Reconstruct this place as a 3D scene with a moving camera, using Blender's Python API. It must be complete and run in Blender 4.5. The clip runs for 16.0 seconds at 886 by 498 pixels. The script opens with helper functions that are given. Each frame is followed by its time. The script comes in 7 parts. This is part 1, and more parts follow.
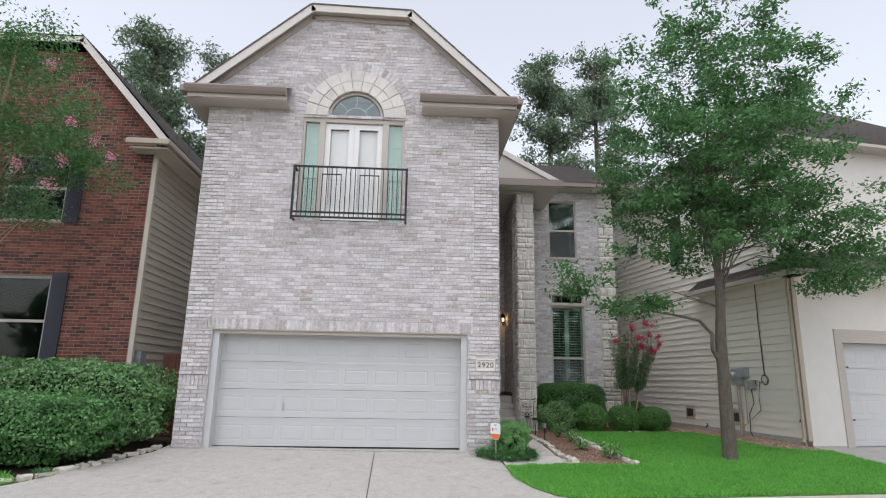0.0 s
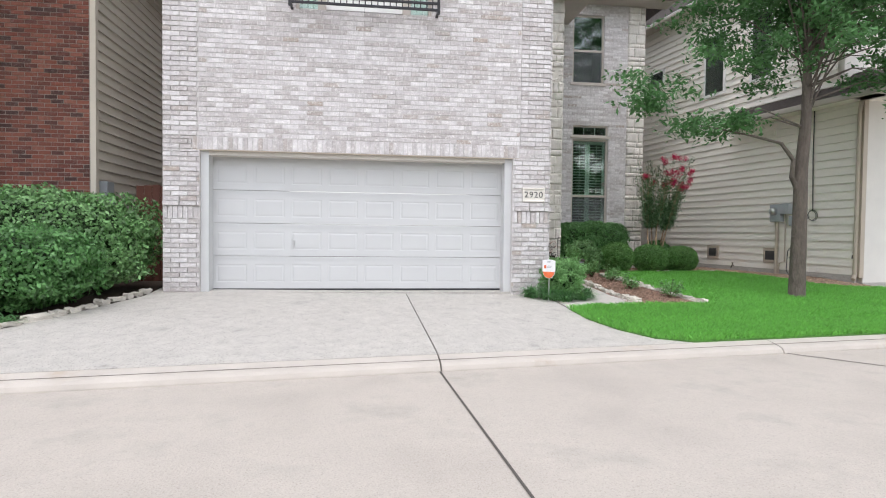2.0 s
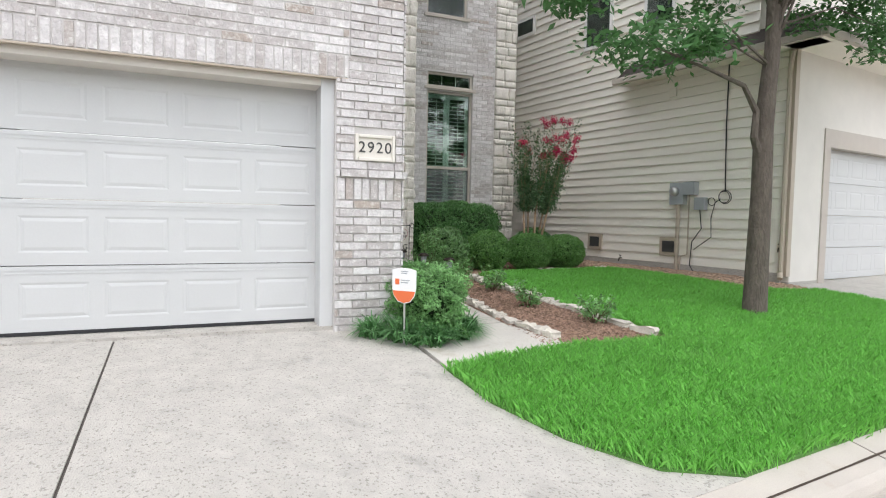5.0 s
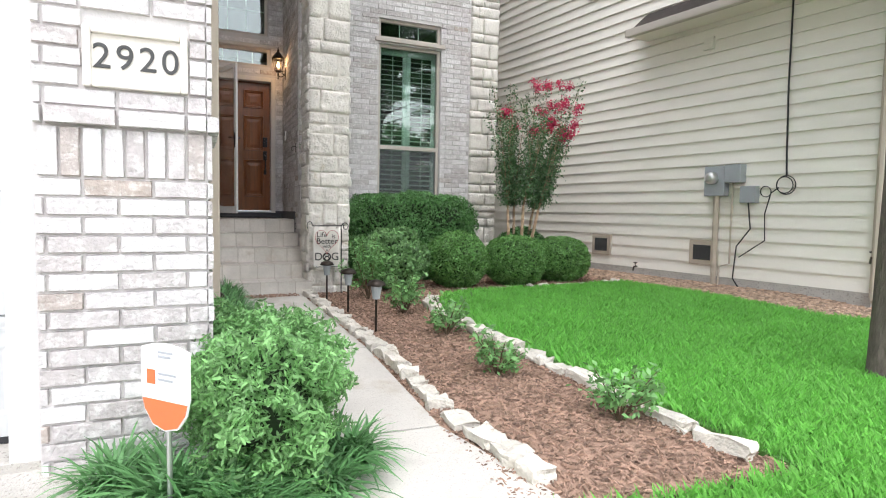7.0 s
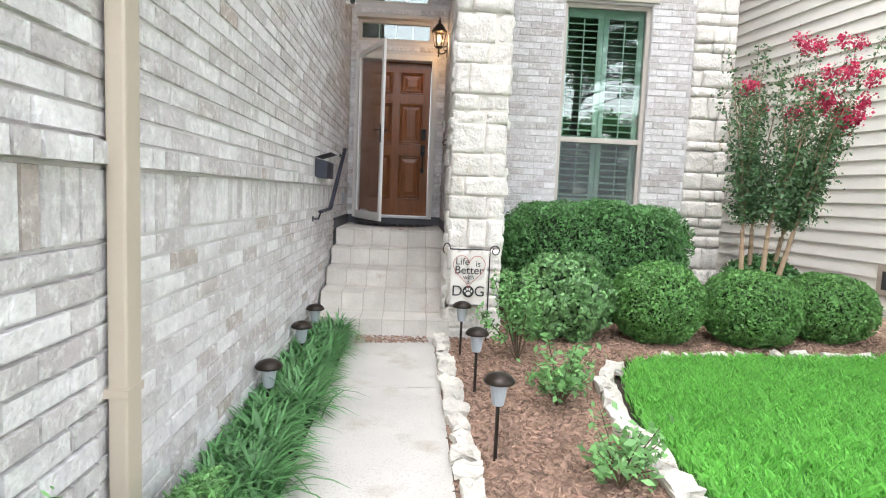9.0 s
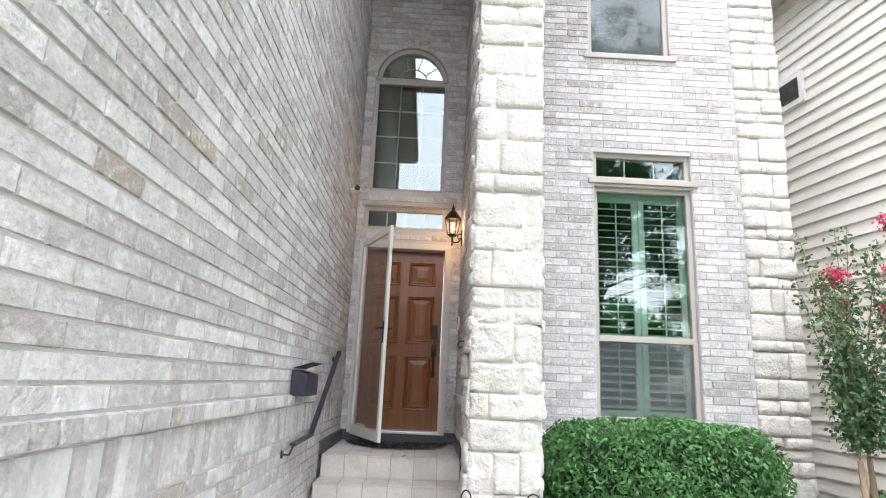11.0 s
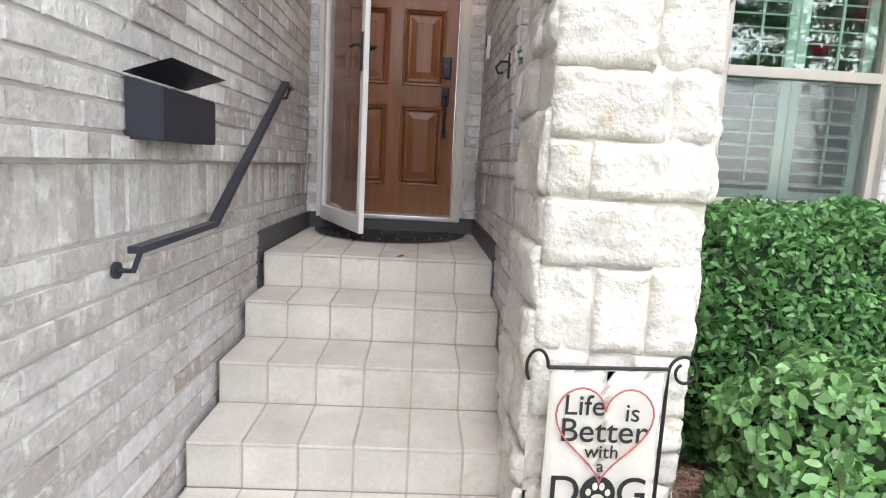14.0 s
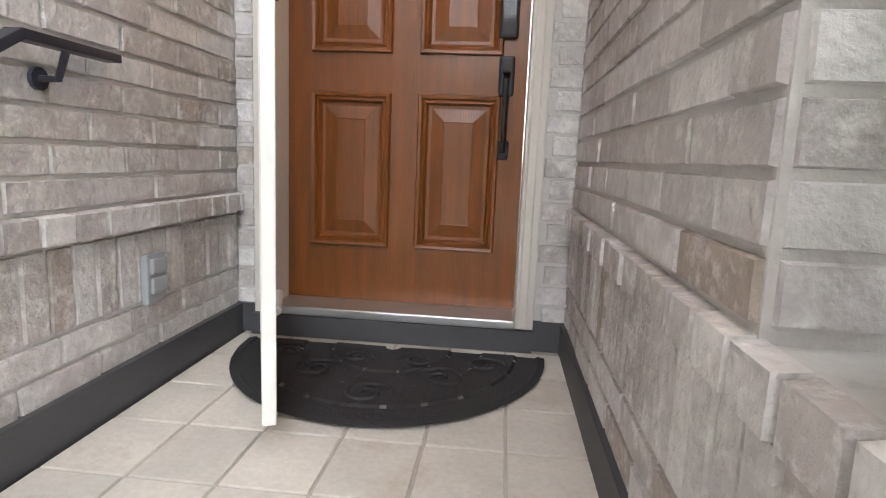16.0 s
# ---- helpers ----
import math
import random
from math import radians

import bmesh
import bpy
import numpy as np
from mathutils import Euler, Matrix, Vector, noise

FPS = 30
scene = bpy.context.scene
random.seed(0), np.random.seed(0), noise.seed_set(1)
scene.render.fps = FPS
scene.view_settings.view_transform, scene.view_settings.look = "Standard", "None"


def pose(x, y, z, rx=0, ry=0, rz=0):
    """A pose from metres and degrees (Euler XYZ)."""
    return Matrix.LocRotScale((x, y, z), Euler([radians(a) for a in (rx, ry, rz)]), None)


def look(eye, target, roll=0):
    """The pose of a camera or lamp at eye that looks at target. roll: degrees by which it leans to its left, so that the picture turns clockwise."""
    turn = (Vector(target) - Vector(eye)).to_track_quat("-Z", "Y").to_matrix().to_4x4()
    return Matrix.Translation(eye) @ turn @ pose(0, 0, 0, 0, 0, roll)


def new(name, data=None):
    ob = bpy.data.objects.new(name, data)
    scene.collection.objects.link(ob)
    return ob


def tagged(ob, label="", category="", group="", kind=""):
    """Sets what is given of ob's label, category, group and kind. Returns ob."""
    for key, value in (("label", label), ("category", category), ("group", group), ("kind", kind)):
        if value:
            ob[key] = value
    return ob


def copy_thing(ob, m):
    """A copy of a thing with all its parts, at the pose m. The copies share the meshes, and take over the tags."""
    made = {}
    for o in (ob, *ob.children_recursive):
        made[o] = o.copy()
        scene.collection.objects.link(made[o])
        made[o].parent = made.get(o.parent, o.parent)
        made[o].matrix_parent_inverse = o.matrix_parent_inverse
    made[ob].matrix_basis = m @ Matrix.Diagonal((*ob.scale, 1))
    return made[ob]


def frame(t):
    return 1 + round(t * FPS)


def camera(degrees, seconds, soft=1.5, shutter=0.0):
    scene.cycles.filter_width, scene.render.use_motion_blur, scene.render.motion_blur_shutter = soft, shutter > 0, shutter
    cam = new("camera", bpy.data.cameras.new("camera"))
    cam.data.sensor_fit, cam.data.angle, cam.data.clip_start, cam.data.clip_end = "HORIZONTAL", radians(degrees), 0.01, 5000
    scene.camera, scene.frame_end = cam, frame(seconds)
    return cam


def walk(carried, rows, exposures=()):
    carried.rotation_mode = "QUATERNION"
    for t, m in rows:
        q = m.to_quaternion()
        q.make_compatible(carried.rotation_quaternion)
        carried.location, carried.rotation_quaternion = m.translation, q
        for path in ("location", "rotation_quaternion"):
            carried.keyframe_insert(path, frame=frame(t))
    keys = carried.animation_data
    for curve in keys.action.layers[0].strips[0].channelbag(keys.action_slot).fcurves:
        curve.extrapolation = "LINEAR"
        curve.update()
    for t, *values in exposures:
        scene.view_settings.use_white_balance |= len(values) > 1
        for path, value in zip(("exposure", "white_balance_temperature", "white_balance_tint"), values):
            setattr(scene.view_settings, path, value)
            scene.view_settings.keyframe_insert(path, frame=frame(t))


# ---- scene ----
cam = camera(74.8, 16.0, soft=1.1)
PATH = [
    (0, (0.609, -0.401, 1.751), (0.713, 1.548, 2.191), 1.0),
    (0.5, (0.124, -0.028, 1.66), (0.256, 1.942, 1.973), 0.9),
    (1, (-0.289, 0.436, 1.552), (-0.126, 2.426, 1.674), 0.8),
    (1.5, (-0.536, 1.063, 1.461), (-0.323, 3.051, 1.437), 0.7),
    (2, (-0.631, 1.761, 1.407), (-0.375, 3.744, 1.348), 0.7),
    (2.5, (-0.598, 2.494, 1.395), (-0.259, 4.464, 1.33), 0.7),
    (3, (-0.478, 3.259, 1.348), (-0.061, 5.214, 1.284), 0.5),
    (3.5, (-0.273, 4.023, 1.344), (0.229, 5.958, 1.275), 0.6),
    (4, (-0.032, 4.673, 1.378), (0.538, 6.588, 1.3), 0.6),
    (4.5, (0.253, 5.376, 1.419), (0.923, 7.258, 1.323), 0.9),
    (5, (0.618, 6.051, 1.429), (1.395, 7.89, 1.318), 1.1),
    (5.2, (0.781, 6.307, 1.446), (1.578, 8.137, 1.321), 1.2),
    (7.3, (2.535, 8.845, 1.456), (3.313, 10.683, 1.328), 0.9),
    (7.5, (2.651, 9.036, 1.469), (3.37, 10.898, 1.336), 1.2),
    (8, (2.842, 9.56, 1.558), (3.361, 11.486, 1.41), 1.7),
    (8.5, (3.05, 9.97, 1.61), (3.315, 11.945, 1.441), 2.2),
    (9, (3.235, 10.395, 1.734), (3.349, 12.382, 1.546), 2.5),
    (9.5, (3.262, 10.785, 1.835), (3.335, 12.776, 1.66), 2.6),
    (10, (3.278, 11.104, 1.93), (3.334, 13.103, 1.94), 2.5),
    (10.2, (3.28, 11.215, 1.95), (3.33, 13.208, 2.09), 2.4),
    (12.3, (3.226, 12.199, 1.966), (3.279, 14.125, 2.506), 3.0),
    (12.5, (3.225, 12.35, 1.933), (3.289, 14.3, 2.373), 3.0),
    (13, (3.202, 12.788, 1.866), (3.29, 14.781, 2.008), 3.0),
    (13.5, (3.191, 13.267, 1.808), (3.279, 15.262, 1.696), 3.0),
    (14, (3.209, 13.841, 1.804), (3.295, 15.819, 1.519), 3.1),
    (14.5, (3.222, 14.433, 1.811), (3.302, 16.397, 1.444), 3.1),
    (15, (3.247, 14.999, 1.831), (3.301, 16.964, 1.463), 3.0),
    (15.5, (3.301, 15.552, 1.901), (3.277, 17.52, 1.544), 2.8),
    (16, (3.363, 16.024, 1.998), (3.171, 17.991, 1.687), 2.4),
]
EXPOSURES = [(0.0, 0.68, 6300, 13), (0.6, 0.74, 6300, 13), (1.2, 0.98, 6350, 13), (2.0, 1.1, 6350, 13), (3.5, 1.1, 6400, 12), (5.0, 1.18, 6450, 11), (7.5, 2.0, 6350, 12), (9.0, 2.4, 6250, 12), (10.2, 2.58, 6150, 13), (12.5, 2.3, 6150, 13), (14.0, 2.65, 6350, 13), (15.0, 2.88, 6550, 13), (15.5, 2.95, 6550, 13), (16.0, 3.3, 6500, 11)]
walk(cam, [(t, look(eye, target, roll)) for t, eye, target, roll in PATH], EXPOSURES)

# ---- world and light ----
world = bpy.data.worlds.new("overcast_sky")
scene.world = world
world.use_nodes = True
wn = world.node_tree.nodes
sky = wn.new("ShaderNodeTexSky")
sky.sky_type = "NISHITA"
sky.sun_disc = False
sky.sun_elevation, sky.sun_rotation = radians(66), radians(199)
sky.dust_density, sky.ozone_density, sky.air_density = 2.0, 1.5, 1.5
pale = wn.new("ShaderNodeHueSaturation")
pale.inputs["Saturation"].default_value = 0.25
world.node_tree.links.new(sky.outputs[0], pale.inputs["Color"])
world.node_tree.links.new(pale.outputs[0], wn["Background"].inputs[0])
wn["Background"].inputs[1].default_value = 0.15
sun = new("sun", bpy.data.lights.new("sun", "SUN"))
sun.data.energy, sun.data.angle, sun.data.color = 0.22, radians(60), (1.0, 0.98, 0.95)
sun.matrix_world = look((-4, -11.7, 28), (0, 0, 0))


# ---- materials ----
def mat(name, base, rough=0.8, metal=0.0, var=0.25, scale=6.0, fine=60.0, bump=0.3, island=0.0, obrand=0.0, dark=None, spots=0.0, spot_scale=9.0, stretch=(1, 1, 1), dist=0.01, trans=0.0, pits=0.0, pit_scale=38.0):
    """Plain surface: base colour with large and fine variation, stains and fine relief; generated from object-space position."""
    m = bpy.data.materials.new(name)
    m.use_nodes = True
    nt = m.node_tree
    n, link = nt.nodes, nt.links.new
    b = n["Principled BSDF"]
    b.inputs["Roughness"].default_value, b.inputs["Metallic"].default_value = rough, metal
    geo = n.new("ShaderNodeNewGeometry")
    mp = n.new("ShaderNodeMapping")
    mp.inputs["Scale"].default_value = stretch
    link(geo.outputs["Position"], mp.inputs[0])
    big, small = n.new("ShaderNodeTexNoise"), n.new("ShaderNodeTexNoise")
    for q, s in ((big, scale), (small, fine)):
        q.inputs["Scale"].default_value, q.inputs["Detail"].default_value = s, 6.0
        link(mp.outputs[0], q.inputs["Vector"])
    value = n.new("ShaderNodeMath")
    value.operation = "MULTIPLY_ADD"
    link(big.outputs["Fac"], value.inputs[0])
    value.inputs[1].default_value, value.inputs[2].default_value = 2 * var, 1 - var
    v2 = n.new("ShaderNodeMath")
    v2.operation = "MULTIPLY_ADD"
    link(small.outputs["Fac"], v2.inputs[0])
    v2.inputs[1].default_value, v2.inputs[2].default_value = 1.2 * var, 1 - 0.6 * var
    prod = n.new("ShaderNodeMath")
    prod.operation = "MULTIPLY"
    link(value.outputs[0], prod.inputs[0])
    link(v2.outputs[0], prod.inputs[1])
    out = prod.outputs[0]
    for amount, source in ((island, geo.outputs["Random Per Island"]), (obrand, None)):
        if amount:
            if source is None:
                source = n.new("ShaderNodeObjectInfo").outputs["Random"]
            r = n.new("ShaderNodeMath")
            r.operation = "MULTIPLY_ADD"
            link(source, r.inputs[0])
            r.inputs[1].default_value, r.inputs[2].default_value = 2 * amount, 1 - amount
            p2 = n.new("ShaderNodeMath")
            p2.operation = "MULTIPLY"
            link(out, p2.inputs[0])
            link(r.outputs[0], p2.inputs[1])
            out = p2.outputs[0]
    mix = n.new("ShaderNodeMix")
    mix.data_type, mix.blend_type = "RGBA", "MULTIPLY"
    mix.inputs[0].default_value = 1.0
    mix.inputs[6].default_value = (*base, 1)
    link(out, mix.inputs[7])
    colour = mix.outputs[2]
    if dark is not None:
        st = n.new("ShaderNodeTexNoise")
        st.inputs["Scale"].default_value, st.inputs["Detail"].default_value, st.inputs["Roughness"].default_value = spot_scale, 8.0, 0.65
        link(mp.outputs[0], st.inputs["Vector"])
        ramp = n.new("ShaderNodeValToRGB")
        ramp.color_ramp.elements[0].position, ramp.color_ramp.elements[1].position = 0.62 - 0.25 * spots, 0.75 - 0.1 * spots
        link(st.outputs["Fac"], ramp.inputs[0])
        m2 = n.new("ShaderNodeMix")
        m2.data_type = "RGBA"
        link(ramp.outputs[0], m2.inputs[0])
        link(colour, m2.inputs[6])
        m2.inputs[7].default_value = (*dark, 1)
        colour = m2.outputs[2]
    if pits:
        pt = n.new("ShaderNodeTexNoise")
        pt.inputs["Scale"].default_value, pt.inputs["Detail"].default_value = pit_scale, 3.0
        link(mp.outputs[0], pt.inputs["Vector"])
        pr = n.new("ShaderNodeValToRGB")
        pr.color_ramp.elements[0].position, pr.color_ramp.elements[1].position = 0.56, 0.68
        link(pt.outputs["Fac"], pr.inputs[0])
        pf = n.new("ShaderNodeMath")
        pf.operation = "MULTIPLY"
        pf.inputs[1].default_value = pits
        link(pr.outputs[0], pf.inputs[0])
        m3 = n.new("ShaderNodeMix")
        m3.data_type = "RGBA"
        link(pf.outputs[0], m3.inputs[0])
        link(colour, m3.inputs[6])
        m3.inputs[7].default_value = (base[0] * 0.35, base[1] * 0.33, base[2] * 0.31, 1)
        colour = m3.outputs[2]
    link(colour, b.inputs["Base Color"])
    if bump:
        bp = n.new("ShaderNodeBump")
        bp.inputs["Strength"].default_value, bp.inputs["Distance"].default_value = bump, dist
        link(small.outputs["Fac"], bp.inputs["Height"])
        link(bp.outputs[0], b.inputs["Normal"])
    if trans:
        tr = n.new("ShaderNodeBsdfTranslucent")
        link(colour, tr.inputs[0])
        ms = n.new("ShaderNodeMixShader")
        ms.inputs[0].default_value = trans
        link(b.outputs[0], ms.inputs[1])
        link(tr.outputs[0], ms.inputs[2])
        link(ms.outputs[0], n["Material Output"].inputs[0])
    return m


def brick_mat(name, stops, fleck, fleck_amount, source="island"):
    """Fired clay: each brick takes its colour from a ramp, with flecks of slurry and a rough face."""
    m = mat(name, (1, 1, 1), 0.92, 0, 0.27, 14, 48, 0.9, dist=0.012, pits=0.22, pit_scale=26.0)
    n, link = m.node_tree.nodes, m.node_tree.links.new
    mix = [q for q in n if q.type == "MIX" and q.blend_type == "MULTIPLY"][0]
    ramp = n.new("ShaderNodeValToRGB")
    ramp.color_ramp.interpolation = "LINEAR"
    while len(ramp.color_ramp.elements) < len(stops):
        ramp.color_ramp.elements.new(0.5)
    for e, (p, c) in zip(ramp.color_ramp.elements, stops):
        e.position, e.color = p, (*c, 1)
    if source == "island":
        link(n["Geometry"].outputs["Random Per Island"], ramp.inputs[0])
    else:
        link(n.new("ShaderNodeObjectInfo").outputs["Random"], ramp.inputs[0])
    geo = n["Geometry"]
    fl = n.new("ShaderNodeTexNoise")
    fl.inputs["Scale"].default_value, fl.inputs["Detail"].default_value, fl.inputs["Roughness"].default_value = 17, 9, 0.7
    link(geo.outputs["Position"], fl.inputs["Vector"])
    fr = n.new("ShaderNodeValToRGB")
    fr.color_ramp.elements[0].position, fr.color_ramp.elements[1].position = 0.60 - fleck_amount, 0.70
    link(fl.outputs["Fac"], fr.inputs[0])
    m2 = n.new("ShaderNodeMix")
    m2.data_type = "RGBA"
    link(fr.outputs[0], m2.inputs[0])
    link(ramp.outputs[0], m2.inputs[6])
    m2.inputs[7].default_value = (*fleck, 1)
    link(m2.outputs[2], mix.inputs[6])
    return m


BUFF = [(0.0, (0.41, 0.345, 0.30)), (0.07, (0.465, 0.425, 0.415)), (0.45, (0.545, 0.512, 0.51)), (0.8, (0.635, 0.605, 0.605)), (1.0, (0.72, 0.695, 0.69))]
M_BRICK = brick_mat("buff_grey_brick", BUFF, (0.77, 0.755, 0.735), 0.10)
M_BRICK_OB = brick_mat("buff_grey_brick_near", BUFF, (0.77, 0.755, 0.735), 0.10, "object")
M_RED = brick_mat("red_brick", [(0.0, (0.06, 0.03, 0.026)), (0.3, (0.14, 0.045, 0.034)), (0.7, (0.22, 0.066, 0.042)), (1.0, (0.28, 0.11, 0.075))], (0.18, 0.085, 0.065), 0.02)
M_MORTAR = mat("mortar", (0.58, 0.555, 0.54), 0.95, var=0.12, bump=0.5)
M_MORTAR_RED = mat("mortar_red_house", (0.34, 0.29, 0.255), 0.95, var=0.12, bump=0.5)
M_STONE = mat("cream_limestone", (0.69, 0.65, 0.60), 0.92, var=0.2, scale=6, fine=38, bump=0.8, obrand=0.09, dark=(0.55, 0.47, 0.37), spots=0.0, spot_scale=5, dist=0.02)
M_STONE_JOINT = mat("stone_joint", (0.66, 0.62, 0.56), 0.95, var=0.12, bump=0.4)
M_KERBSTONE = mat("edging_limestone", (0.62, 0.58, 0.51), 0.92, var=0.3, scale=12, fine=60, bump=0.9, obrand=0.12, dark=(0.3, 0.25, 0.18), spots=0.15, spot_scale=14, dist=0.015)
M_TRIM = mat("taupe_paint", (0.50, 0.45, 0.40), 0.55, var=0.06, bump=0.08)
M_FASCIA = mat("pale_fascia_paint", (0.66, 0.62, 0.57), 0.6, var=0.07, bump=0.08)
M_GUTTER = mat("brown_gutter_paint", (0.27, 0.22, 0.19), 0.45, var=0.08, bump=0.05)
M_SPOUT = mat("tan_downspout_paint", (0.47, 0.40, 0.32), 0.45, var=0.06, bump=0.05)
M_GARAGE = mat("white_garage_paint", (0.575, 0.58, 0.58), 0.42, var=0.05, scale=2, bump=0.04)
M_WHITE = mat("white_paint", (0.82, 0.81, 0.78), 0.45, var=0.05, bump=0.05)
M_SIDING = mat("cream_siding_paint", (0.84, 0.80, 0.72), 0.6, var=0.06, scale=2, fine=30, bump=0.12, stretch=(1, 1, 4), obrand=0.02)
M_SIDING_L = mat("beige_siding_paint", (0.62, 0.56, 0.47), 0.6, var=0.06, scale=2, fine=30, bump=0.12, obrand=0.02)
M_STUCCO = mat("white_stucco", (0.74, 0.71, 0.66), 0.9, var=0.07, scale=3, fine=120, bump=0.4)
M_ROOF = mat("brown_shingle", (0.13, 0.11, 0.10), 0.95, var=0.3, scale=10, fine=150, bump=0.7)
M_CONC = mat("driveway_concrete", (0.485, 0.46, 0.42), 0.9, var=0.24, scale=9.0, fine=120, bump=0.9, dark=(0.34, 0.32, 0.295), spots=0.26, spot_scale=4.5, pits=0.6, pit_scale=62, stretch=(1, 0.8, 1), dist=0.008)
M_STREET = mat("street_concrete", (0.455, 0.41, 0.36), 0.9, var=0.26, scale=1.1, fine=75, bump=0.7, dark=(0.36, 0.33, 0.29), spots=0.4, spot_scale=1.1, pits=0.3, pit_scale=95, dist=0.008)
M_KERB = mat("kerb_concrete", (0.50, 0.455, 0.405), 0.9, var=0.17, scale=2.5, fine=140, bump=0.5, dark=(0.42, 0.35, 0.28), spots=0.15, spot_scale=2.0)
M_WALK = mat("walkway_concrete", (0.54, 0.51, 0.465), 0.9, var=0.22, scale=2.0, fine=160, bump=0.5, dark=(0.42, 0.37, 0.3), spots=0.25, spot_scale=3.0, pits=0.3, pit_scale=95)
M_JOINT = mat("dirty_joint", (0.09, 0.08, 0.07), 0.95, var=0.2)
M_SOIL = mat("dark_soil", (0.06, 0.042, 0.03), 0.98, var=0.3, scale=9, bump=0.8)
M_MULCH = mat("brown_bark_mulch", (0.31, 0.20, 0.145), 0.95, var=0.35, scale=20, fine=120, bump=0.9, island=0.5)
M_GRASS = mat("lawn_grass", (0.185, 0.50, 0.085), 0.6, var=0.2, scale=1.2, fine=30, bump=0, island=0.28, trans=0.3)
M_TILE = mat("beige_ceramic_tile", (0.59, 0.55, 0.50), 0.5, var=0.26, scale=5, fine=60, bump=0.15, obrand=0.07, dark=(0.47, 0.40, 0.33), spots=0.15, spot_scale=4)
M_GROUT = mat("grey_grout", (0.45, 0.41, 0.36), 0.95, var=0.15)
M_BASE = mat("dark_grey_base_paint", (0.065, 0.065, 0.072), 0.5, var=0.1, bump=0.1)
M_IRON = mat("black_iron", (0.022, 0.021, 0.024), 0.45, 0.3, var=0.15, bump=0.1)
M_BLUEBLACK = mat("navy_black_steel", (0.035, 0.038, 0.055), 0.42, 0.2, var=0.12, bump=0.08)
M_BRONZE = mat("dark_bronze", (0.035, 0.026, 0.02), 0.4, 0.6, var=0.2, bump=0.1)
M_RUBBER = mat("black_rubber", (0.022, 0.022, 0.025), 0.65, var=0.15, bump=0.3)
M_PLASTIC = mat("grey_plastic", (0.36, 0.38, 0.40), 0.5, var=0.08, bump=0.05)
M_GREEN_TRIM = mat("white_shutter_paint", (0.64, 0.68, 0.64), 0.45, var=0.03, bump=0)
# near-black colour paints unlit rooms behind glass; vent screens share it
M_PAINTED_DARK = mat("painted_dark", (0.05, 0.05, 0.05), 0.9, var=0.1, bump=0)
M_ALU = mat("aluminium", (0.62, 0.62, 0.62), 0.35, 0.9, var=0.05, bump=0)
M_FABRIC = mat("cream_flag_cloth", (0.74, 0.70, 0.64), 0.9, var=0.06, fine=300, bump=0.25)
M_BLACK = mat("black_print", (0.02, 0.02, 0.02), 0.8, var=0.1, bump=0)
M_PINKPRINT = mat("dusty_red_print", (0.45, 0.12, 0.12), 0.85, var=0.1, bump=0)
M_ORANGE = mat("orange_print", (0.75, 0.16, 0.05), 0.5, var=0.05, bump=0)
M_SIGNWHITE = mat("white_sign_plastic", (0.82, 0.82, 0.82), 0.4, var=0.03, bump=0)
M_FENCE = mat("red_brown_fence_stain", (0.12, 0.045, 0.03), 0.85, var=0.3, scale=5, fine=50, bump=0.5, stretch=(1, 1, 0.2))
M_BARK = mat("grey_brown_bark", (0.135, 0.112, 0.092), 0.95, var=0.55, scale=16, fine=55, bump=1.0, stretch=(1, 1, 0.3), dist=0.03)
M_CRAPEBARK = mat("tan_smooth_bark", (0.36, 0.25, 0.16), 0.8, var=0.25, scale=10, fine=40, bump=0.4, stretch=(1, 1, 0.4))
M_LEAF_OAK = mat("oak_leaf", (0.105, 0.24, 0.085), 0.55, var=0.15, scale=1.5, fine=10, bump=0, island=0.35, trans=0.45)
M_LEAF_BOX = mat("boxwood_leaf", (0.14, 0.31, 0.08), 0.5, var=0.2, scale=4, fine=20, bump=0, island=0.4, trans=0.25)
M_LEAF_HEDGE = mat("hedge_leaf", (0.11, 0.26, 0.08), 0.5, var=0.2, scale=3, fine=20, bump=0, island=0.45, trans=0.25)
M_LEAF_BRIGHT = mat("bright_shrub_leaf", (0.20, 0.40, 0.14), 0.55, var=0.2, scale=4, fine=20, bump=0, island=0.4, trans=0.3)
M_LEAF_CRAPE = mat("crape_leaf", (0.105, 0.20, 0.085), 0.5, var=0.2, scale=3, fine=20, bump=0, island=0.4, trans=0.25)
M_LEAF_BROAD = mat("broad_shrub_leaf", (0.17, 0.33, 0.12), 0.42, var=0.2, scale=4, fine=20, bump=0, island=0.45, trans=0.2)
M_LEAF_LIRIOPE = mat("strap_leaf", (0.125, 0.29, 0.105), 0.5, var=0.2, scale=3, fine=20, bump=0, island=0.4, trans=0.25)
M_LEAF_PINE = mat("pine_needles", (0.17, 0.25, 0.15), 0.7, var=0.2, scale=1, fine=5, bump=0, island=0.4, trans=0.2)
M_TWIG = mat("brown_twig", (0.12, 0.08, 0.05), 0.9, var=0.25, bump=0.3)
# near black: the shade inside a shrub, put into the colour
M_BUSHCORE = mat("shrub_inner_shade", (0.018, 0.035, 0.012), 0.95, var=0.3, bump=0.3)
M_BLOOM_RED = mat("crimson_blossom", (0.62, 0.05, 0.13), 0.6, var=0.2, bump=0, island=0.3, trans=0.3)
M_BLOOM_PINK = mat("pink_blossom", (0.60, 0.25, 0.33), 0.6, var=0.2, bump=0, island=0.3, trans=0.3)
M_PEBBLE = mat("river_pebble", (0.40, 0.28, 0.20), 0.85, var=0.2, scale=20, bump=0.3, island=0.45)
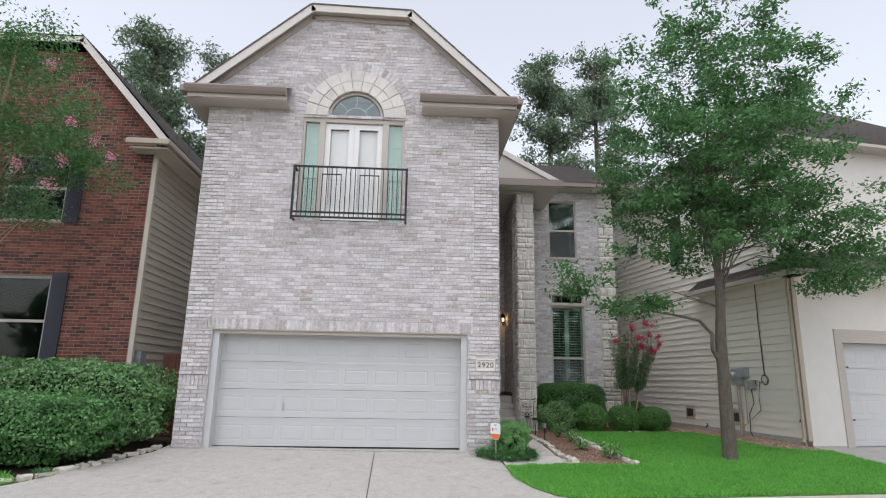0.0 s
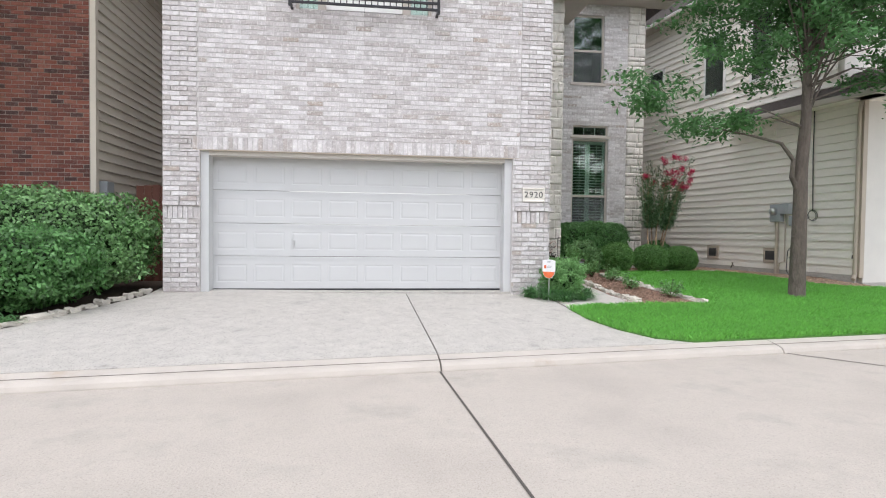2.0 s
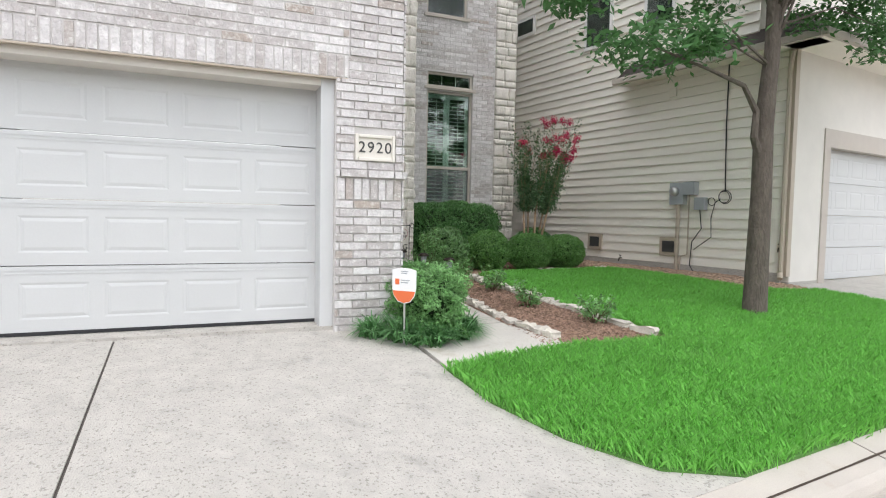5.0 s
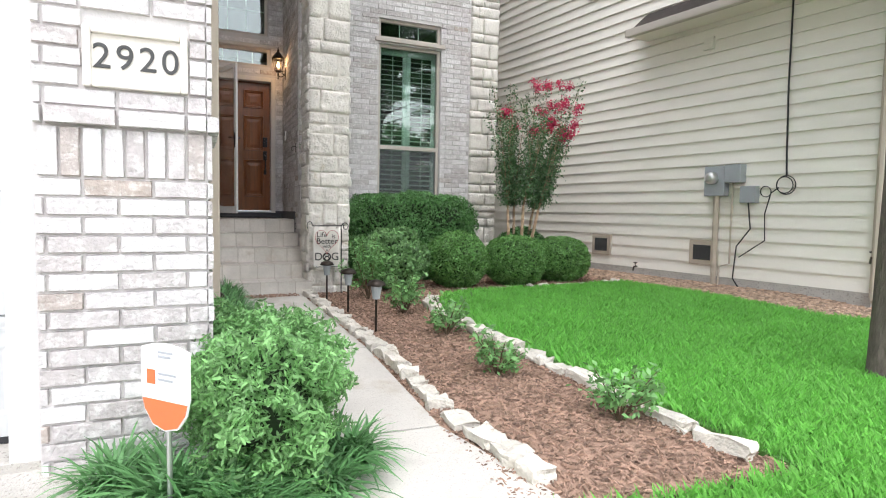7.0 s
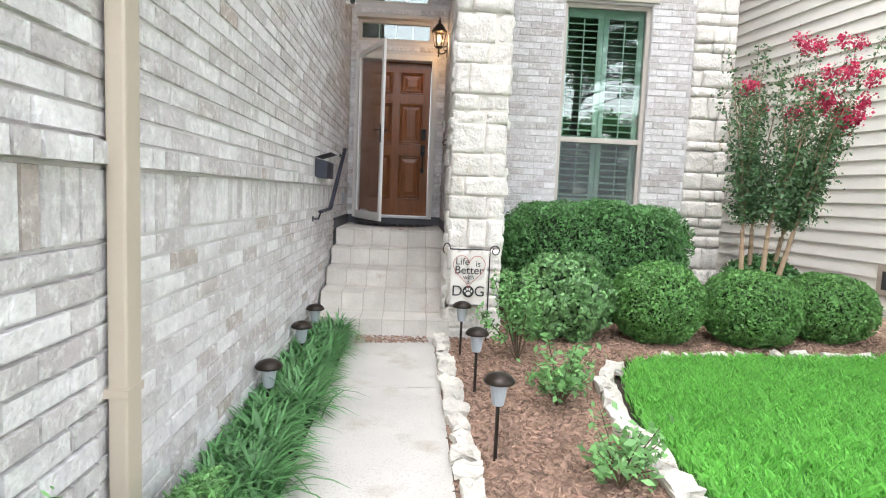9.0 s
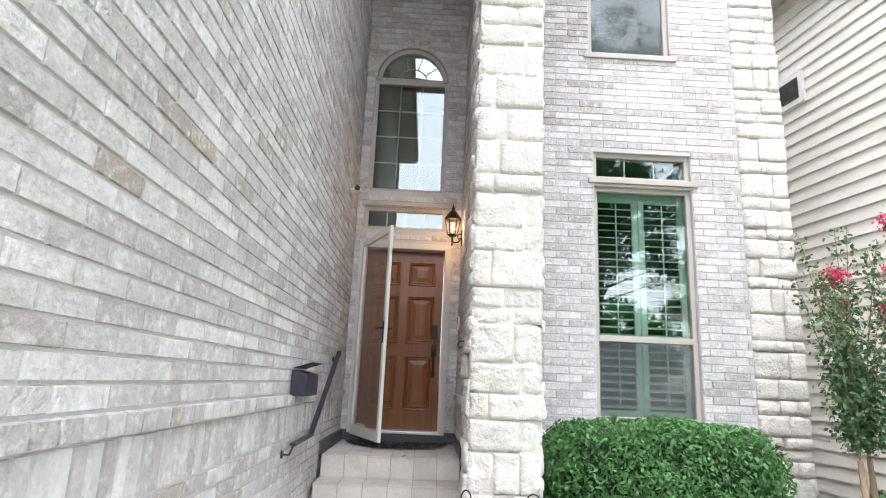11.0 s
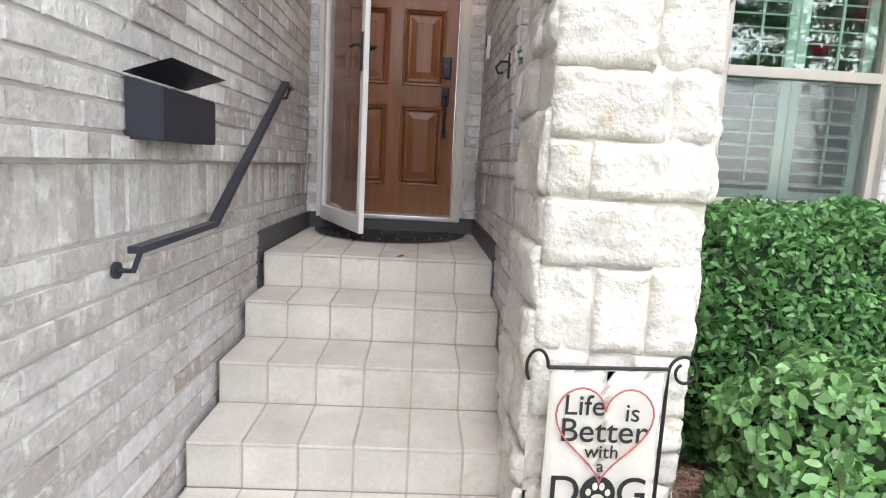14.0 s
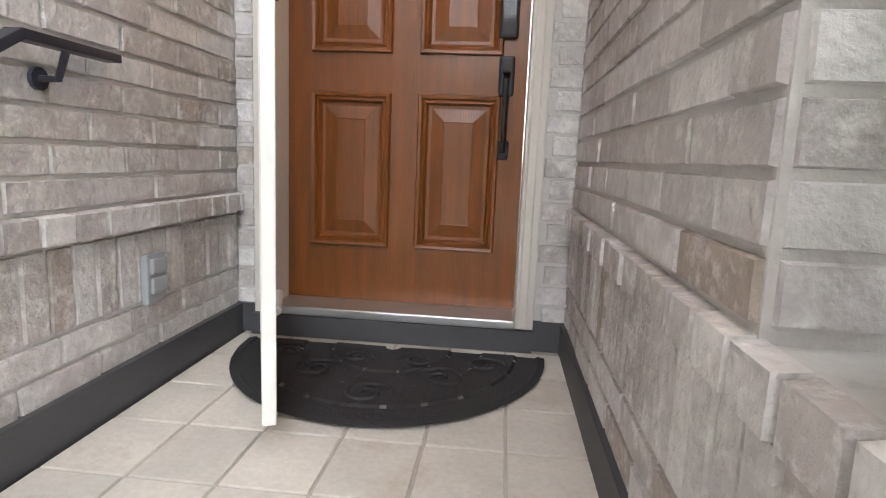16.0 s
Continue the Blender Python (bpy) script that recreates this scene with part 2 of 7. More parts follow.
M_PLAQUE = mat("cast_stone_plaque", (0.74, 0.70, 0.64), 0.85, var=0.06, bump=0.2)
M_DIGIT = mat("charcoal_digit", (0.06, 0.06, 0.06), 0.8, var=0.2, bump=0.1)


def wood_mat():
    m = mat("stained_mahogany", (0.20, 0.06, 0.011), 0.36, var=0.42, scale=3.5, fine=24, bump=0.12, stretch=(9, 1, 0.7))
    m.node_tree.nodes["Principled BSDF"].inputs["Coat Weight"].default_value = 0.1
    return m


def glass_mat(name, tint, rough=0.02, base=0.10):
    m = bpy.data.materials.new(name)
    m.use_nodes = True
    n, link = m.node_tree.nodes, m.node_tree.links.new
    tr, gl, mx, lw = n.new("ShaderNodeBsdfTransparent"), n.new("ShaderNodeBsdfGlossy"), n.new("ShaderNodeMixShader"), n.new("ShaderNodeLayerWeight")
    tr.inputs[0].default_value = (*tint, 1)
    gl.inputs["Roughness"].default_value = rough
    pw, ma = n.new("ShaderNodeMath"), n.new("ShaderNodeMath")
    pw.operation, ma.operation = "POWER", "MULTIPLY_ADD"
    pw.inputs[1].default_value = 4.0
    ma.inputs[1].default_value, ma.inputs[2].default_value = 0.8, base
    link(lw.outputs["Facing"], pw.inputs[0])
    link(pw.outputs[0], ma.inputs[0])
    link(ma.outputs[0], mx.inputs[0])
    link(tr.outputs[0], mx.inputs[1])
    link(gl.outputs[0], mx.inputs[2])
    link(mx.outputs[0], n["Material Output"].inputs[0])
    return m


M_WOOD = wood_mat()
M_GLASS = glass_mat("window_glass", (0.74, 0.85, 0.80), base=0.13)
M_GLASS_DIM = glass_mat("shaded_window_glass", (0.5, 0.56, 0.54), base=0.04)
M_CLEAR = glass_mat("clear_glass", (0.97, 0.975, 0.975), base=0.02)
M_SCREEN = bpy.data.materials.new("insect_screen")
M_SCREEN.use_nodes = True
sn, slink = M_SCREEN.node_tree.nodes, M_SCREEN.node_tree.links.new
sn["Principled BSDF"].inputs["Base Color"].default_value = (0.16, 0.17, 0.18, 1)
sn["Principled BSDF"].inputs["Roughness"].default_value = 0.6
st, sm = sn.new("ShaderNodeBsdfTransparent"), sn.new("ShaderNodeMixShader")
sm.inputs[0].default_value = 0.2
slink(st.outputs[0], sm.inputs[1])
slink(sn["Principled BSDF"].outputs[0], sm.inputs[2])
slink(sm.outputs[0], sn["Material Output"].inputs[0])
M_FLAME = bpy.data.materials.new("lamp_flame")
M_FLAME.use_nodes = True
M_FLAME.node_tree.nodes["Principled BSDF"].inputs["Emission Color"].default_value = (1.0, 0.55, 0.2, 1)
M_FLAME.node_tree.nodes["Principled BSDF"].inputs["Emission Strength"].default_value = 14.0


# ---- mesh helpers ----
def mesh_object(name, verts, faces, material, parent=None, label="", smooth=False):
    me = bpy.data.meshes.new(name)
    me.from_pydata(verts, [], faces)
    me.materials.append(material)
    if smooth:
        me.polygons.foreach_set("use_smooth", [True] * len(me.polygons))
    me.update()
    ob = new(name, me)
    if parent is not None:
        ob.parent = parent
    if label:
        ob["label"] = label
    return ob


def part(name, bm, material, parent=None, label="", smooth=False):
    """Links a bmesh as one mesh object under a thing or a part."""
    me = bpy.data.meshes.new(name)
    bmesh.ops.recalc_face_normals(bm, faces=bm.faces)
    bm.to_mesh(me)
    bm.free()
    me.materials.append(material)
    if smooth:
        me.polygons.foreach_set("use_smooth", [True] * len(me.polygons))
    ob = new(name, me)
    if parent is not None:
        ob.parent = parent
    if label:
        ob["label"] = label
    return ob


def thing(name, label, category, at=(0, 0, 0), group="", kind="", turn=0):
    e = new(name)
    e.empty_display_size = 0.1
    e.matrix_basis = pose(*at, 0, 0, turn)
    return tagged(e, label, category, group, kind)


def box(bm, x0, x1, y0, y1, z0, z1, bevel=0.0, m=None):
    made = bmesh.ops.create_cube(bm, size=1.0)["verts"]
    for v in made:
        v.co = Vector((x0 + (v.co.x + 0.5) * (x1 - x0), y0 + (v.co.y + 0.5) * (y1 - y0), z0 + (v.co.z + 0.5) * (z1 - z0)))
    if bevel:
        edges = list({e for v in made for e in v.link_edges})
        made = list({v for f in bmesh.ops.bevel(bm, geom=edges, offset=bevel, segments=2, affect="EDGES", profile=0.6)["faces"] for v in f.verts} | {v for v in made if v.is_valid})
    if m is not None:
        bmesh.ops.transform(bm, matrix=m, verts=[v for v in made if v.is_valid])
    return bm


def boxed(name, dims, material, parent=None, label="", bevel=0.0, m=None):
    return part(name, box(bmesh.new(), *dims, bevel=bevel, m=m), material, parent, label)


def tube(bm, points, radii, sides=8, cap=True):
    """A round bar through the points, with a radius at each."""
    pts = [Vector(p) for p in points]
    rings = []
    side = None
    for i, p in enumerate(pts):
        d = (pts[min(i + 1, len(pts) - 1)] - pts[max(i - 1, 0)]).normalized()
        if side is None or abs(side.dot(d)) > 0.95:
            side = d.orthogonal().normalized()
        side = (side - d * side.dot(d)).normalized()
        up = d.cross(side)
        r = radii[i] if hasattr(radii, "__len__") else radii
        rings.append([bm.verts.new(p + r * (math.cos(a) * side + math.sin(a) * up)) for a in (2 * math.pi * k / sides for k in range(sides))])
    for a, b in zip(rings, rings[1:]):
        for k in range(sides):
            bm.faces.new((a[k], a[(k + 1) % sides], b[(k + 1) % sides], b[k]))
    if cap:
        bm.faces.new(rings[0][::-1])
        bm.faces.new(rings[-1])
    return bm


def lathe(bm, profile, centre=(0, 0, 0), sides=16):
    """Turned shape from (radius, height) pairs."""
    c = Vector(centre)
    rings = [[bm.verts.new(c + Vector((r * math.cos(a), r * math.sin(a), z))) for a in (2 * math.pi * k / sides for k in range(sides))] for r, z in profile]
    for a, b in zip(rings, rings[1:]):
        for k in range(sides):
            bm.faces.new((a[k], a[(k + 1) % sides], b[(k + 1) % sides], b[k]))
    bm.faces.new(rings[0][::-1])
    bm.faces.new(rings[-1])
    return bm


def prism(bm, outline, y0, y1):
    """Extrudes an outline of (x, z) from y0 to y1."""
    a = [bm.verts.new((x, y0, z)) for x, z in outline]
    b = [bm.verts.new((x, y1, z)) for x, z in outline]
    bm.faces.new(a)
    bm.faces.new(b[::-1])
    for i in range(len(a)):
        j = (i + 1) % len(a)
        bm.faces.new((a[i], b[i], b[j], a[j]))
    return bm


BOX_FACES = [(0, 1, 5, 4), (1, 3, 7, 5), (3, 2, 6, 7), (2, 0, 4, 6), (4, 5, 7, 6)]


class Plane:
    """A wall's face: u runs along it, z up, d out of it."""

    def __init__(self, origin, u, n):
        self.o, self.u, self.n = Vector(origin), Vector(u).normalized(), Vector(n).normalized()

    def at(self, u, z, d=0.0):
        p = self.o + self.u * u + self.n * d
        return (p.x, p.y, p.z + z)


def slab(name, plane, u0, u1, z0, z1, thick, holes, material, parent=None, profile=None):
    """A wall with real openings, cut into upright strips so that no two pieces share a plane face seen from outside."""
    cuts = sorted({u0, u1, *[h[0] for h in holes], *[h[1] for h in holes]})
    cuts = [c for c in cuts if u0 <= c <= u1]
    verts, faces = [], []
    for a, b in zip(cuts, cuts[1:]):
        mid = (a + b) / 2
        gaps = sorted((h[2], h[3]) for h in holes if h[0] < mid < h[1])
        z = z0
        spans = []
        for g0, g1 in gaps:
            if g0 > z:
                spans.append((z, g0))
            z = max(z, g1)
        if z < z1:
            spans.append((z, z1))
        for s0, s1 in spans:
            k = len(verts)
            for d in (0.0, -thick):
                for zz in (s0, s1):
                    for uu in (a, b):
                        verts.append(plane.at(uu, zz, d))
            faces += [(k, k + 1, k + 3, k + 2), (k + 4, k + 6, k + 7, k + 5), (k, k + 4, k + 5, k + 1), (k + 2, k + 3, k + 7, k + 6), (k, k + 2, k + 6, k + 4), (k + 1, k + 5, k + 7, k + 3)]
    return mesh_object(name, verts, faces, material, parent)


COURSE, BRICK_L, JOINT = 0.0762, 0.2540, 0.010


def lay(u0, u1, z0, z1, holes=(), rng=None, course=COURSE, length=BRICK_L, joint=JOINT, limit=None, upright=()):
    """Running bond between the limits, clipped round the holes; upright: bands (z0, z1) of bricks on end. Returns (u0, u1, z0, z1)."""
    rng = rng or random.Random(1)
    out = []
    z, row = z0, 0
    while z < z1 - 0.02:
        band = [b for b in upright if abs(b[0] - z) < course * 0.5]
        h = band[0][1] - band[0][0] if band else min(course, z1 - z)
        step = course if band else length
        off = 0 if band else (row % 2) * length / 2
        a = u0 - off
        while a < u1:
            b = a + step
            lo, hi = max(a, u0), min(b, u1)
            if limit:
                l2, h2 = limit(z + h)
                lo, hi = max(lo, l2), min(hi, h2)
            pieces = [(lo, hi)]
            for h0, h1, hz0, hz1 in holes:
                if hz0 < z + h - 0.012 and hz1 > z + 0.012:
                    nxt = []
                    for p, q in pieces:
                        if h0 >= q or h1 <= p:
                            nxt.append((p, q))
                        else:
                            nxt += [(p, h0), (h1, q)]
                    pieces = nxt
            for p, q in pieces:
                if q - p > 0.03:
                    out.append((p + joint / 2, q - joint / 2, z + joint / 2, z + h - joint / 2))
            a = b
        z += h
        row += 1
    return out


def bricks(name, plane, pieces, material, parent, depth=0.008, jitter=0.003, rng=None):
    """All the pieces as one joined mesh, each with its own edges."""
    rng = rng or random.Random(2)
    verts, faces = [], []
    for u0, u1, z0, z1 in pieces:
        k = len(verts)
        d = depth + rng.uniform(-jitter, jitter)
        e = 0.003
        j = [rng.uniform(-0.002, 0.002) for _ in range(4)]
        verts += [plane.at(u0, z0, -0.002), plane.at(u1, z0, -0.002), plane.at(u0, z1, -0.002), plane.at(u1, z1, -0.002)]
        verts += [plane.at(u0 + e + j[0], z0 + e, d), plane.at(u1 - e + j[1], z0 + e, d), plane.at(u0 + e + j[2], z1 - e, d), plane.at(u1 - e + j[3], z1 - e, d)]
        faces += [tuple(k + i for i in f) for f in BOX_FACES]
    ob = mesh_object(name, verts, faces, material, parent)
    return tagged(ob, kind="stuff")


def brick_parts(name, plane, pieces, material, parent, depth=0.008, rng=None):
    """Bricks as objects of their own; alike ones share a mesh."""
    rng = rng or random.Random(3)
    shared = {}
    for u0, u1, z0, z1 in pieces:
        key = (round(u1 - u0, 3), round(z1 - z0, 3))
        if key not in shared:
            w, h, e = key[0], key[1], 0.003
            base = Plane((0, 0, 0), plane.u, plane.n)
            v = [base.at(0, 0, -0.002), base.at(w, 0, -0.002), base.at(0, h, -0.002), base.at(w, h, -0.002)]
            v += [base.at(e, e, depth), base.at(w - e, e, depth), base.at(e, h - e, depth), base.at(w - e, h - e, depth)]
            me = bpy.data.meshes.new(name)
            me.from_pydata(v, [], BOX_FACES)
            me.materials.append(material)
            shared[key] = me
        ob = new(name, shared[key])
        ob.parent = parent
        ob.location = plane.at(u0, z0, rng.uniform(-0.003, 0.003))


# ---- ground levels ----
KERB_SLOPE = 0.135


def kerb_y(x):
    return 7.44 + KERB_SLOPE * x


def gz(x, y):
    """Height of the plot behind the kerb."""
    return 0.15 + min(max(y - kerb_y(x) - 0.2, 0.0) * 0.065, 0.30)


FACE_Y, SIDE_X, LEFT_X, DOOR_Y, WIN_Y = 11.25, 2.38, -3.80, 18.10, 17.25
LANDING, RISE, FLOOR_Z = 1.315, 0.176, 0.42

# ---- ground ----
def ground_sheet(name, outline, height, material, label, category="", kind="structure", lift=0.0, cell=0.5, skirt=0.0):
    """A flat-lying piece with a straight-sided outline that follows the ground level, with a skirt down at its edge."""
    bm = bmesh.new()
    vs = [bm.verts.new((x, y, 0)) for x, y in outline]
    bm.faces.new(vs)
    xs, ys = [p[0] for p in outline], [p[1] for p in outline]
    for axis, lo, hi in (((1, 0, 0), min(xs), max(xs)), ((0, 1, 0), min(ys), max(ys))):
        k = math.ceil(lo / cell) * cell
        while k < hi:
            bmesh.ops.bisect_plane(bm, geom=bm.verts[:] + bm.edges[:] + bm.faces[:], plane_co=Vector(axis) * k, plane_no=axis)
            k += cell
    if skirt:
        edge = [e for e in bm.edges if e.is_boundary]
        low = bmesh.ops.extrude_edge_only(bm, edges=edge)["geom"]
        lowv = {v for v in low if isinstance(v, bmesh.types.BMVert)}
    else:
        lowv = set()
    for v in bm.verts:
        v.co.z = height(v.co.x, v.co.y) + lift - (skirt if v in lowv else 0.0)
    ob = part(name, bm, material, smooth=False)
    return tagged(ob, label, category or name.replace("_", " "), kind=kind)


# one sheet to the horizon
far = bmesh.new()
bmesh.ops.create_grid(far, x_segments=2, y_segments=2, size=600)
for v in far.verts:
    v.co.z = -0.06
tagged(part("ground", far, M_SOIL), "flat dark soil reaching the horizon", "ground", kind="structure")
street = ground_sheet("street", [(-40, kerb_y(-40) - 0.06), (-40, -9), (40, -9), (40, kerb_y(40) - 0.06)], lambda x, y: 0.035, M_STREET, "pale worn concrete residential street", "street", cell=100)
PLOT = lambda x, y: gz(x, y)
tagged(ground_sheet("plot", [(-40, kerb_y(-40) + 0.05), (40, kerb_y(40) + 0.05), (40, 60), (-40, 60)], lambda x, y: gz(x, y) - 0.03, M_SOIL, "dark garden soil under lawns and beds", "soil", cell=4.0), kind="structure")

# driveway slabs, with a joint between them
DL = [(-3.95, 11.72), (-3.95, 10.9), (-4.3, 9.8), (-4.75, 8.6), (-5.6, kerb_y(-5.6) + 0.2)]
DR = [(3.15, kerb_y(3.15) + 0.2), (2.78, 8.25), (2.52, 8.7), (2.36, 9.3), (2.33, 10.05), (2.30, 11.2), (2.2, 11.72)]
JX0, JX1 = 0.09, -0.02
ground_sheet("driveway", [*DL, (JX0 - 0.008, kerb_y(JX0) + 0.2), (JX1 - 0.008, 11.72)], PLOT, M_CONC, "stained concrete driveway slab with rough aggregate face", "driveway", cell=0.6, skirt=0.1)
ground_sheet("driveway", [(JX1 + 0.008, 11.72), (JX0 + 0.008, kerb_y(JX0) + 0.2), *DR], PLOT, M_CONC, "stained concrete driveway slab with rough aggregate face", "driveway", cell=0.6, skirt=0.1)
ground_sheet("driveway_joint", [(JX0 - 0.012, kerb_y(JX0) + 0.2), (JX0 + 0.012, kerb_y(JX0) + 0.2), (JX1 + 0.012, 11.7), (JX1 - 0.012, 11.7)], PLOT, M_JOINT, "dark dirt-filled control joint", "joint", lift=-0.012)
ground_sheet("street_joint", [(0.084, kerb_y(0.084) - 0.03), (0.064, kerb_y(0.064) - 0.03), (0.626, -3.0), (0.646, -3.0)], lambda x, y: 0.035, M_JOINT, "dark tar-filled street joint", "joint", lift=0.004)
ground_sheet("street_joint", [(4.2, kerb_y(4.2) - 0.03), (4.17, kerb_y(4.17) - 0.03), (5.9, 6.0), (5.93, 6.0)], lambda x, y: 0.035, M_JOINT, "dark tar-filled street joint", "joint", lift=0.004)


def kerb(x0, x1, label):
    """Low rolled kerb with a rounded nose, following the street."""
    prof = [(-0.10, 0.0), (-0.092, 0.05), (-0.07, 0.085), (-0.03, 0.105), (0.05, 0.118), (0.215, 0.147), (0.215, 0.0)]
    bm = bmesh.new()
    n = max(2, int((x1 - x0) / 0.4))
    rings = []
    for i in range(n + 1):
        x = x0 + (x1 - x0) * i / n
        wob = 0.006 * noise.noise((x * 1.7, 0, 0))
        rings.append([bm.verts.new((x, kerb_y(x) + d + wob, z)) for d, z in prof])
    for a, b in zip(rings, rings[1:]):
        for i in range(len(prof) - 1):
            bm.faces.new((a[i], b[i], b[i + 1], a[i + 1]))
    bm.faces.new(rings[0])
    bm.faces.new(rings[-1][::-1])
    ob = part("kerb", bm, M_KERB)
    return tagged(ob, label, "kerb", kind="structure")


for a, b in ((-40, -6.0), (-5.99, 0.082), (0.098, 4.18), (4.196, 9.0), (9.01, 40)):
    kerb(a, b, "low rolled concrete kerb along the street")

# walkway to the steps


def walk_z(x, y):
    return gz(x, y) + 0.012


for k, (a, b) in enumerate(((9.9, 11.2), (11.216, 12.6), (12.612, 14.1), (14.112, 15.47))):
    if k == 0:
        pts = [(2.35, 10.0), (3.72, 10.3), (3.47, b), (2.74, b), (2.60, 10.8), (2.35, 10.75)]
    else:
        pts = [(2.74, a), (3.47, a), (3.47, b), (2.74, b)]
    ground_sheet("walkway", pts, walk_z, M_WALK, "pale concrete walkway slab with exposed grit", "walkway", cell=0.6, skirt=0.12)

# bed of bark mulch along the walkway and round the shrubs
BED = [(3.475, 10.35), (4.9, 10.30), (4.75, 11.2), (4.62, 12.0), (4.52, 12.7), (4.52, 13.5), (4.70, 14.35), (5.02, 14.9), (6.0, 15.05), (7.6, 15.15), (8.5, 15.5), (8.5, 17.25), (3.475, 17.2)]
ground_sheet("mulch_bed", BED, lambda x, y: gz(x, y) - 0.004, M_MULCH, "brown bark mulch bed with scattered twigs", "mulch", cell=0.4)

# ---- our house: brick front ----
FRONT = Plane((0, FACE_Y, 0), (1, 0, 0), (0, -1, 0))
SIDE = Plane((SIDE_X, FACE_Y, 0), (0, 1, 0), (1, 0, 0))
GAR = (-3.25, 1.75, 0.30, 2.65)
UPW = (-1.80, 0.36, 4.90, 7.20)
ARC = (-1.27, -0.09, 7.19, 7.90)
PLQ = (1.925, 2.305, 1.925, 2.165)


def gable(z):
    if z < 7.45:
        return LEFT_X, SIDE_X
    return max(LEFT_X, -4.02 + (z - 7.56) / 0.86), min(SIDE_X, 2.62 - (z - 7.54) / 0.90)


house_front = thing("wall_front", "buff-grey brick house front with a clipped gable", "wall", kind="structure")
slab("mortar_bed", FRONT, LEFT_X, SIDE_X, 0.25, 7.45, 0.24, [GAR, UPW, ARC], M_MORTAR, house_front)
gb = bmesh.new()
prism(gb, [(-3.60, 7.91), (2.22, 7.91), (0.38, 9.60), (-1.68, 9.60)], FACE_Y, FACE_Y + 0.24)
part("gable_bed", gb, M_MORTAR, house_front)
slab("gable_lower_bed", FRONT, LEFT_X, SIDE_X, 7.45, 7.91, 0.24, [(-1.27, -0.09, 7.0, 7.92)], M_MORTAR, house_front)
rng = random.Random(7)
low_soldier = (1.565, 1.768)
lintel = (2.65, 2.853)
f1 = lay(LEFT_X, SIDE_X, 0.345, 1.565, [GAR], rng)
f2 = lay(LEFT_X, SIDE_X, 1.565, 1.768, [GAR], rng, upright=[low_soldier])
f3 = lay(LEFT_X, SIDE_X, 1.768, 1.844, [GAR], rng)
f4 = lay(LEFT_X, SIDE_X, 1.844, 2.65, [GAR, PLQ], rng)
f5 = lay(LEFT_X, -3.36, 2.65, 2.853, [], rng) + lay(-3.36, 1.86, 2.65, 2.853, [], rng, upright=[lintel]) + lay(1.86, SIDE_X, 2.65, 2.853, [], rng)
CX, CZ, R_IN, R_ST, R_BK = -0.70, 7.24, 0.60, 1.08, 1.30


def round_holes(z0, z1):
    out = []
    z = z0
    while z < z1:
        zm = z + COURSE / 2
        if zm > CZ and zm < CZ + R_BK:
            h = math.sqrt(max(R_BK ** 2 - (zm - CZ) ** 2, 0))
            out.append((CX - h, CX + h, z + 0.013, z + COURSE - 0.013))
        z += COURSE
    return out


PIER_L, PIER_R = -3.27, 1.87
f6 = lay(PIER_L, PIER_R, 2.853, 7.34, [UPW, *round_holes(2.853, 7.4)], rng) + lay(LEFT_X, SIDE_X, 2.853 + 59 * COURSE, 9.6, [UPW, *round_holes(2.853, 9.5)], rng, limit=gable)
f7 = lay(LEFT_X, PIER_L, 2.853, 7.34, [], rng) + lay(PIER_R, SIDE_X, 2.853, 7.34, [], rng)
bricks("brickwork", FRONT, f6 + f5[len(lay(LEFT_X, -3.36, 2.65, 2.853, [], rng)):], M_BRICK, house_front, rng=rng)
bricks("pier_brickwork", FRONT, f1 + f2 + f4 + f7 + lay(LEFT_X, -3.36, 2.65, 2.853, [], rng), M_BRICK, house_front, depth=0.018, rng=rng)
bricks("ledge_course", FRONT, f3, M_BRICK, house_front, depth=0.045, rng=rng)
# arch of brick and of stone over the upper window
for k in range(40):
    a0, a1 = math.pi * k / 40 + 0.004, math.pi * (k + 1) / 40 - 0.004
    bm = bmesh.new()
    pts = [(CX + r * math.cos(a), CZ + r * math.sin(a)) for r, a in ((R_ST + 0.008, a0), (R_BK - 0.006, a0), (R_BK - 0.006, a1), (R_ST + 0.008, a1))]
    prism(bm, pts, FACE_Y - 0.014, FACE_Y + 0.05)
    part("arch_brick", bm, M_BRICK_OB, house_front)
for k in range(11):
    a0, a1 = math.pi * k / 11 + 0.008, math.pi * (k + 1) / 11 - 0.008
    for r0, r1 in ((R_IN, 0.83), (0.84, R_ST)):
        bm = bmesh.new()
        pts = [(CX + r * math.cos(a), CZ + r * math.sin(a)) for r, a in ((r0, a0), (r1, a0), (r1, (a0 + a1) / 2), (r1, a1), (r0, a1), (r0, (a0 + a1) / 2))]
        prism(bm, pts, FACE_Y - 0.03 - 0.01 * rng.random(), FACE_Y + 0.10)
        part("arch_stone", bm, M_STONE, house_front)

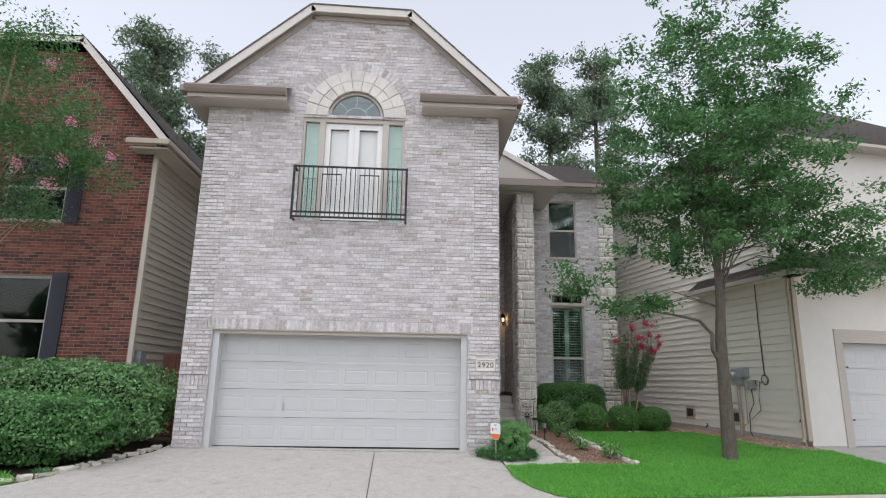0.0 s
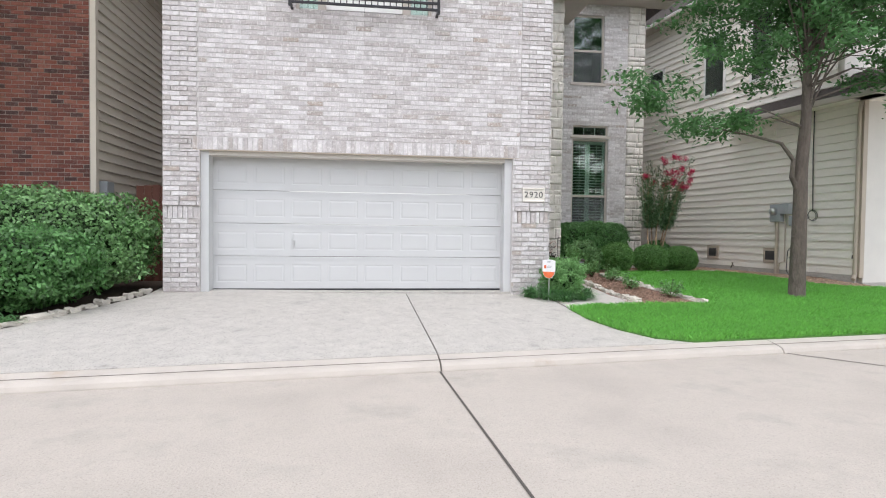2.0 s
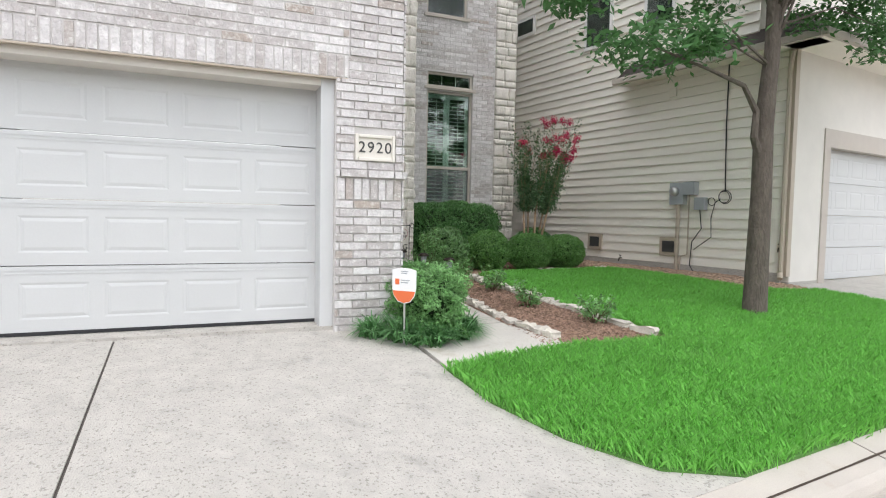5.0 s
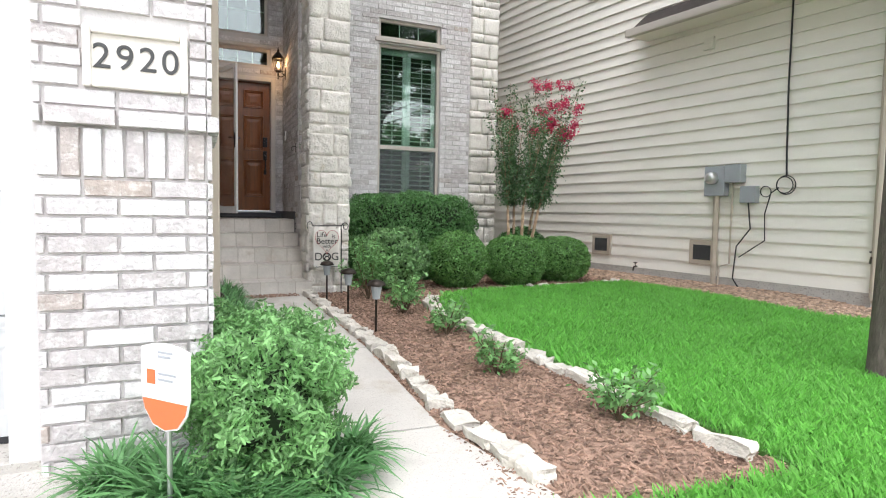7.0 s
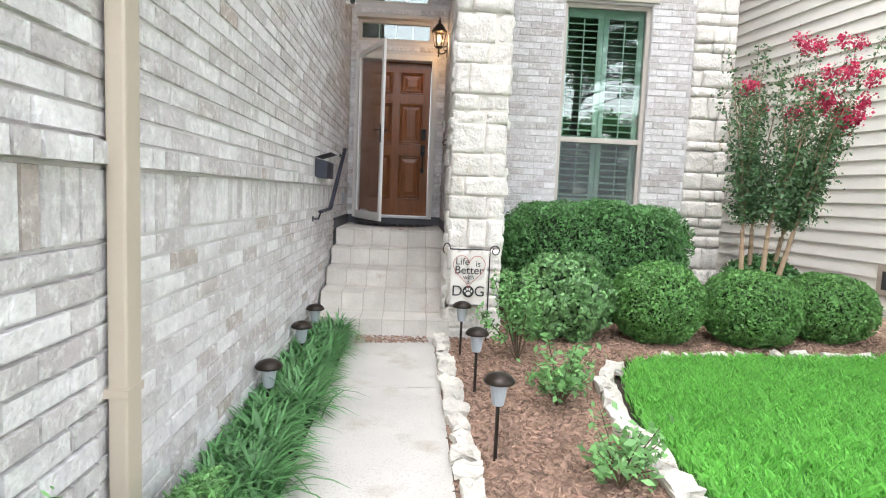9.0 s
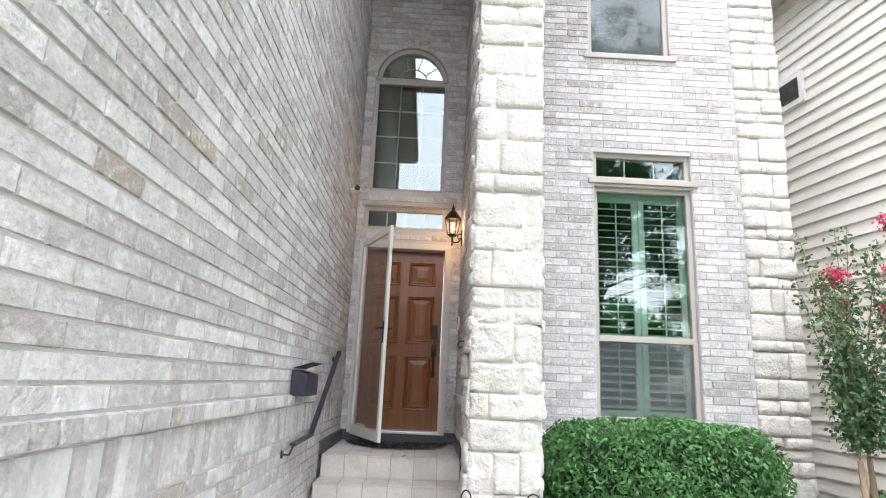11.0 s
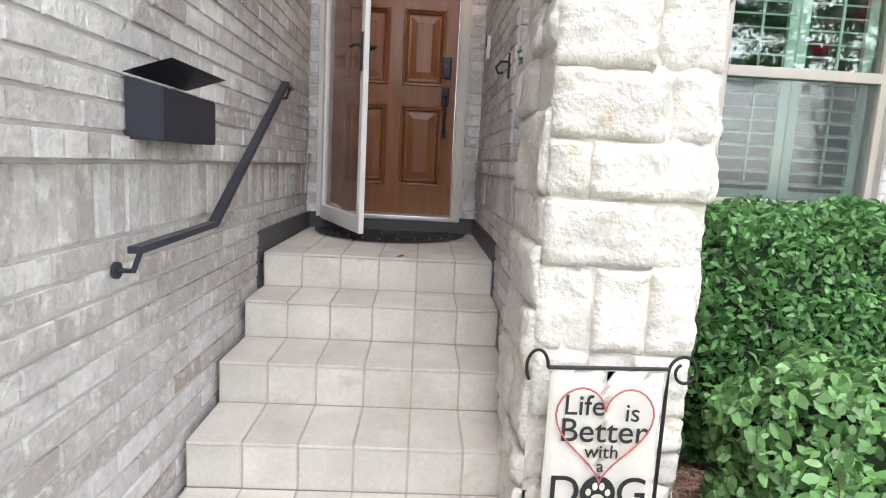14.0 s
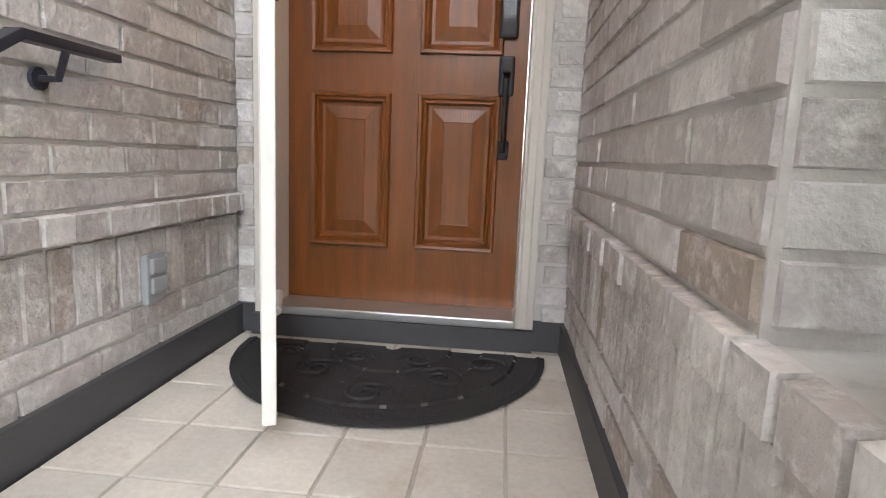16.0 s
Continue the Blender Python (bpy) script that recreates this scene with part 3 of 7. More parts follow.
# side wall along the walkway
side_wall = thing("wall_side", "long buff-grey brick side wall beside the walkway", "wall", kind="structure")
L_SIDE = DOOR_Y - FACE_Y
slab("mortar_bed", SIDE, 0.24, L_SIDE, 0.25, 7.5, 0.24, [], M_MORTAR, side_wall)
near = lambda p: 0.9 < p[0] < 4.6 and 0.8 < p[2] < 1.56 or 0.9 < p[0] < 3.0 and 1.8 < p[2] < 2.3
PIER_U = 0.74
s1 = lay(PIER_U, L_SIDE, 0.345, 1.565, [], rng)
s2 = lay(PIER_U, L_SIDE, 1.565, 1.768, [], rng, upright=[low_soldier])
s3 = lay(PIER_U, L_SIDE, 1.768, 1.844, [], rng, length=COURSE * 1.35)
s4 = lay(PIER_U, L_SIDE, 1.844, 7.45, [], rng)
every = s1 + s2 + s4
pier = lay(-0.02, PIER_U, 0.345, 1.565, [], rng) + lay(-0.02, PIER_U, 1.565, 1.768, [], rng, upright=[low_soldier]) + lay(-0.02, PIER_U, 1.844, 7.45, [], rng)
bricks("pier_brickwork", SIDE, pier, M_BRICK, side_wall, depth=0.018, rng=rng)
bricks("pier_ledge", SIDE, lay(-0.04, PIER_U, 1.768, 1.844, [], rng, length=COURSE * 1.35), M_BRICK, side_wall, depth=0.045, rng=rng)
bricks("brickwork", SIDE, [p for p in every if not near(p)], M_BRICK, side_wall, rng=rng)
bricks("ledge_course", SIDE, s3, M_BRICK, side_wall, depth=0.032, rng=rng)
SIDE_NEAR = [p for p in every if near(p)]

# door wall, with the tall arched window above
DOORW = Plane((0, DOOR_Y, 0), (1, 0, 0), (0, -1, 0))
ENT_R = 3.62
DOOR = (2.455, 3.50, 1.0, 3.50)
TRANS = (2.47, 3.43, 3.66, 3.94)
ARW = (2.49, 3.39, 4.13, 6.02)
door_wall = thing("wall_entry", "recessed buff-grey brick entry wall", "wall", kind="structure")
slab("mortar_bed", DOORW, SIDE_X, ENT_R, 0.9, 7.5, 0.24, [DOOR, TRANS, ARW], M_MORTAR, door_wall)
d1 = lay(SIDE_X, ENT_R, 1.33, 7.45, [(2.455, 3.50, 1.0, 3.5), TRANS, (2.49, 3.39, 4.13, 5.6)] + [(2.94 - h, 2.94 + h, z, z + 0.05) for z, h in ((5.6 + k * COURSE, math.sqrt(max(0.45 ** 2 - (k * COURSE + 0.03) ** 2, 0.0))) for k in range(6))], rng)
bricks("brickwork", DOORW, d1, M_BRICK, door_wall, rng=rng)

# right side of the entry: full wall, then a low wall with a ledge
ENTR = Plane((ENT_R, 0, 0), (0, 1, 0), (-1, 0, 0))
entry_right = thing("wall_entry_right", "short buff-grey brick entry side wall with a ledge", "wall", kind="structure")
PIL_Y0, PIL_Y1, PIL_X0, PIL_X1 = 15.50, 16.02, 3.555, 4.06
slab("mortar_bed", ENTR, PIL_Y1 - 0.05, DOOR_Y, 0.3, 7.4, 0.40, [(PIL_Y1 - 0.06, 16.60, 1.83, 6.6)], M_MORTAR, entry_right)
e1 = lay(PIL_Y1 - 0.04, DOOR_Y, 0.5, 1.565, [], rng) + lay(PIL_Y1 - 0.04, DOOR_Y, 1.565, 1.768, [], rng, upright=[low_soldier]) + lay(16.60, DOOR_Y, 1.844, 7.4, [], rng)
bricks("brickwork", ENTR, e1, M_BRICK, entry_right, rng=rng)
bricks("ledge_course", ENTR, lay(PIL_Y1 - 0.04, DOOR_Y, 1.768, 1.844, [], rng, length=COURSE * 1.35), M_BRICK, entry_right, depth=0.03, rng=rng)
JAMB = Plane((0, 16.60, 0), (1, 0, 0), (0, -1, 0))
bricks("jamb_brickwork", JAMB, lay(ENT_R + 0.005, ENT_R + 0.40, 1.844, 6.6, [], rng), M_BRICK, entry_right, rng=rng)

# window wall
WINW = Plane((0, WIN_Y, 0), (1, 0, 0), (0, -1, 0))
WIN = (4.93, 5.96, 1.66, 4.02)
WTR = (4.93, 5.96, 4.10, 4.40)
WUP = (4.90, 5.80, 5.55, 7.42)
Q_X0, Q_X1 = 6.48, 6.98
win_wall = thing("wall_window", "buff-grey brick wall with a tall shuttered window", "wall", kind="structure")
slab("mortar_bed", WINW, ENT_R + 0.40, Q_X1, 0.25, 7.75, 0.24, [WIN, WTR, WUP], M_MORTAR, win_wall)
w1 = lay(ENT_R + 0.40, Q_X0, 0.42, 1.70, [WIN], rng) + lay(ENT_R + 0.40, Q_X0, 1.70, 7.7, [WIN, WTR, WUP], rng)
bricks("brickwork", WINW, w1, M_BRICK, win_wall, rng=rng)
tagged(boxed("wall_return", (Q_X1 - 0.24, Q_X1, WIN_Y + 0.245, 24.0, 0.25, 7.75), M_MORTAR), "plain side wall behind the stone corner", "wall", kind="structure")
tagged(boxed("wall_return", (LEFT_X, LEFT_X + 0.24, FACE_Y + 0.245, 24.0, 0.25, 7.45), M_MORTAR), "plain far side wall of the brick house", "wall", kind="structure")

# ---- eaves and roofs ----
house_roof = thing("roof", "brown shingle roof with pale fascia boards and brown gutters", "roof", kind="structure")


def board(name, p, q, w, d, material, parent, up=(0, 0, 1)):
    """A straight board from p to q, w high and d deep."""
    p, q = Vector(p), Vector(q)
    x = (q - p).normalized()
    y = Vector(up).cross(x).normalized()
    z = x.cross(y)
    m = Matrix((x, y, z)).transposed().to_4x4()
    m.translation = p
    bm = bmesh.new()
    box(bm, 0, (q - p).length, -d / 2, d / 2, -w, 0)
    bmesh.ops.transform(bm, matrix=m, verts=bm.verts)
    return part(name, bm, material, parent)


RY = FACE_Y - 0.20
RAKE = [(-4.14, 7.70), (-1.77, 9.78), (0.44, 9.74), (2.72, 7.64)]
for (xa, za), (xb, zb) in zip(RAKE, RAKE[1:]):
    board("fascia", (xa, RY, za), (xb, RY, zb), 0.16, 0.03, M_FASCIA, house_roof, up=(0, 0, 1))
for (xa, za), (xb, zb) in zip(RAKE, RAKE[1:]):
    n2 = Vector((-(zb - za), xb - xa)).normalized()
    bm = bmesh.new()
    prism(bm, [(xa, za - 0.13), (xb, zb - 0.13), (xb, zb - 0.11), (xa, za - 0.11)], RY + 0.02, FACE_Y + 0.01)
    part("soffit", bm, M_TRIM, house_roof)
    board("frieze", (xa, FACE_Y - 0.02, za - 0.15), (xb, FACE_Y - 0.02, zb - 0.15), 0.10, 0.05, M_TRIM, house_roof)
    bm = bmesh.new()
    prism(bm, [(xa, za), (xb, zb), (xb + n2.x * 0.03, zb + n2.y * 0.03), (xa + n2.x * 0.03, za + n2.y * 0.03)], RY - 0.03, 24.0)
    part("shingles", bm, M_ROOF, house_roof)
for x0, x1, end in ((-4.12, -2.10, 1), (0.72, 2.72, 0)):
    bm = bmesh.new()
    prism(bm, [(x0, 7.34), (x1, 7.34), (x1, 7.37), (x0, 7.37)], FACE_Y - 0.40, FACE_Y + 0.02)
    part("soffit", bm, M_TRIM, house_roof)
    boxed("return_fascia", (x0, x1, FACE_Y - 0.43, FACE_Y - 0.40, 7.36, 7.52), M_TRIM, house_roof)
    bm = bmesh.new()
    g = FACE_Y - 0.435
    prof = [(g, 7.44), (g, 7.58), (g - 0.11, 7.60), (g - 0.125, 7.57), (g - 0.10, 7.50), (g - 0.06, 7.44)]
    for xx in (x0 - 0.05, x1):
        bm.faces.new([bm.verts.new((xx, y, z)) for y, z in prof])
    fa, fb = list(bm.faces)
    va, vb = list(fa.verts), list(fb.verts)
    for i in range(len(prof)):
        j = (i + 1) % len(prof)
        bm.faces.new((va[i], va[j], vb[j], vb[i]))
    part("gutter", bm, M_GUTTER, house_roof, "brown moulded gutter")
    bm = bmesh.new()
    a, b, c, d = [bm.verts.new(p) for p in ((x0, FACE_Y - 0.42, 7.60), (x1, FACE_Y - 0.42, 7.60), (x1, FACE_Y, 7.86), (x0, FACE_Y, 7.86))]
    bm.faces.new((a, b, c, d))
    bmesh.ops.solidify(bm, geom=bm.faces[:], thickness=0.03)
    part("return_roof", bm, M_ROOF, house_roof)
# side eaves with gutters running back
for x0, x1 in ((-4.20, LEFT_X), (SIDE_X, 2.78)):
    boxed("side_soffit", (x0, x1, FACE_Y - 0.40, 24.0, 7.345, 7.375), M_TRIM, house_roof)
    xe = x0 if x0 < 0 else x1
    boxed("side_gutter", (xe - 0.06, xe + 0.06, FACE_Y - 0.52, 24.0, 7.44, 7.58), M_GUTTER, house_roof, bevel=0.02)

# porch gable and lower roof over entry and window wall
porch = thing("roof", "low brown shingle porch roof with brown gutters", "roof", kind="structure")
for dims, m2, nm in (((2.80, 4.75, 15.05, 18.3, 7.12, 7.16), M_TRIM, "soffit"), ((2.62, 4.80, 15.0, 15.06, 7.14, 7.34), M_GUTTER, "gutter"), ((4.60, 7.6, 16.75, 17.3, 7.72, 7.75), M_TRIM, "soffit"), ((4.60, 7.65, 16.66, 16.75, 7.74, 7.88), M_GUTTER, "gutter")):
    boxed(nm, dims, m2, porch)
bm = bmesh.new()
prism(bm, [(2.4, 7.34), (4.70, 7.34), (2.4, 8.60)], 15.12, 17.6)
part("porch_gable", bm, M_TRIM, porch)
board("fascia", (2.3, 15.08, 8.66), (4.72, 15.08, 7.36), 0.14, 0.04, M_FASCIA, porch)
for pts in ([(4.55, 16.64, 7.88), (7.7, 16.64, 7.88), (6.6, 20.5, 9.9), (4.55, 20.5, 9.9)], [(7.7, 16.64, 7.88), (7.7, 24.0, 7.88), (6.6, 24.0, 9.9), (6.6, 20.5, 9.9)]):
    bm = bmesh.new()
    bm.faces.new([bm.verts.new(p) for p in pts])
    bmesh.ops.solidify(bm, geom=bm.faces[:], thickness=0.04)
    part("shingles", bm, M_ROOF, porch)
tagged(boxed("ceiling_entry", (SIDE_X, 4.1, 15.5, DOOR_Y, 7.06, 7.115), M_TRIM), "taupe painted porch ceiling", "ceiling", kind="structure")

# ---- garage door ----
def garage_door(x0, x1, z0, y, rows, cols, height, label):
    door = thing("garage_door", label, "garage door", (0, 0, 0))
    sh = height / rows
    pw = (x1 - x0) / cols
    for r in range(rows):
        za, zb = z0 + r * sh + 0.004, z0 + (r + 1) * sh - 0.004
        sec = boxed("section", (x0, x1, y + 0.0065, y + 0.045, za, zb), M_GARAGE, door, bevel=0.006)
        for rib in (0.022, 0.05):
            boxed("rib", (x0 + 0.004, x1 - 0.004, y - 0.004, y + 0.002, zb - rib - 0.012, zb - rib), M_GARAGE, sec)
        for c in range(cols):
            a, b = x0 + c * pw + 0.055, x0 + (c + 1) * pw - 0.055
            lo, hi = za + 0.10, zb - 0.13
            bm = bmesh.new()
            # raised frame with a sunk, bevelled field
            o = [(a, lo), (b, lo), (b, hi), (a, hi)]
            i1 = [(a + 0.018, lo + 0.018), (b - 0.018, lo + 0.018), (b - 0.018, hi - 0.018), (a + 0.018, hi - 0.018)]
            i2 = [(a + 0.045, lo + 0.045), (b - 0.045, lo + 0.045), (b - 0.045, hi - 0.045), (a + 0.045, hi - 0.045)]
            rings = [[bm.verts.new((px, y - d, pz)) for px, pz in ring] for ring, d in ((o, 0.0005), (i1, -0.0035), (i2, 0.001))]
            for ra, rb in zip(rings, rings[1:]):
                for k in range(4):
                    bm.faces.new((ra[k], ra[(k + 1) % 4], rb[(k + 1) % 4], rb[k]))
            bm.faces.new(rings[2])
            part("panel", bm, M_GARAGE, sec)
            # stile and rail face round the field
            ax, bx = x0 + c * pw, x0 + (c + 1) * pw
            bm = bmesh.new()
            outer = [bm.verts.new((px, y, pz)) for px, pz in ((ax, za), (bx, za), (bx, zb), (ax, zb))]
            inner = [bm.verts.new((px, y, pz)) for px, pz in o]
            for k in range(4):
                bm.faces.new((outer[k], outer[(k + 1) % 4], inner[(k + 1) % 4], inner[k]))
            part("panel_surround", bm, M_GARAGE, sec)
    return door


gd = garage_door(-3.13, 1.63, 0.44, FACE_Y + 0.30, 4, 8, 2.14, "white panelled steel double garage door, closed")
seal = boxed("bottom_seal", (-3.13, 1.63, FACE_Y + 0.30, FACE_Y + 0.345, 0.415, 0.442), M_RUBBER, gd)
bm = bmesh.new()
box(bm, -1.86, -1.83, FACE_Y + 0.275, FACE_Y + 0.30, 1.17, 1.25, 0.004)
box(bm, -1.852, -1.838, FACE_Y + 0.255, FACE_Y + 0.28, 1.10, 1.20, 0.004)
part("handle", bm, M_ALU, gd, "small steel pull handle")
gtrim = thing("garage_trim", "taupe painted trim round the garage opening", "door trim", kind="structure")
boxed("trim_jamb", (-3.25, -3.13, FACE_Y + 0.06, FACE_Y + 0.36, 0.40, 2.65), M_GARAGE, gtrim, bevel=0.004)
boxed("trim_jamb", (1.63, 1.75, FACE_Y + 0.06, FACE_Y + 0.36, 0.40, 2.65), M_GARAGE, gtrim, bevel=0.004)
boxed("trim_head", (-3.13, 1.63, FACE_Y + 0.06, FACE_Y + 0.36, 2.575, 2.65), M_FASCIA, gtrim, bevel=0.004)
boxed("steel_lintel", (-3.36, 1.86, FACE_Y - 0.008, FACE_Y + 0.05, 2.636, 2.650), M_SPOUT, gtrim)
tagged(boxed("garage_floor", (-3.8, 2.3, FACE_Y + 0.05, FACE_Y + 5.5, 0.35, 0.41), M_CONC), "concrete garage floor edge", "floor", kind="structure")

# ---- address plaque ----
def text_mesh(name, body, size, depth, material, m, parent, spacing=1.0):
    cu = bpy.data.curves.new(name, "FONT")
    cu.body, cu.size, cu.extrude, cu.align_x, cu.align_y, cu.space_character = body, size, depth, "CENTER", "CENTER", spacing
    ob = new(name, cu)
    dep = bpy.context.evaluated_depsgraph_get()
    me = bpy.data.meshes.new_from_object(ob.evaluated_get(dep))
    bpy.data.objects.remove(ob)
    me.transform(m)
    me.materials.clear()
    me.materials.append(material)
    o2 = new(name, me)
    o2.parent = parent
    return o2


plaque = thing("address_plaque", "cream cast stone plaque with charcoal number 2920", "house number")
boxed("tablet", (1.955, 2.275, FACE_Y - 0.012, FACE_Y + 0.03, 1.955, 2.135), M_PLAQUE, plaque)
for dims in ((1.925, 1.955, FACE_Y - 0.03, FACE_Y + 0.03, 1.925, 2.165), (2.275, 2.305, FACE_Y - 0.03, FACE_Y + 0.03, 1.925, 2.165), (1.955, 2.275, FACE_Y - 0.03, FACE_Y + 0.03, 2.135, 2.165), (1.955, 2.275, FACE_Y - 0.03, FACE_Y + 0.03, 1.925, 1.955)):
    boxed("border", dims, M_PLAQUE, plaque, bevel=0.008)
text_mesh("number", "2920", 0.14, 0.004, M_DIGIT, pose(2.115, FACE_Y - 0.014, 2.045, 90, 0, 0), plaque, 1.18)

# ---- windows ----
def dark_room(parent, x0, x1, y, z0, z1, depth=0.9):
    """A closed shell added behind an opening, near black to paint an unlit room: back, sides, floor and ceiling in one.
    """
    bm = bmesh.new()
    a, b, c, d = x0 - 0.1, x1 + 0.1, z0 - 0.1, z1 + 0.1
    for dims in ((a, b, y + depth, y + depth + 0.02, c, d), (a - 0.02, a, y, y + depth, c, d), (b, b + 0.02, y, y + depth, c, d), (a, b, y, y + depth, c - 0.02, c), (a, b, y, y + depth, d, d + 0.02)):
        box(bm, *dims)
    return part("painted_dark_room", bm, M_PAINTED_DARK, parent)


def window(label, plane_y, x0, x1, z0, z1, rail=None, shutters=False, cols=0, rows=0, mat_frame=M_TRIM, fw=0.045):
    """A sash window in a wall that faces the street: frame, panes, meeting rail, glazing bars, plantation shutters behind."""
    w = thing("window", label, "window", kind="structure")
    ya, yb = plane_y + 0.05, plane_y + 0.12
    boxed("window_frame", (x0, x0 + fw, ya, yb, z0, z1), mat_frame, w, bevel=0.004)
    boxed("window_frame", (x1 - fw, x1, ya, yb, z0, z1), mat_frame, w, bevel=0.004)
    boxed("window_frame", (x0 + fw, x1 - fw, ya, yb, z1 - fw, z1), mat_frame, w, bevel=0.004)
    boxed("window_frame", (x0 + fw, x1 - fw, ya, yb, z0, z0 + fw), mat_frame, w, bevel=0.004)
    spans = [(z0 + fw, z1 - fw)]
    if rail:
        boxed("meeting_rail", (x0 + fw, x1 - fw, ya - 0.005, yb, rail - 0.03, rail + 0.03), mat_frame, w, bevel=0.004)
        spans = [(z0 + fw, rail - 0.03), (rail + 0.03, z1 - fw)]
    for a, b in spans:
        g = boxed("pane", (x0 + fw, x1 - fw, ya + 0.03, ya + 0.036, a, b), M_GLASS, w)
        g.visible_shadow = False
        for c in range(1, cols + 1):
            xx = x0 + fw + (x1 - x0 - 2 * fw) * c / (cols + 1)
            boxed("glazing_bar", (xx - 0.008, xx + 0.008, ya + 0.04, ya + 0.05, a, b), M_WHITE, w)
        for r in range(1, rows + 1):
            zz = a + (b - a) * r / (rows + 1)
            boxed("glazing_bar", (x0 + fw, x1 - fw, ya + 0.04, ya + 0.05, zz - 0.008, zz + 0.008), M_WHITE, w)
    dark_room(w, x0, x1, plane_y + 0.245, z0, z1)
    if rail:
        sc = boxed("insect_screen", (x0 + fw, x1 - fw, ya + 0.012, ya + 0.014, z0 + fw, rail - 0.03), M_SCREEN, w, "grey insect screen on the lower sash")
        sc.visible_shadow = False
    if shutters:
        ys = yb + 0.05
        mid = (x0 + x1) / 2
        for xa, xb in ((x0 + 0.03, mid - 0.004), (mid + 0.004, x1 - 0.03)):
            sh = thing("plantation_shutter", "white louvred interior shutter, slats tilted open", "shutter", group="window shutters")
            for dims in ((xa, xa + 0.06, ys, ys + 0.03, z0, z1), (xb - 0.06, xb, ys, ys + 0.03, z0, z1), (xa + 0.06, xb - 0.06, ys, ys + 0.03, z1 - 0.12, z1), (xa + 0.06, xb - 0.06, ys, ys + 0.03, z0, z0 + 0.1)):
                boxed("stile", dims, M_GREEN_TRIM, sh)
            z = z0 + 0.14
            shared = None
            while z < z1 - 0.14:
                if shared is None:
                    s = boxed("slat", (-(xb - xa - 0.12) / 2, (xb - xa - 0.12) / 2, -0.038, 0.038, -0.005, 0.005), M_GREEN_TRIM, sh)
                    shared = s.data
                else:
                    s = new("slat", shared)
                    s.parent = sh
                s.matrix_basis = pose((xa + xb) / 2, ys + 0.015, z, 15, 0, 0)
                z += 0.078
            boxed("tilt_rod", ((xa + xb) / 2 - 0.006, (xa + xb) / 2 + 0.006, ys - 0.035, ys - 0.023, z0 + 0.15, z1 - 0.15), M_GREEN_TRIM, sh)
    return w


window("tall taupe-framed sash window with shutters behind glass", WIN_Y, *WIN, rail=2.45, shutters=True)
window("small transom window over the tall window", WIN_Y, *WTR, cols=2)
window("upper taupe-framed sash window reflecting the sky", WIN_Y, *WUP, rail=6.45)
for x0, x1, z in ((4.87, 6.02, 4.045), (4.84, 5.86, 5.49), (4.87, 6.02, 1.60)):
    tagged(boxed("trim_sill", (x0, x1, WIN_Y - 0.035, WIN_Y + 0.1, z, z + 0.06), M_TRIM, bevel=0.006), "taupe painted window sill board", "sill", kind="structure")
window("entry transom window over the door", DOOR_Y, *TRANS, cols=3)
tagged(boxed("trim_sill", (2.44, 3.50, DOOR_Y - 0.03, DOOR_Y + 0.1, 3.945, 3.99), M_TRIM), "brick-coloured sill over the transom", "sill", kind="structure")

arw = window("tall taupe-framed arched entry window", DOOR_Y, 2.49, 3.39, 4.13, 5.58, cols=2, rows=3)


def half_ring(cx, cz, r0, r1, y0, y1, n=24, a0=0.0, a1=math.pi):
    bm = bmesh.new()
    prev = None
    first = None
    for k in range(n + 1):
        a = a0 + (a1 - a0) * k / n
        c, s = math.cos(a), math.sin(a)
        q = [bm.verts.new((cx + r * c, y, cz + r * s)) for r, y in ((r0, y0), (r1, y0), (r1, y1), (r0, y1))]
        if prev:
            for i in range(4):
                j = (i + 1) % 4
                bm.faces.new((prev[i], prev[j], q[j], q[i]))
        else:
            bm.faces.new(q[::-1])
        prev = q
    bm.faces.new(prev)
    return bm


def half_disc(cx, cz, r, y0, y1, n=24):
    bm = bmesh.new()
    prism(bm, [(cx + r * math.cos(math.pi * k / n), cz + r * math.sin(math.pi * k / n)) for k in range(n + 1)], y0, y1)
    return bm


def fanlight(parent, cx, cz, r, plane_y, bars=4):
    part("arch_frame", half_ring(cx, cz, r - 0.05, r, plane_y + 0.04, plane_y + 0.12), M_TRIM, parent)
    boxed("arch_rail", (cx - r + 0.05, cx + r - 0.05, plane_y + 0.045, plane_y + 0.12, cz - 0.02, cz + 0.03), M_TRIM, parent)
    g = part("pane", half_disc(cx, cz + 0.03, r - 0.05, plane_y + 0.08, plane_y + 0.086), M_GLASS, parent)
    g.visible_shadow = False
    part("glazing_bar", half_ring(cx, cz, r * 0.42, r * 0.42 + 0.016, plane_y + 0.09, plane_y + 0.1), M_WHITE, parent)
    for k in range(1, bars + 1):
        a = math.pi * k / (bars + 1)
        bm = bmesh.new()
        tube(bm, [(cx + q * math.cos(a), plane_y + 0.095, cz + q * math.sin(a)) for q in (r * 0.42, r - 0.05)], 0.008, 6)
        part("glazing_bar", bm, M_WHITE, parent)
    # near-black half disc painting the unlit room behind the fanlight
    part("painted_dark_room", half_disc(cx, cz, r + 0.1, plane_y + 0.9, plane_y + 0.92), M_PAINTED_DARK, parent)


fanlight(arw, 2.94, 5.59, 0.43, DOOR_Y)
# brick infill round the arch
bm = half_ring(2.94, 5.59, 0.435, 0.66, DOOR_Y - 0.004, DOOR_Y + 0.2)
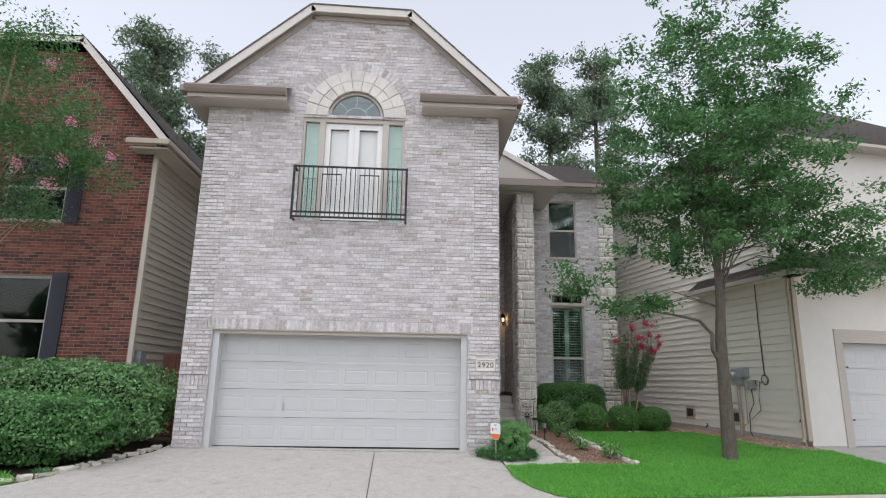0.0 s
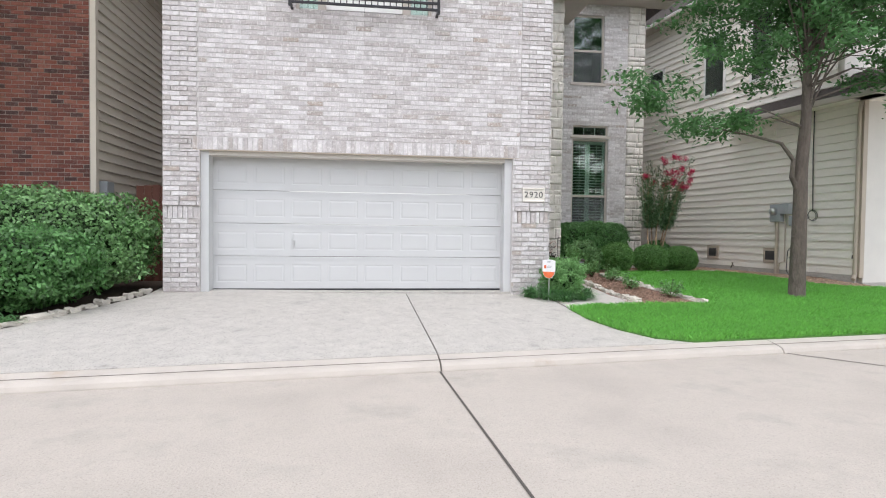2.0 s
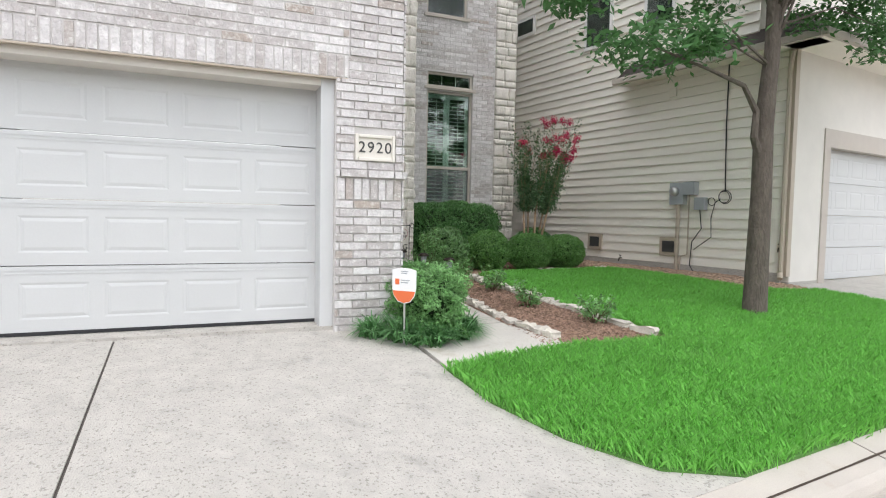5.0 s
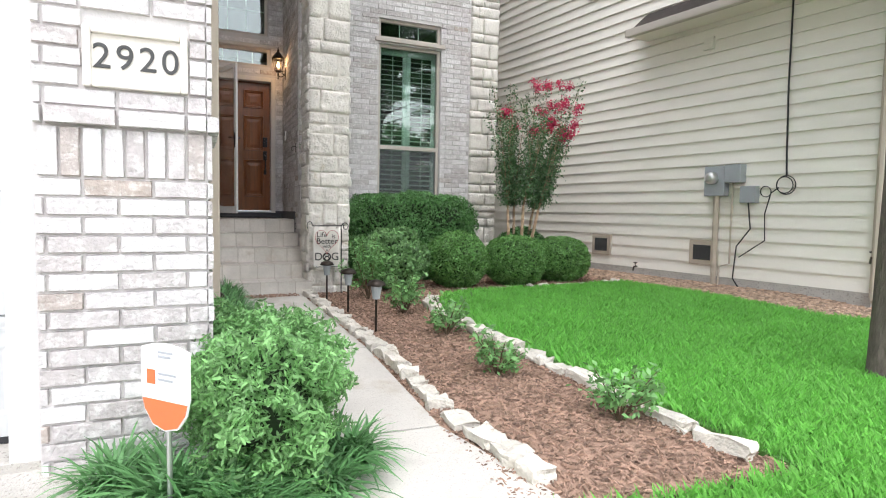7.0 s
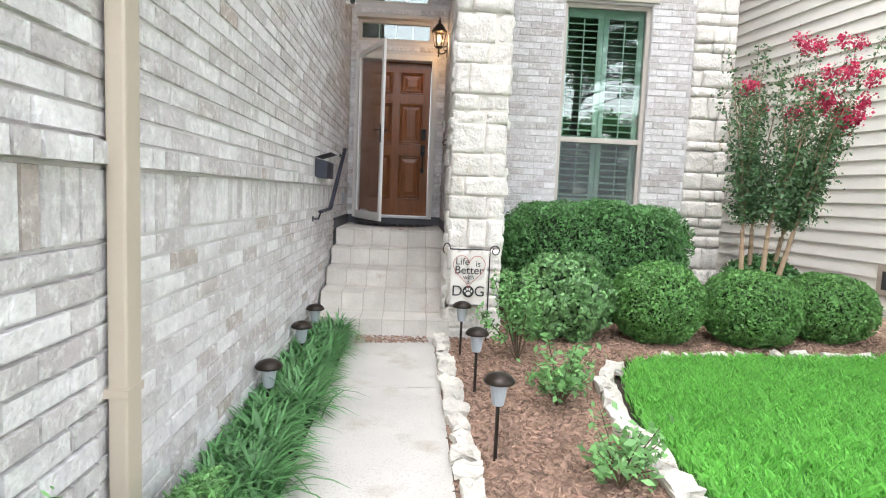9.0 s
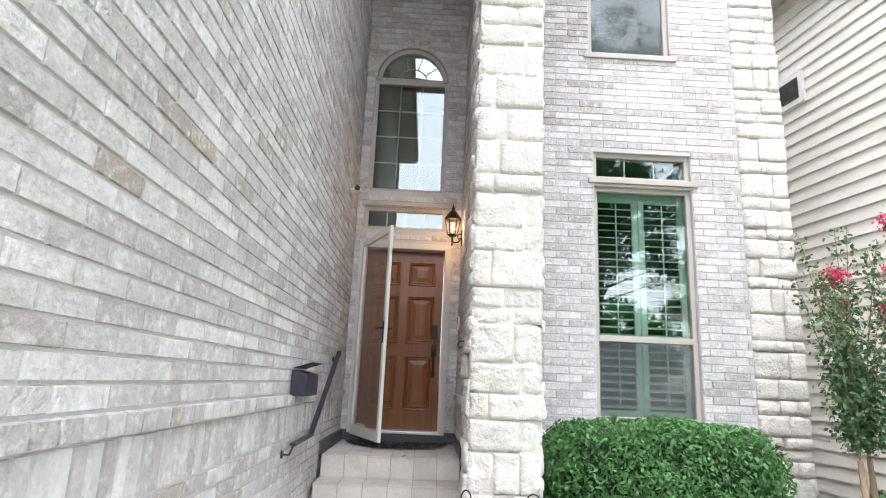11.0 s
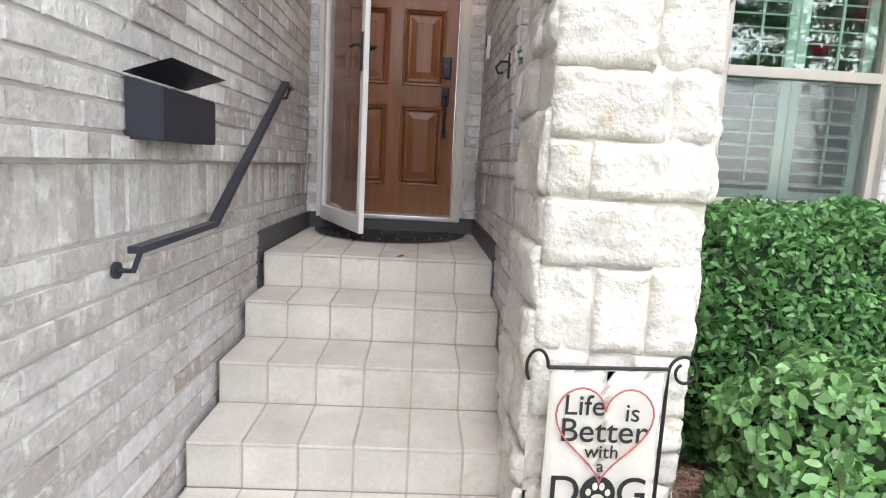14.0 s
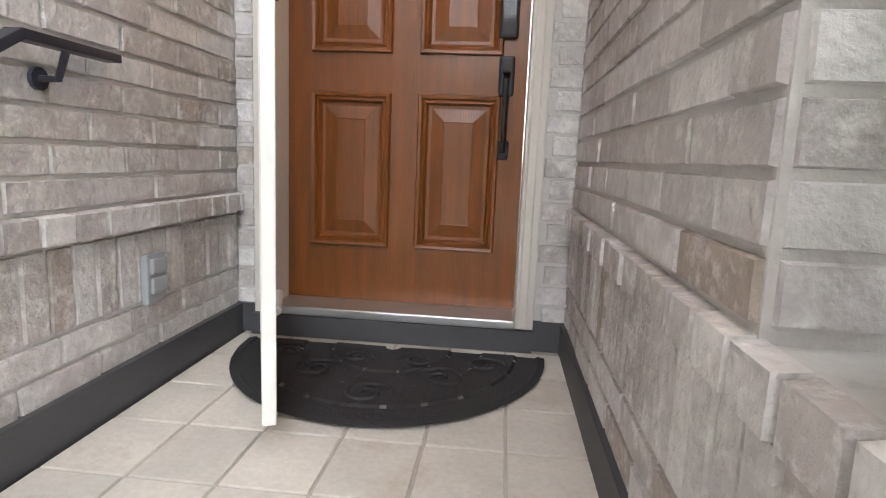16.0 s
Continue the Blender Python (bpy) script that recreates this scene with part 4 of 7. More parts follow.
tagged(part("arch_surround", bm, M_BRICK_OB), "buff brick arch round the tall window", "brick arch", kind="structure")

# ---- upper french doors, sidelights and balcony ----
fw = thing("window_balcony", "arched window with white french doors and sidelights", "window", kind="structure")
Y = FACE_Y
boxed("frame_head", (-1.80, 0.36, Y + 0.03, Y + 0.14, 7.11, 7.20), M_TRIM, fw, bevel=0.005)
for xa, xb in ((-1.80, -1.75), (-1.46, -1.33), (-0.11, 0.02), (0.31, 0.36)):
    boxed("mullion", (xa, xb, Y + 0.03, Y + 0.14, 4.90, 7.11), M_TRIM, fw, bevel=0.005)
for xa, xb in ((-1.75, -1.46), (0.02, 0.31)):
    g = boxed("sidelight_pane", (xa, xb, Y + 0.08, Y + 0.086, 4.95, 7.11), M_GLASS, fw)
    g.visible_shadow = False
    boxed("sidelight_blind", (xa, xb, Y + 0.16, Y + 0.17, 4.95, 7.11), M_WHITE, fw)
    for zz in (5.5, 6.05, 6.6):
        boxed("glazing_bar", (xa, xb, Y + 0.09, Y + 0.10, zz - 0.008, zz + 0.008), M_WHITE, fw)
for xa, xb in ((-1.33, -0.722), (-0.718, -0.11)):
    d = boxed("french_door", (xa, xa + 0.11, Y + 0.08, Y + 0.12, 4.95, 7.10), M_WHITE, fw, "white french door leaf")
    for dims in ((xb - 0.11, xb, Y + 0.08, Y + 0.12, 4.95, 7.10), (xa + 0.11, xb - 0.11, Y + 0.08, Y + 0.12, 6.98, 7.10), (xa + 0.11, xb - 0.11, Y + 0.08, Y + 0.12, 4.95, 5.2)):
        boxed("stile", dims, M_WHITE, d)
    g = boxed("pane", (xa + 0.11, xb - 0.11, Y + 0.095, Y + 0.101, 5.2, 6.98), M_CLEAR, d)
    g.visible_shadow = False
    boxed("curtain", (xa + 0.11, xb - 0.11, Y + 0.16, Y + 0.17, 5.2, 6.98), M_WHITE, d, "pale curtain behind the glass")
boxed("door_knob", (-0.77, -0.745, Y + 0.04, Y + 0.08, 5.95, 5.98), M_BRONZE, fw, bevel=0.006)
fanlight(fw, CX, CZ, 0.585, Y, bars=3)
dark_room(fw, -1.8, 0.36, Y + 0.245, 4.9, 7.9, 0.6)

balcony = thing("balcony_railing", "black iron juliet balcony railing below the window", "railing")
BX0, BX1, BY, BZ0, BZ1 = -1.85, 0.44, FACE_Y - 0.30, 4.90, 5.97
for z in (BZ0, BZ1 - 0.0, BZ0 + 0.10):
    boxed("rail", (BX0, BX1, BY - 0.018, BY + 0.018, z - 0.018, z + 0.018), M_IRON, balcony, bevel=0.004)
for z in (BZ0, BZ1):
    for x in (BX0, BX1):
        boxed("side_rail", (x - 0.018, x + 0.018, BY + 0.019, FACE_Y, z - 0.018, z + 0.018), M_IRON, balcony)
for x in (BX0, BX1):
    boxed("corner_post", (x - 0.022, x + 0.022, BY - 0.022, BY + 0.022, BZ0 - 0.06, BZ1 + 0.02), M_IRON, balcony)
nb = 24
for k in range(1, nb):
    x = BX0 + (BX1 - BX0) * k / nb
    boxed("baluster", (x - 0.008, x + 0.008, BY - 0.008, BY + 0.008, BZ0 + 0.018, BZ1 - (0.16 if k in (6, 10, 14, 18) else 0.018)), M_IRON, balcony)
for ka, kb in ((6, 10), (14, 18)):
    xa, xb = BX0 + (BX1 - BX0) * ka / nb, BX0 + (BX1 - BX0) * kb / nb
    boxed("cross_bar", (xa - 0.01, xb + 0.01, BY - 0.010, BY + 0.010, BZ1 - 0.17, BZ1 - 0.15), M_IRON, balcony)

# ---- front door ----
fd = thing("door_front", "stained wooden six-panel front door, closed", "door", kind="structure")
DY = DOOR_Y + 0.12
SX0, SX1, SZ0, SZ1 = 2.535, 3.430, 1.43, 3.43
boxed("slab", (SX0, SX1, DY + 0.012, DY + 0.045, SZ0, SZ1), M_WOOD, fd)
cols2 = ((SX0 + 0.09, 2.933), (3.033, SX1 - 0.09))
rows2 = ((SZ0 + 0.215, SZ0 + 0.80), (SZ0 + 0.94, SZ0 + 1.48), (SZ0 + 1.60, SZ0 + 1.88))
for dims in ((SX0, cols2[0][0], SZ0, SZ1), (cols2[1][1], SX1, SZ0, SZ1), (2.933, 3.033, SZ0, SZ1)):
    boxed("door_stile", (dims[0], dims[1], DY, DY + 0.014, dims[2], dims[3]), M_WOOD, fd)
for za, zb in ((SZ0, rows2[0][0]), (rows2[0][1], rows2[1][0]), (rows2[1][1], rows2[2][0]), (rows2[2][1], SZ1)):
    for xa, xb in cols2:
        boxed("door_rail", (xa, xb, DY + 0.001, DY + 0.014, za, zb), M_WOOD, fd)
for za, zb in rows2:
    for xa, xb in cols2:
        bm = bmesh.new()
        rings = []
        for inset, d in ((0, 0.0), (0.005, -0.015), (0.016, -0.013), (0.022, -0.003), (0.032, -0.008), (0.040, 0.010), (0.052, 0.011), (0.10, 0.001), (0.102, 0.002)):
            rings.append([bm.verts.new((px, DY + d, pz)) for px, pz in ((xa + inset, za + inset), (xb - inset, za + inset), (xb - inset, zb - inset), (xa + inset, zb - inset))])
        for ra, rb in zip(rings, rings[1:]):
            for k in range(4):
                bm.faces.new((ra[k], ra[(k + 1) % 4], rb[(k + 1) % 4], rb[k]))
        bm.faces.new(rings[-1])
        part("raised_panel", bm, M_WOOD, fd)
HX = SX1 - 0.075
bm = bmesh.new()
box(bm, HX - 0.035, HX + 0.035, DY - 0.03, DY, 2.43, 2.585, 0.012)
lock = part("smart_lock", bm, M_IRON, fd, "black keypad deadbolt")
boxed("keypad", (HX - 0.022, HX + 0.022, DY - 0.034, DY - 0.029, 2.495, 2.57), M_CLEAR, lock)
bm = bmesh.new()
box(bm, HX - 0.028, HX + 0.028, DY - 0.018, DY, 2.23, 2.37, 0.01)
box(bm, HX - 0.022, HX + 0.022, DY - 0.018, DY, 2.00, 2.07, 0.01)
tube(bm, [(HX, DY - 0.015, 2.30), (HX, DY - 0.06, 2.28), (HX, DY - 0.065, 2.18), (HX, DY - 0.05, 2.08), (HX, DY - 0.015, 2.03)], 0.011, 8)
box(bm, HX - 0.014, HX + 0.014, DY - 0.065, DY - 0.015, 2.305, 2.32, 0.004)
part("handle", bm, M_IRON, fd, "black iron grip handle")
# jambs, storm door frame and threshold
jm = thing("door_frame", "pale taupe entry door frame with metal threshold", "door frame", kind="structure")
for xa, xb in ((2.455, 2.532), (3.433, 3.50)):
    boxed("jamb", (xa, xb, DOOR_Y - 0.02, DOOR_Y + 0.16, 1.39, 3.50), M_FASCIA, jm, bevel=0.004)
for xa, xb in ((2.475, 2.515), (3.445, 3.475)):
    boxed("storm_jamb", (xa, xb, DOOR_Y - 0.045, DOOR_Y - 0.02, 1.40, 3.47), M_FASCIA, jm, bevel=0.004)
boxed("head", (2.532, 3.433, DOOR_Y - 0.02, DOOR_Y + 0.16, 3.435, 3.50), M_FASCIA, jm, bevel=0.004)
boxed("threshold", (2.532, 3.433, DOOR_Y - 0.04, DOOR_Y + 0.16, 1.395, 1.428), M_ALU, jm, "grooved aluminium threshold", bevel=0.006)
boxed("sill_base", (2.455, 3.50, DOOR_Y - 0.05, DOOR_Y + 0.2, LANDING, 1.394), M_BASE, jm, "dark grey painted sill base")
# storm door, standing open
storm = thing("storm_door", "white-framed glass storm door standing open", "door", (2.505, DOOR_Y - 0.05, 1.385), turn=-66.5)
SW, SH = 0.92, 2.09
for dims in ((0, 0.055, -0.016, 0.016, 0, SH), (SW - 0.055, SW, -0.016, 0.016, 0, SH), (0.055, SW - 0.055, -0.016, 0.016, SH - 0.06, SH), (0.055, SW - 0.055, -0.016, 0.016, 0, 0.10)):
    boxed("frame_bar", dims, M_WHITE, storm, bevel=0.004)
g = boxed("pane", (0.055, SW - 0.055, -0.003, 0.003, 0.10, SH - 0.06), M_CLEAR, storm)
g.visible_shadow = False
bm = bmesh.new()
for s in (-1, 1):
    box(bm, SW - 0.045, SW - 0.015, s * 0.018 - 0.006, s * 0.018 + 0.006, 0.92, 1.13, 0.003)
    tube(bm, [(SW - 0.03, s * 0.02, 1.06), (SW - 0.03, s * 0.06, 1.06), (SW - 0.12, s * 0.06, 1.06)], 0.009, 8)
part("lever_handle", bm, M_IRON, storm, "black lever handle")
bm = bmesh.new()
tube(bm, [(0.06, 0.05, 0.10), (0.30, 0.035, 0.10)], 0.016, 10)
tube(bm, [(0.30, 0.035, 0.10), (0.42, 0.02, 0.10)], 0.006, 8)
part("closer", bm, M_WHITE, storm, "white door closer tube")

# ---- steps ----
ST_X0, ST_X1 = 2.415, 3.605
TREADS = [15.47 + 0.345 * k for k in range(4)] + [16.83]
steps = thing("entry_steps", "five beige tiled entry steps with a tiled landing", "steps", kind="structure")
bm = bmesh.new()
zprev = 0.2
for k in range(5):
    y0 = TREADS[k]
    y1 = TREADS[k + 1] if k < 4 else DOOR_Y
    z1 = LANDING - (4 - k) * RISE
    box(bm, ST_X0, ST_X1, y0 + 0.005, y1 + 0.004 if k < 4 else y1, 0.2, z1 - 0.005)
part("concrete_core", bm, M_GROUT, steps)
TW = (ST_X1 - ST_X0) / 6
tile_cache = {}


def tile(w, d, h, at):
    key = (round(w, 3), round(d, 3), round(h, 3))
    if key not in tile_cache:
        bm = bmesh.new()
        box(bm, 0, w, 0, d, 0, h)
        bmesh.ops.bevel(bm, geom=bm.edges[:], offset=0.002, segments=1, affect="EDGES")
        me = bpy.data.meshes.new("tile")
        bm.to_mesh(me)
        bm.free()
        me.materials.append(M_TILE)
        tile_cache[key] = me
    ob = new("tile", tile_cache[key])
    ob.parent, ob.location = steps, at


for k in range(5):
    y0 = TREADS[k]
    y1 = TREADS[k + 1] if k < 4 else DOOR_Y - 0.05
    z1 = LANDING - (4 - k) * RISE
    zb = z1 - RISE if k else 0.42
    nrow = 1 if k < 4 else 5
    for c in range(6):
        x = ST_X0 + c * TW + 0.004
        tile(TW - 0.008, 0.011, z1 - 0.014 - zb, (x, y0, zb))
        for r in range(nrow):
            d = (y1 - y0) / nrow
            tile(TW - 0.008, d - 0.008 + (0.0 if r else 0.008), 0.012, (x, y0 + r * d - (0.008 if r == 0 else 0.0) + 0.003, z1 - 0.0115))

# dark painted base along the landing walls
bb = thing("baseboard", "dark grey painted base along the landing", "baseboard", kind="structure")
for dims in ((SIDE_X + 0.0, SIDE_X + 0.028, 16.825, DOOR_Y, LANDING - 0.01, 1.425), (ENT_R - 0.022, ENT_R, 16.825, DOOR_Y, LANDING - 0.01, 1.425), (SIDE_X + 0.028, 2.455, DOOR_Y - 0.022, DOOR_Y, LANDING, 1.425), (3.50, ENT_R - 0.022, DOOR_Y - 0.022, DOOR_Y, LANDING, 1.425), (SIDE_X, SIDE_X + 0.016, 16.815, 16.832, LANDING - 0.19, LANDING), (ENT_R - 0.016, ENT_R, 16.815, 16.832, LANDING - 0.19, LANDING)):
    boxed("base_strip", dims, M_BASE, bb)

# ---- stone pillar and stone corner ----
def rough_stone(w, h, d, seed, amp=0.024, cell=0.035):
    """A split-faced block: subdivided box pushed out unevenly, rounded at its edges."""
    bm = bmesh.new()
    nx, nz = max(3, min(16, int(w / cell))), max(3, min(12, int(h / cell)))
    grid = []
    for i in range(nx + 1):
        col = []
        for j in range(nz + 1):
            u, v = i / nx, j / nz
            edge = min(u * w, (1 - u) * w, v * h, (1 - v) * h)
            out = -0.012 if edge < 1e-6 else 0.0
            out += amp * 0.8 * noise.noise((u * w * 9 + seed * 3.1, v * h * 9, seed)) + amp * 0.5 * noise.noise((u * w * 23, v * h * 23 + seed, seed)) + amp * 0.25 * noise.noise((u * w * 60, v * h * 60 + seed, seed))
            ju = 0.006 * noise.noise((v * 5 + seed, u, 1.0)) if i in (0, nx) else 0
            jv = 0.006 * noise.noise((u * 5 + seed, v, 2.0)) if j in (0, nz) else 0
            col.append(bm.verts.new((u * w + ju, -(d + out), v * h + jv)))
        grid.append(col)
    for i in range(nx):
        for j in range(nz):
            bm.faces.new((grid[i][j], grid[i + 1][j], grid[i + 1][j + 1], grid[i][j + 1]))
    rim = [grid[i][0] for i in range(nx + 1)] + [grid[nx][j] for j in range(1, nz + 1)] + [grid[i][nz] for i in range(nx - 1, -1, -1)] + [grid[0][j] for j in range(nz - 1, 0, -1)]
    back = [bm.verts.new((v.co.x, 0.01, v.co.z)) for v in rim]
    for i in range(len(rim)):
        j = (i + 1) % len(rim)
        bm.faces.new((rim[j], rim[i], back[i], back[j]))
    return bm


def stone_faces(parent, faces, z0, z1, seed):
    """Courses of blocks on the given faces: (start, direction, normal angle, length)."""
    r = random.Random(seed)
    z, k = z0, 0
    while z < z1 - 0.05:
        h = r.choice((0.11, 0.14, 0.17, 0.20, 0.26))
        h = min(h, z1 - z)
        for start, angle, length in faces:
            a = 0.0
            while a < length - 0.02:
                w = r.choice((0.13, 0.17, 0.22, 0.29, 0.34))
                if length - a - w < 0.11:
                    w = length - a
                k += 1
                ob = part("stone", rough_stone(w - 0.008, h - 0.008, 0.035 + r.uniform(-0.012, 0.016), seed * 100 + k, cell=0.018 if z < 3.0 and seed < 3 else 0.035), M_STONE, parent, smooth=True)
                ob.matrix_basis = pose(start[0], start[1], z, 0, 0, angle) @ pose(a + 0.004, 0, 0.004)
                a += w
        z += h


pillar = thing("stone_pillar", "cream split-faced limestone pillar beside the entry steps", "pillar", kind="structure")
boxed("pillar_core", (PIL_X0 + 0.014, PIL_X1 - 0.014, PIL_Y0 + 0.014, PIL_Y1, 0.3, 7.1), M_STONE_JOINT, pillar)
stone_faces(pillar, [((PIL_X0 + 0.01, PIL_Y0 + 0.035), 0, PIL_X1 - PIL_X0 - 0.02)], 0.40, 7.05, 1)
stone_faces(pillar, [((PIL_X0 + 0.035, PIL_Y1), -90, PIL_Y1 - PIL_Y0 - 0.01), ((PIL_X1 - 0.035, PIL_Y0 + 0.01), 90, PIL_Y1 - PIL_Y0 - 0.01)], 0.40, 7.05, 2)
quoin = thing("stone_corner", "cream split-faced limestone corner of the brick wall", "stone corner", kind="structure")
stone_faces(quoin, [((Q_X0, WIN_Y - 0.01), 0, Q_X1 - Q_X0)], 0.42, 7.7, 3)

# ---- neighbour on the right ----
NX, NY = 8.50, 11.75
NEIGH_M = pose(9.53, 12.62, 0, 0, 0, 8.5) @ pose(-NX, -NY, 0)
neigh = thing("house", "cream lap-sided neighbour house with a white stucco garage front", "house", (0, 0, 0))
neigh.matrix_basis = NEIGH_M
boxed("wall_core", (NX + 0.03, NX + 9, 12.52, 24.5, 0.2, 8.0), M_SIDING, neigh)
boxed("foundation", (NX + 0.0, NX + 0.05, NY + 0.1, 24.5, 0.2, 0.60), M_CONC, neigh)
z = 0.60
k = 0
while z < 7.9:
    bm = bmesh.new()
    y0 = NY + 0.12 if z < 4.3 else 12.4
    v = [bm.verts.new(p) for p in ((NX - 0.006, y0, z), (NX - 0.006, 24.5, z), (NX + 0.028, 24.5, z + 0.19), (NX + 0.028, y0, z + 0.19), (NX + 0.028, y0, z), (NX + 0.028, 24.5, z))]
    bm.faces.new(v[:4])
    bm.faces.new((v[0], v[4], v[5], v[1]))
    bm.faces.new((v[0], v[3], v[4]))
    part("siding_board", bm, M_SIDING, neigh)
    z += 0.178
GXA = NX + 1.0
boxed("lower_wall_core", (NX + 0.03, NX + 9, NY + 0.245, 12.515, 0.2, 4.6), M_SIDING, neigh)
boxed("corner_board", (NX - 0.012, NX + 0.10, NY - 0.015, NY + 0.118, 0.55, 4.4), M_SPOUT, neigh)
for dims in ((NX + 0.10, GXA, NY, NY + 0.24, 0.45, 4.5), (GXA, NX + 6, NY, NY + 0.24, 3.07, 4.5), (GXA + 3.3, NX + 6, NY, NY + 0.24, 0.45, 3.07)):
    boxed("stucco_wall", dims, M_STUCCO, neigh)
for dims in ((NX + 0.10, GXA, NY - 0.006, NY + 0.24, 0.3, 0.452),):
    boxed("plinth", dims, M_CONC, neigh)
for dims in ((GXA, GXA + 0.20, NY - 0.025, NY + 0.15, 0.40, 3.07), (GXA + 0.20, GXA + 3.3, NY - 0.025, NY + 0.15, 2.76, 3.07)):
    boxed("garage_casing", dims, M_TRIM, neigh)
nd = garage_door(GXA + 0.20, GXA + 3.0, 0.42, NY + 0.16, 4, 5, 2.34, "white panelled neighbour garage door with black strap hinges")
nd.matrix_basis = NEIGH_M
for zz in (1.0, 2.2):
    bm = bmesh.new()
    box(bm, GXA + 0.22, GXA + 0.44, NY + 0.148, NY + 0.16, zz - 0.012, zz + 0.012, 0.003)
    box(bm, GXA + 0.42, GXA + 0.46, NY + 0.146, NY + 0.16, zz - 0.02, zz + 0.02, 0.004)
    part("strap_hinge", bm, M_IRON, nd)
# skirt roof and eave over the side
bm = bmesh.new()
for pts in ([(NX - 0.42, 11.2, 4.32), (NX - 0.42, 15.2, 4.32), (NX + 0.35, 15.2, 4.95), (NX + 0.35, 11.9, 4.95)], [(NX - 0.42, 11.2, 4.32), (NX + 0.35, 11.9, 4.95), (NX + 7, 11.9, 4.95), (NX + 7, 11.2, 4.32)]):
    bm.faces.new([bm.verts.new(p) for p in pts])
bmesh.ops.solidify(bm, geom=bm.faces[:], thickness=0.04)
part("skirt_roof", bm, M_ROOF, neigh, "brown shingle skirt roof")
boxed("skirt_soffit", (NX - 0.38, NX + 0.02, 11.25, 15.18, 4.24, 4.27), M_SIDING, neigh)
boxed("skirt_gutter", (NX - 0.50, NX - 0.40, 11.15, 15.2, 4.22, 4.34), M_TRIM, neigh, bevel=0.02)
boxed("front_gutter", (NX - 0.50, NX + 7, 11.05, 11.15, 4.22, 4.34), M_TRIM, neigh, bevel=0.02)
boxed("front_soffit", (NX - 0.38, NX + 7, 11.15, NY + 0.02, 4.24, 4.27), M_SIDING, neigh)
bm = bmesh.new()
tube(bm, [(NX - 0.06, NY + 0.02, 4.22), (NX - 0.05, NY + 0.06, 4.0), (NX - 0.05, NY + 0.06, 0.62), (NX - 0.16, NY + 0.0, 0.52)], 0.04, 8)
part("downspout", bm, M_SPOUT, neigh)
boxed("upper_wall", (NX + 0.10, NX + 8, 12.3, 12.5, 4.5, 8.0), M_STUCCO, neigh)
bm = bmesh.new()
for pts in ([(NX - 0.4, 11.9, 8.0), (NX - 0.4, 24.5, 8.0), (NX + 4.2, 20.5, 11.4), (NX + 4.2, 16, 11.4)], [(NX - 0.4, 11.9, 8.0), (NX + 4.2, 16, 11.4), (NX + 8.8, 11.9, 8.0)]):
    bm.faces.new([bm.verts.new(p) for p in pts])
bmesh.ops.solidify(bm, geom=bm.faces[:], thickness=0.04)
part("roof", bm, M_ROOF, neigh, "brown shingle hip roof")
boxed("eave", (NX - 0.42, NX + 8.6, 11.86, 24.5, 7.9, 7.98), M_TRIM, neigh)
for ya, yb, za, zb in ((14.15, 14.74, 5.38, 7.0), (15.75, 16.42, 5.35, 6.9), (18.35, 18.95, 6.22, 6.55)):
    wdw = boxed("window", (NX - 0.03, NX + 0.03, ya - 0.08, yb + 0.08, za - 0.08, zb + 0.08), M_WHITE, neigh, "white-trimmed upper side window")
    g = boxed("pane", (NX - 0.036, NX - 0.031, ya, yb, za, zb), M_GLASS, wdw)
    # near-black sheet that paints the unlit room behind the pane
    boxed("dark_backing", (NX - 0.0305, NX - 0.0302, ya, yb, za, zb), M_PAINTED_DARK, wdw)
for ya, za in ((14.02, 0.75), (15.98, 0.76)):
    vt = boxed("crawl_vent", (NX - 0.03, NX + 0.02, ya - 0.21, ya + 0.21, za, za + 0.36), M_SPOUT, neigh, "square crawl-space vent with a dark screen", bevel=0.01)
    boxed("screen", (NX - 0.034, NX - 0.029, ya - 0.14, ya + 0.14, za + 0.07, za + 0.29), M_PAINTED_DARK, vt)
# utility meter group
um = thing("electric_meter", "grey electric meter boxes with conduit on siding", "electric meter")
um.matrix_basis = NEIGH_M
boxed("meter_box", (NX - 0.12, NX + 0.012, 13.66, 13.97, 1.75, 2.17), M_PLASTIC, um, bevel=0.012)
boxed("breaker_box", (NX - 0.14, NX + 0.012, 13.42, 13.65, 1.93, 2.18), M_PLASTIC, um, bevel=0.012)
boxed("cable_box", (NX - 0.10, NX + 0.012, 13.22, 13.44, 1.65, 1.88), M_PLASTIC, um, bevel=0.012)
bm = lathe(bmesh.new(), [(0.085, 0), (0.085, 0.06), (0.075, 0.10), (0.03, 0.115)], sides=16)
ob = part("meter_glass", bm, M_ALU, um, smooth=True)
ob.matrix_basis = pose(NX - 0.12, 13.83, 2.0, 0, -90, 0)
bm = bmesh.new()
tube(bm, [(NX - 0.06, 13.80, 1.76), (NX - 0.06, 13.80, 0.38)], 0.04, 10)
part("conduit", bm, M_SPOUT, um)
bm = bmesh.new()
tube(bm, [(NX - 0.04, 13.58, 1.93), (NX - 0.04, 13.58, 0.80), (NX - 0.05, 13.72, 0.75), (NX - 0.05, 13.74, 0.42)], 0.014, 8)
part("conduit", bm, M_SPOUT, um)
bm = bmesh.new()
tube(bm, [(NX - 0.05, 13.34, 1.65), (NX - 0.04, 13.30, 1.30), (NX - 0.05, 13.48, 1.05), (NX - 0.04, 13.52, 0.6), (NX - 0.05, 13.4, 0.45)], 0.010, 6)
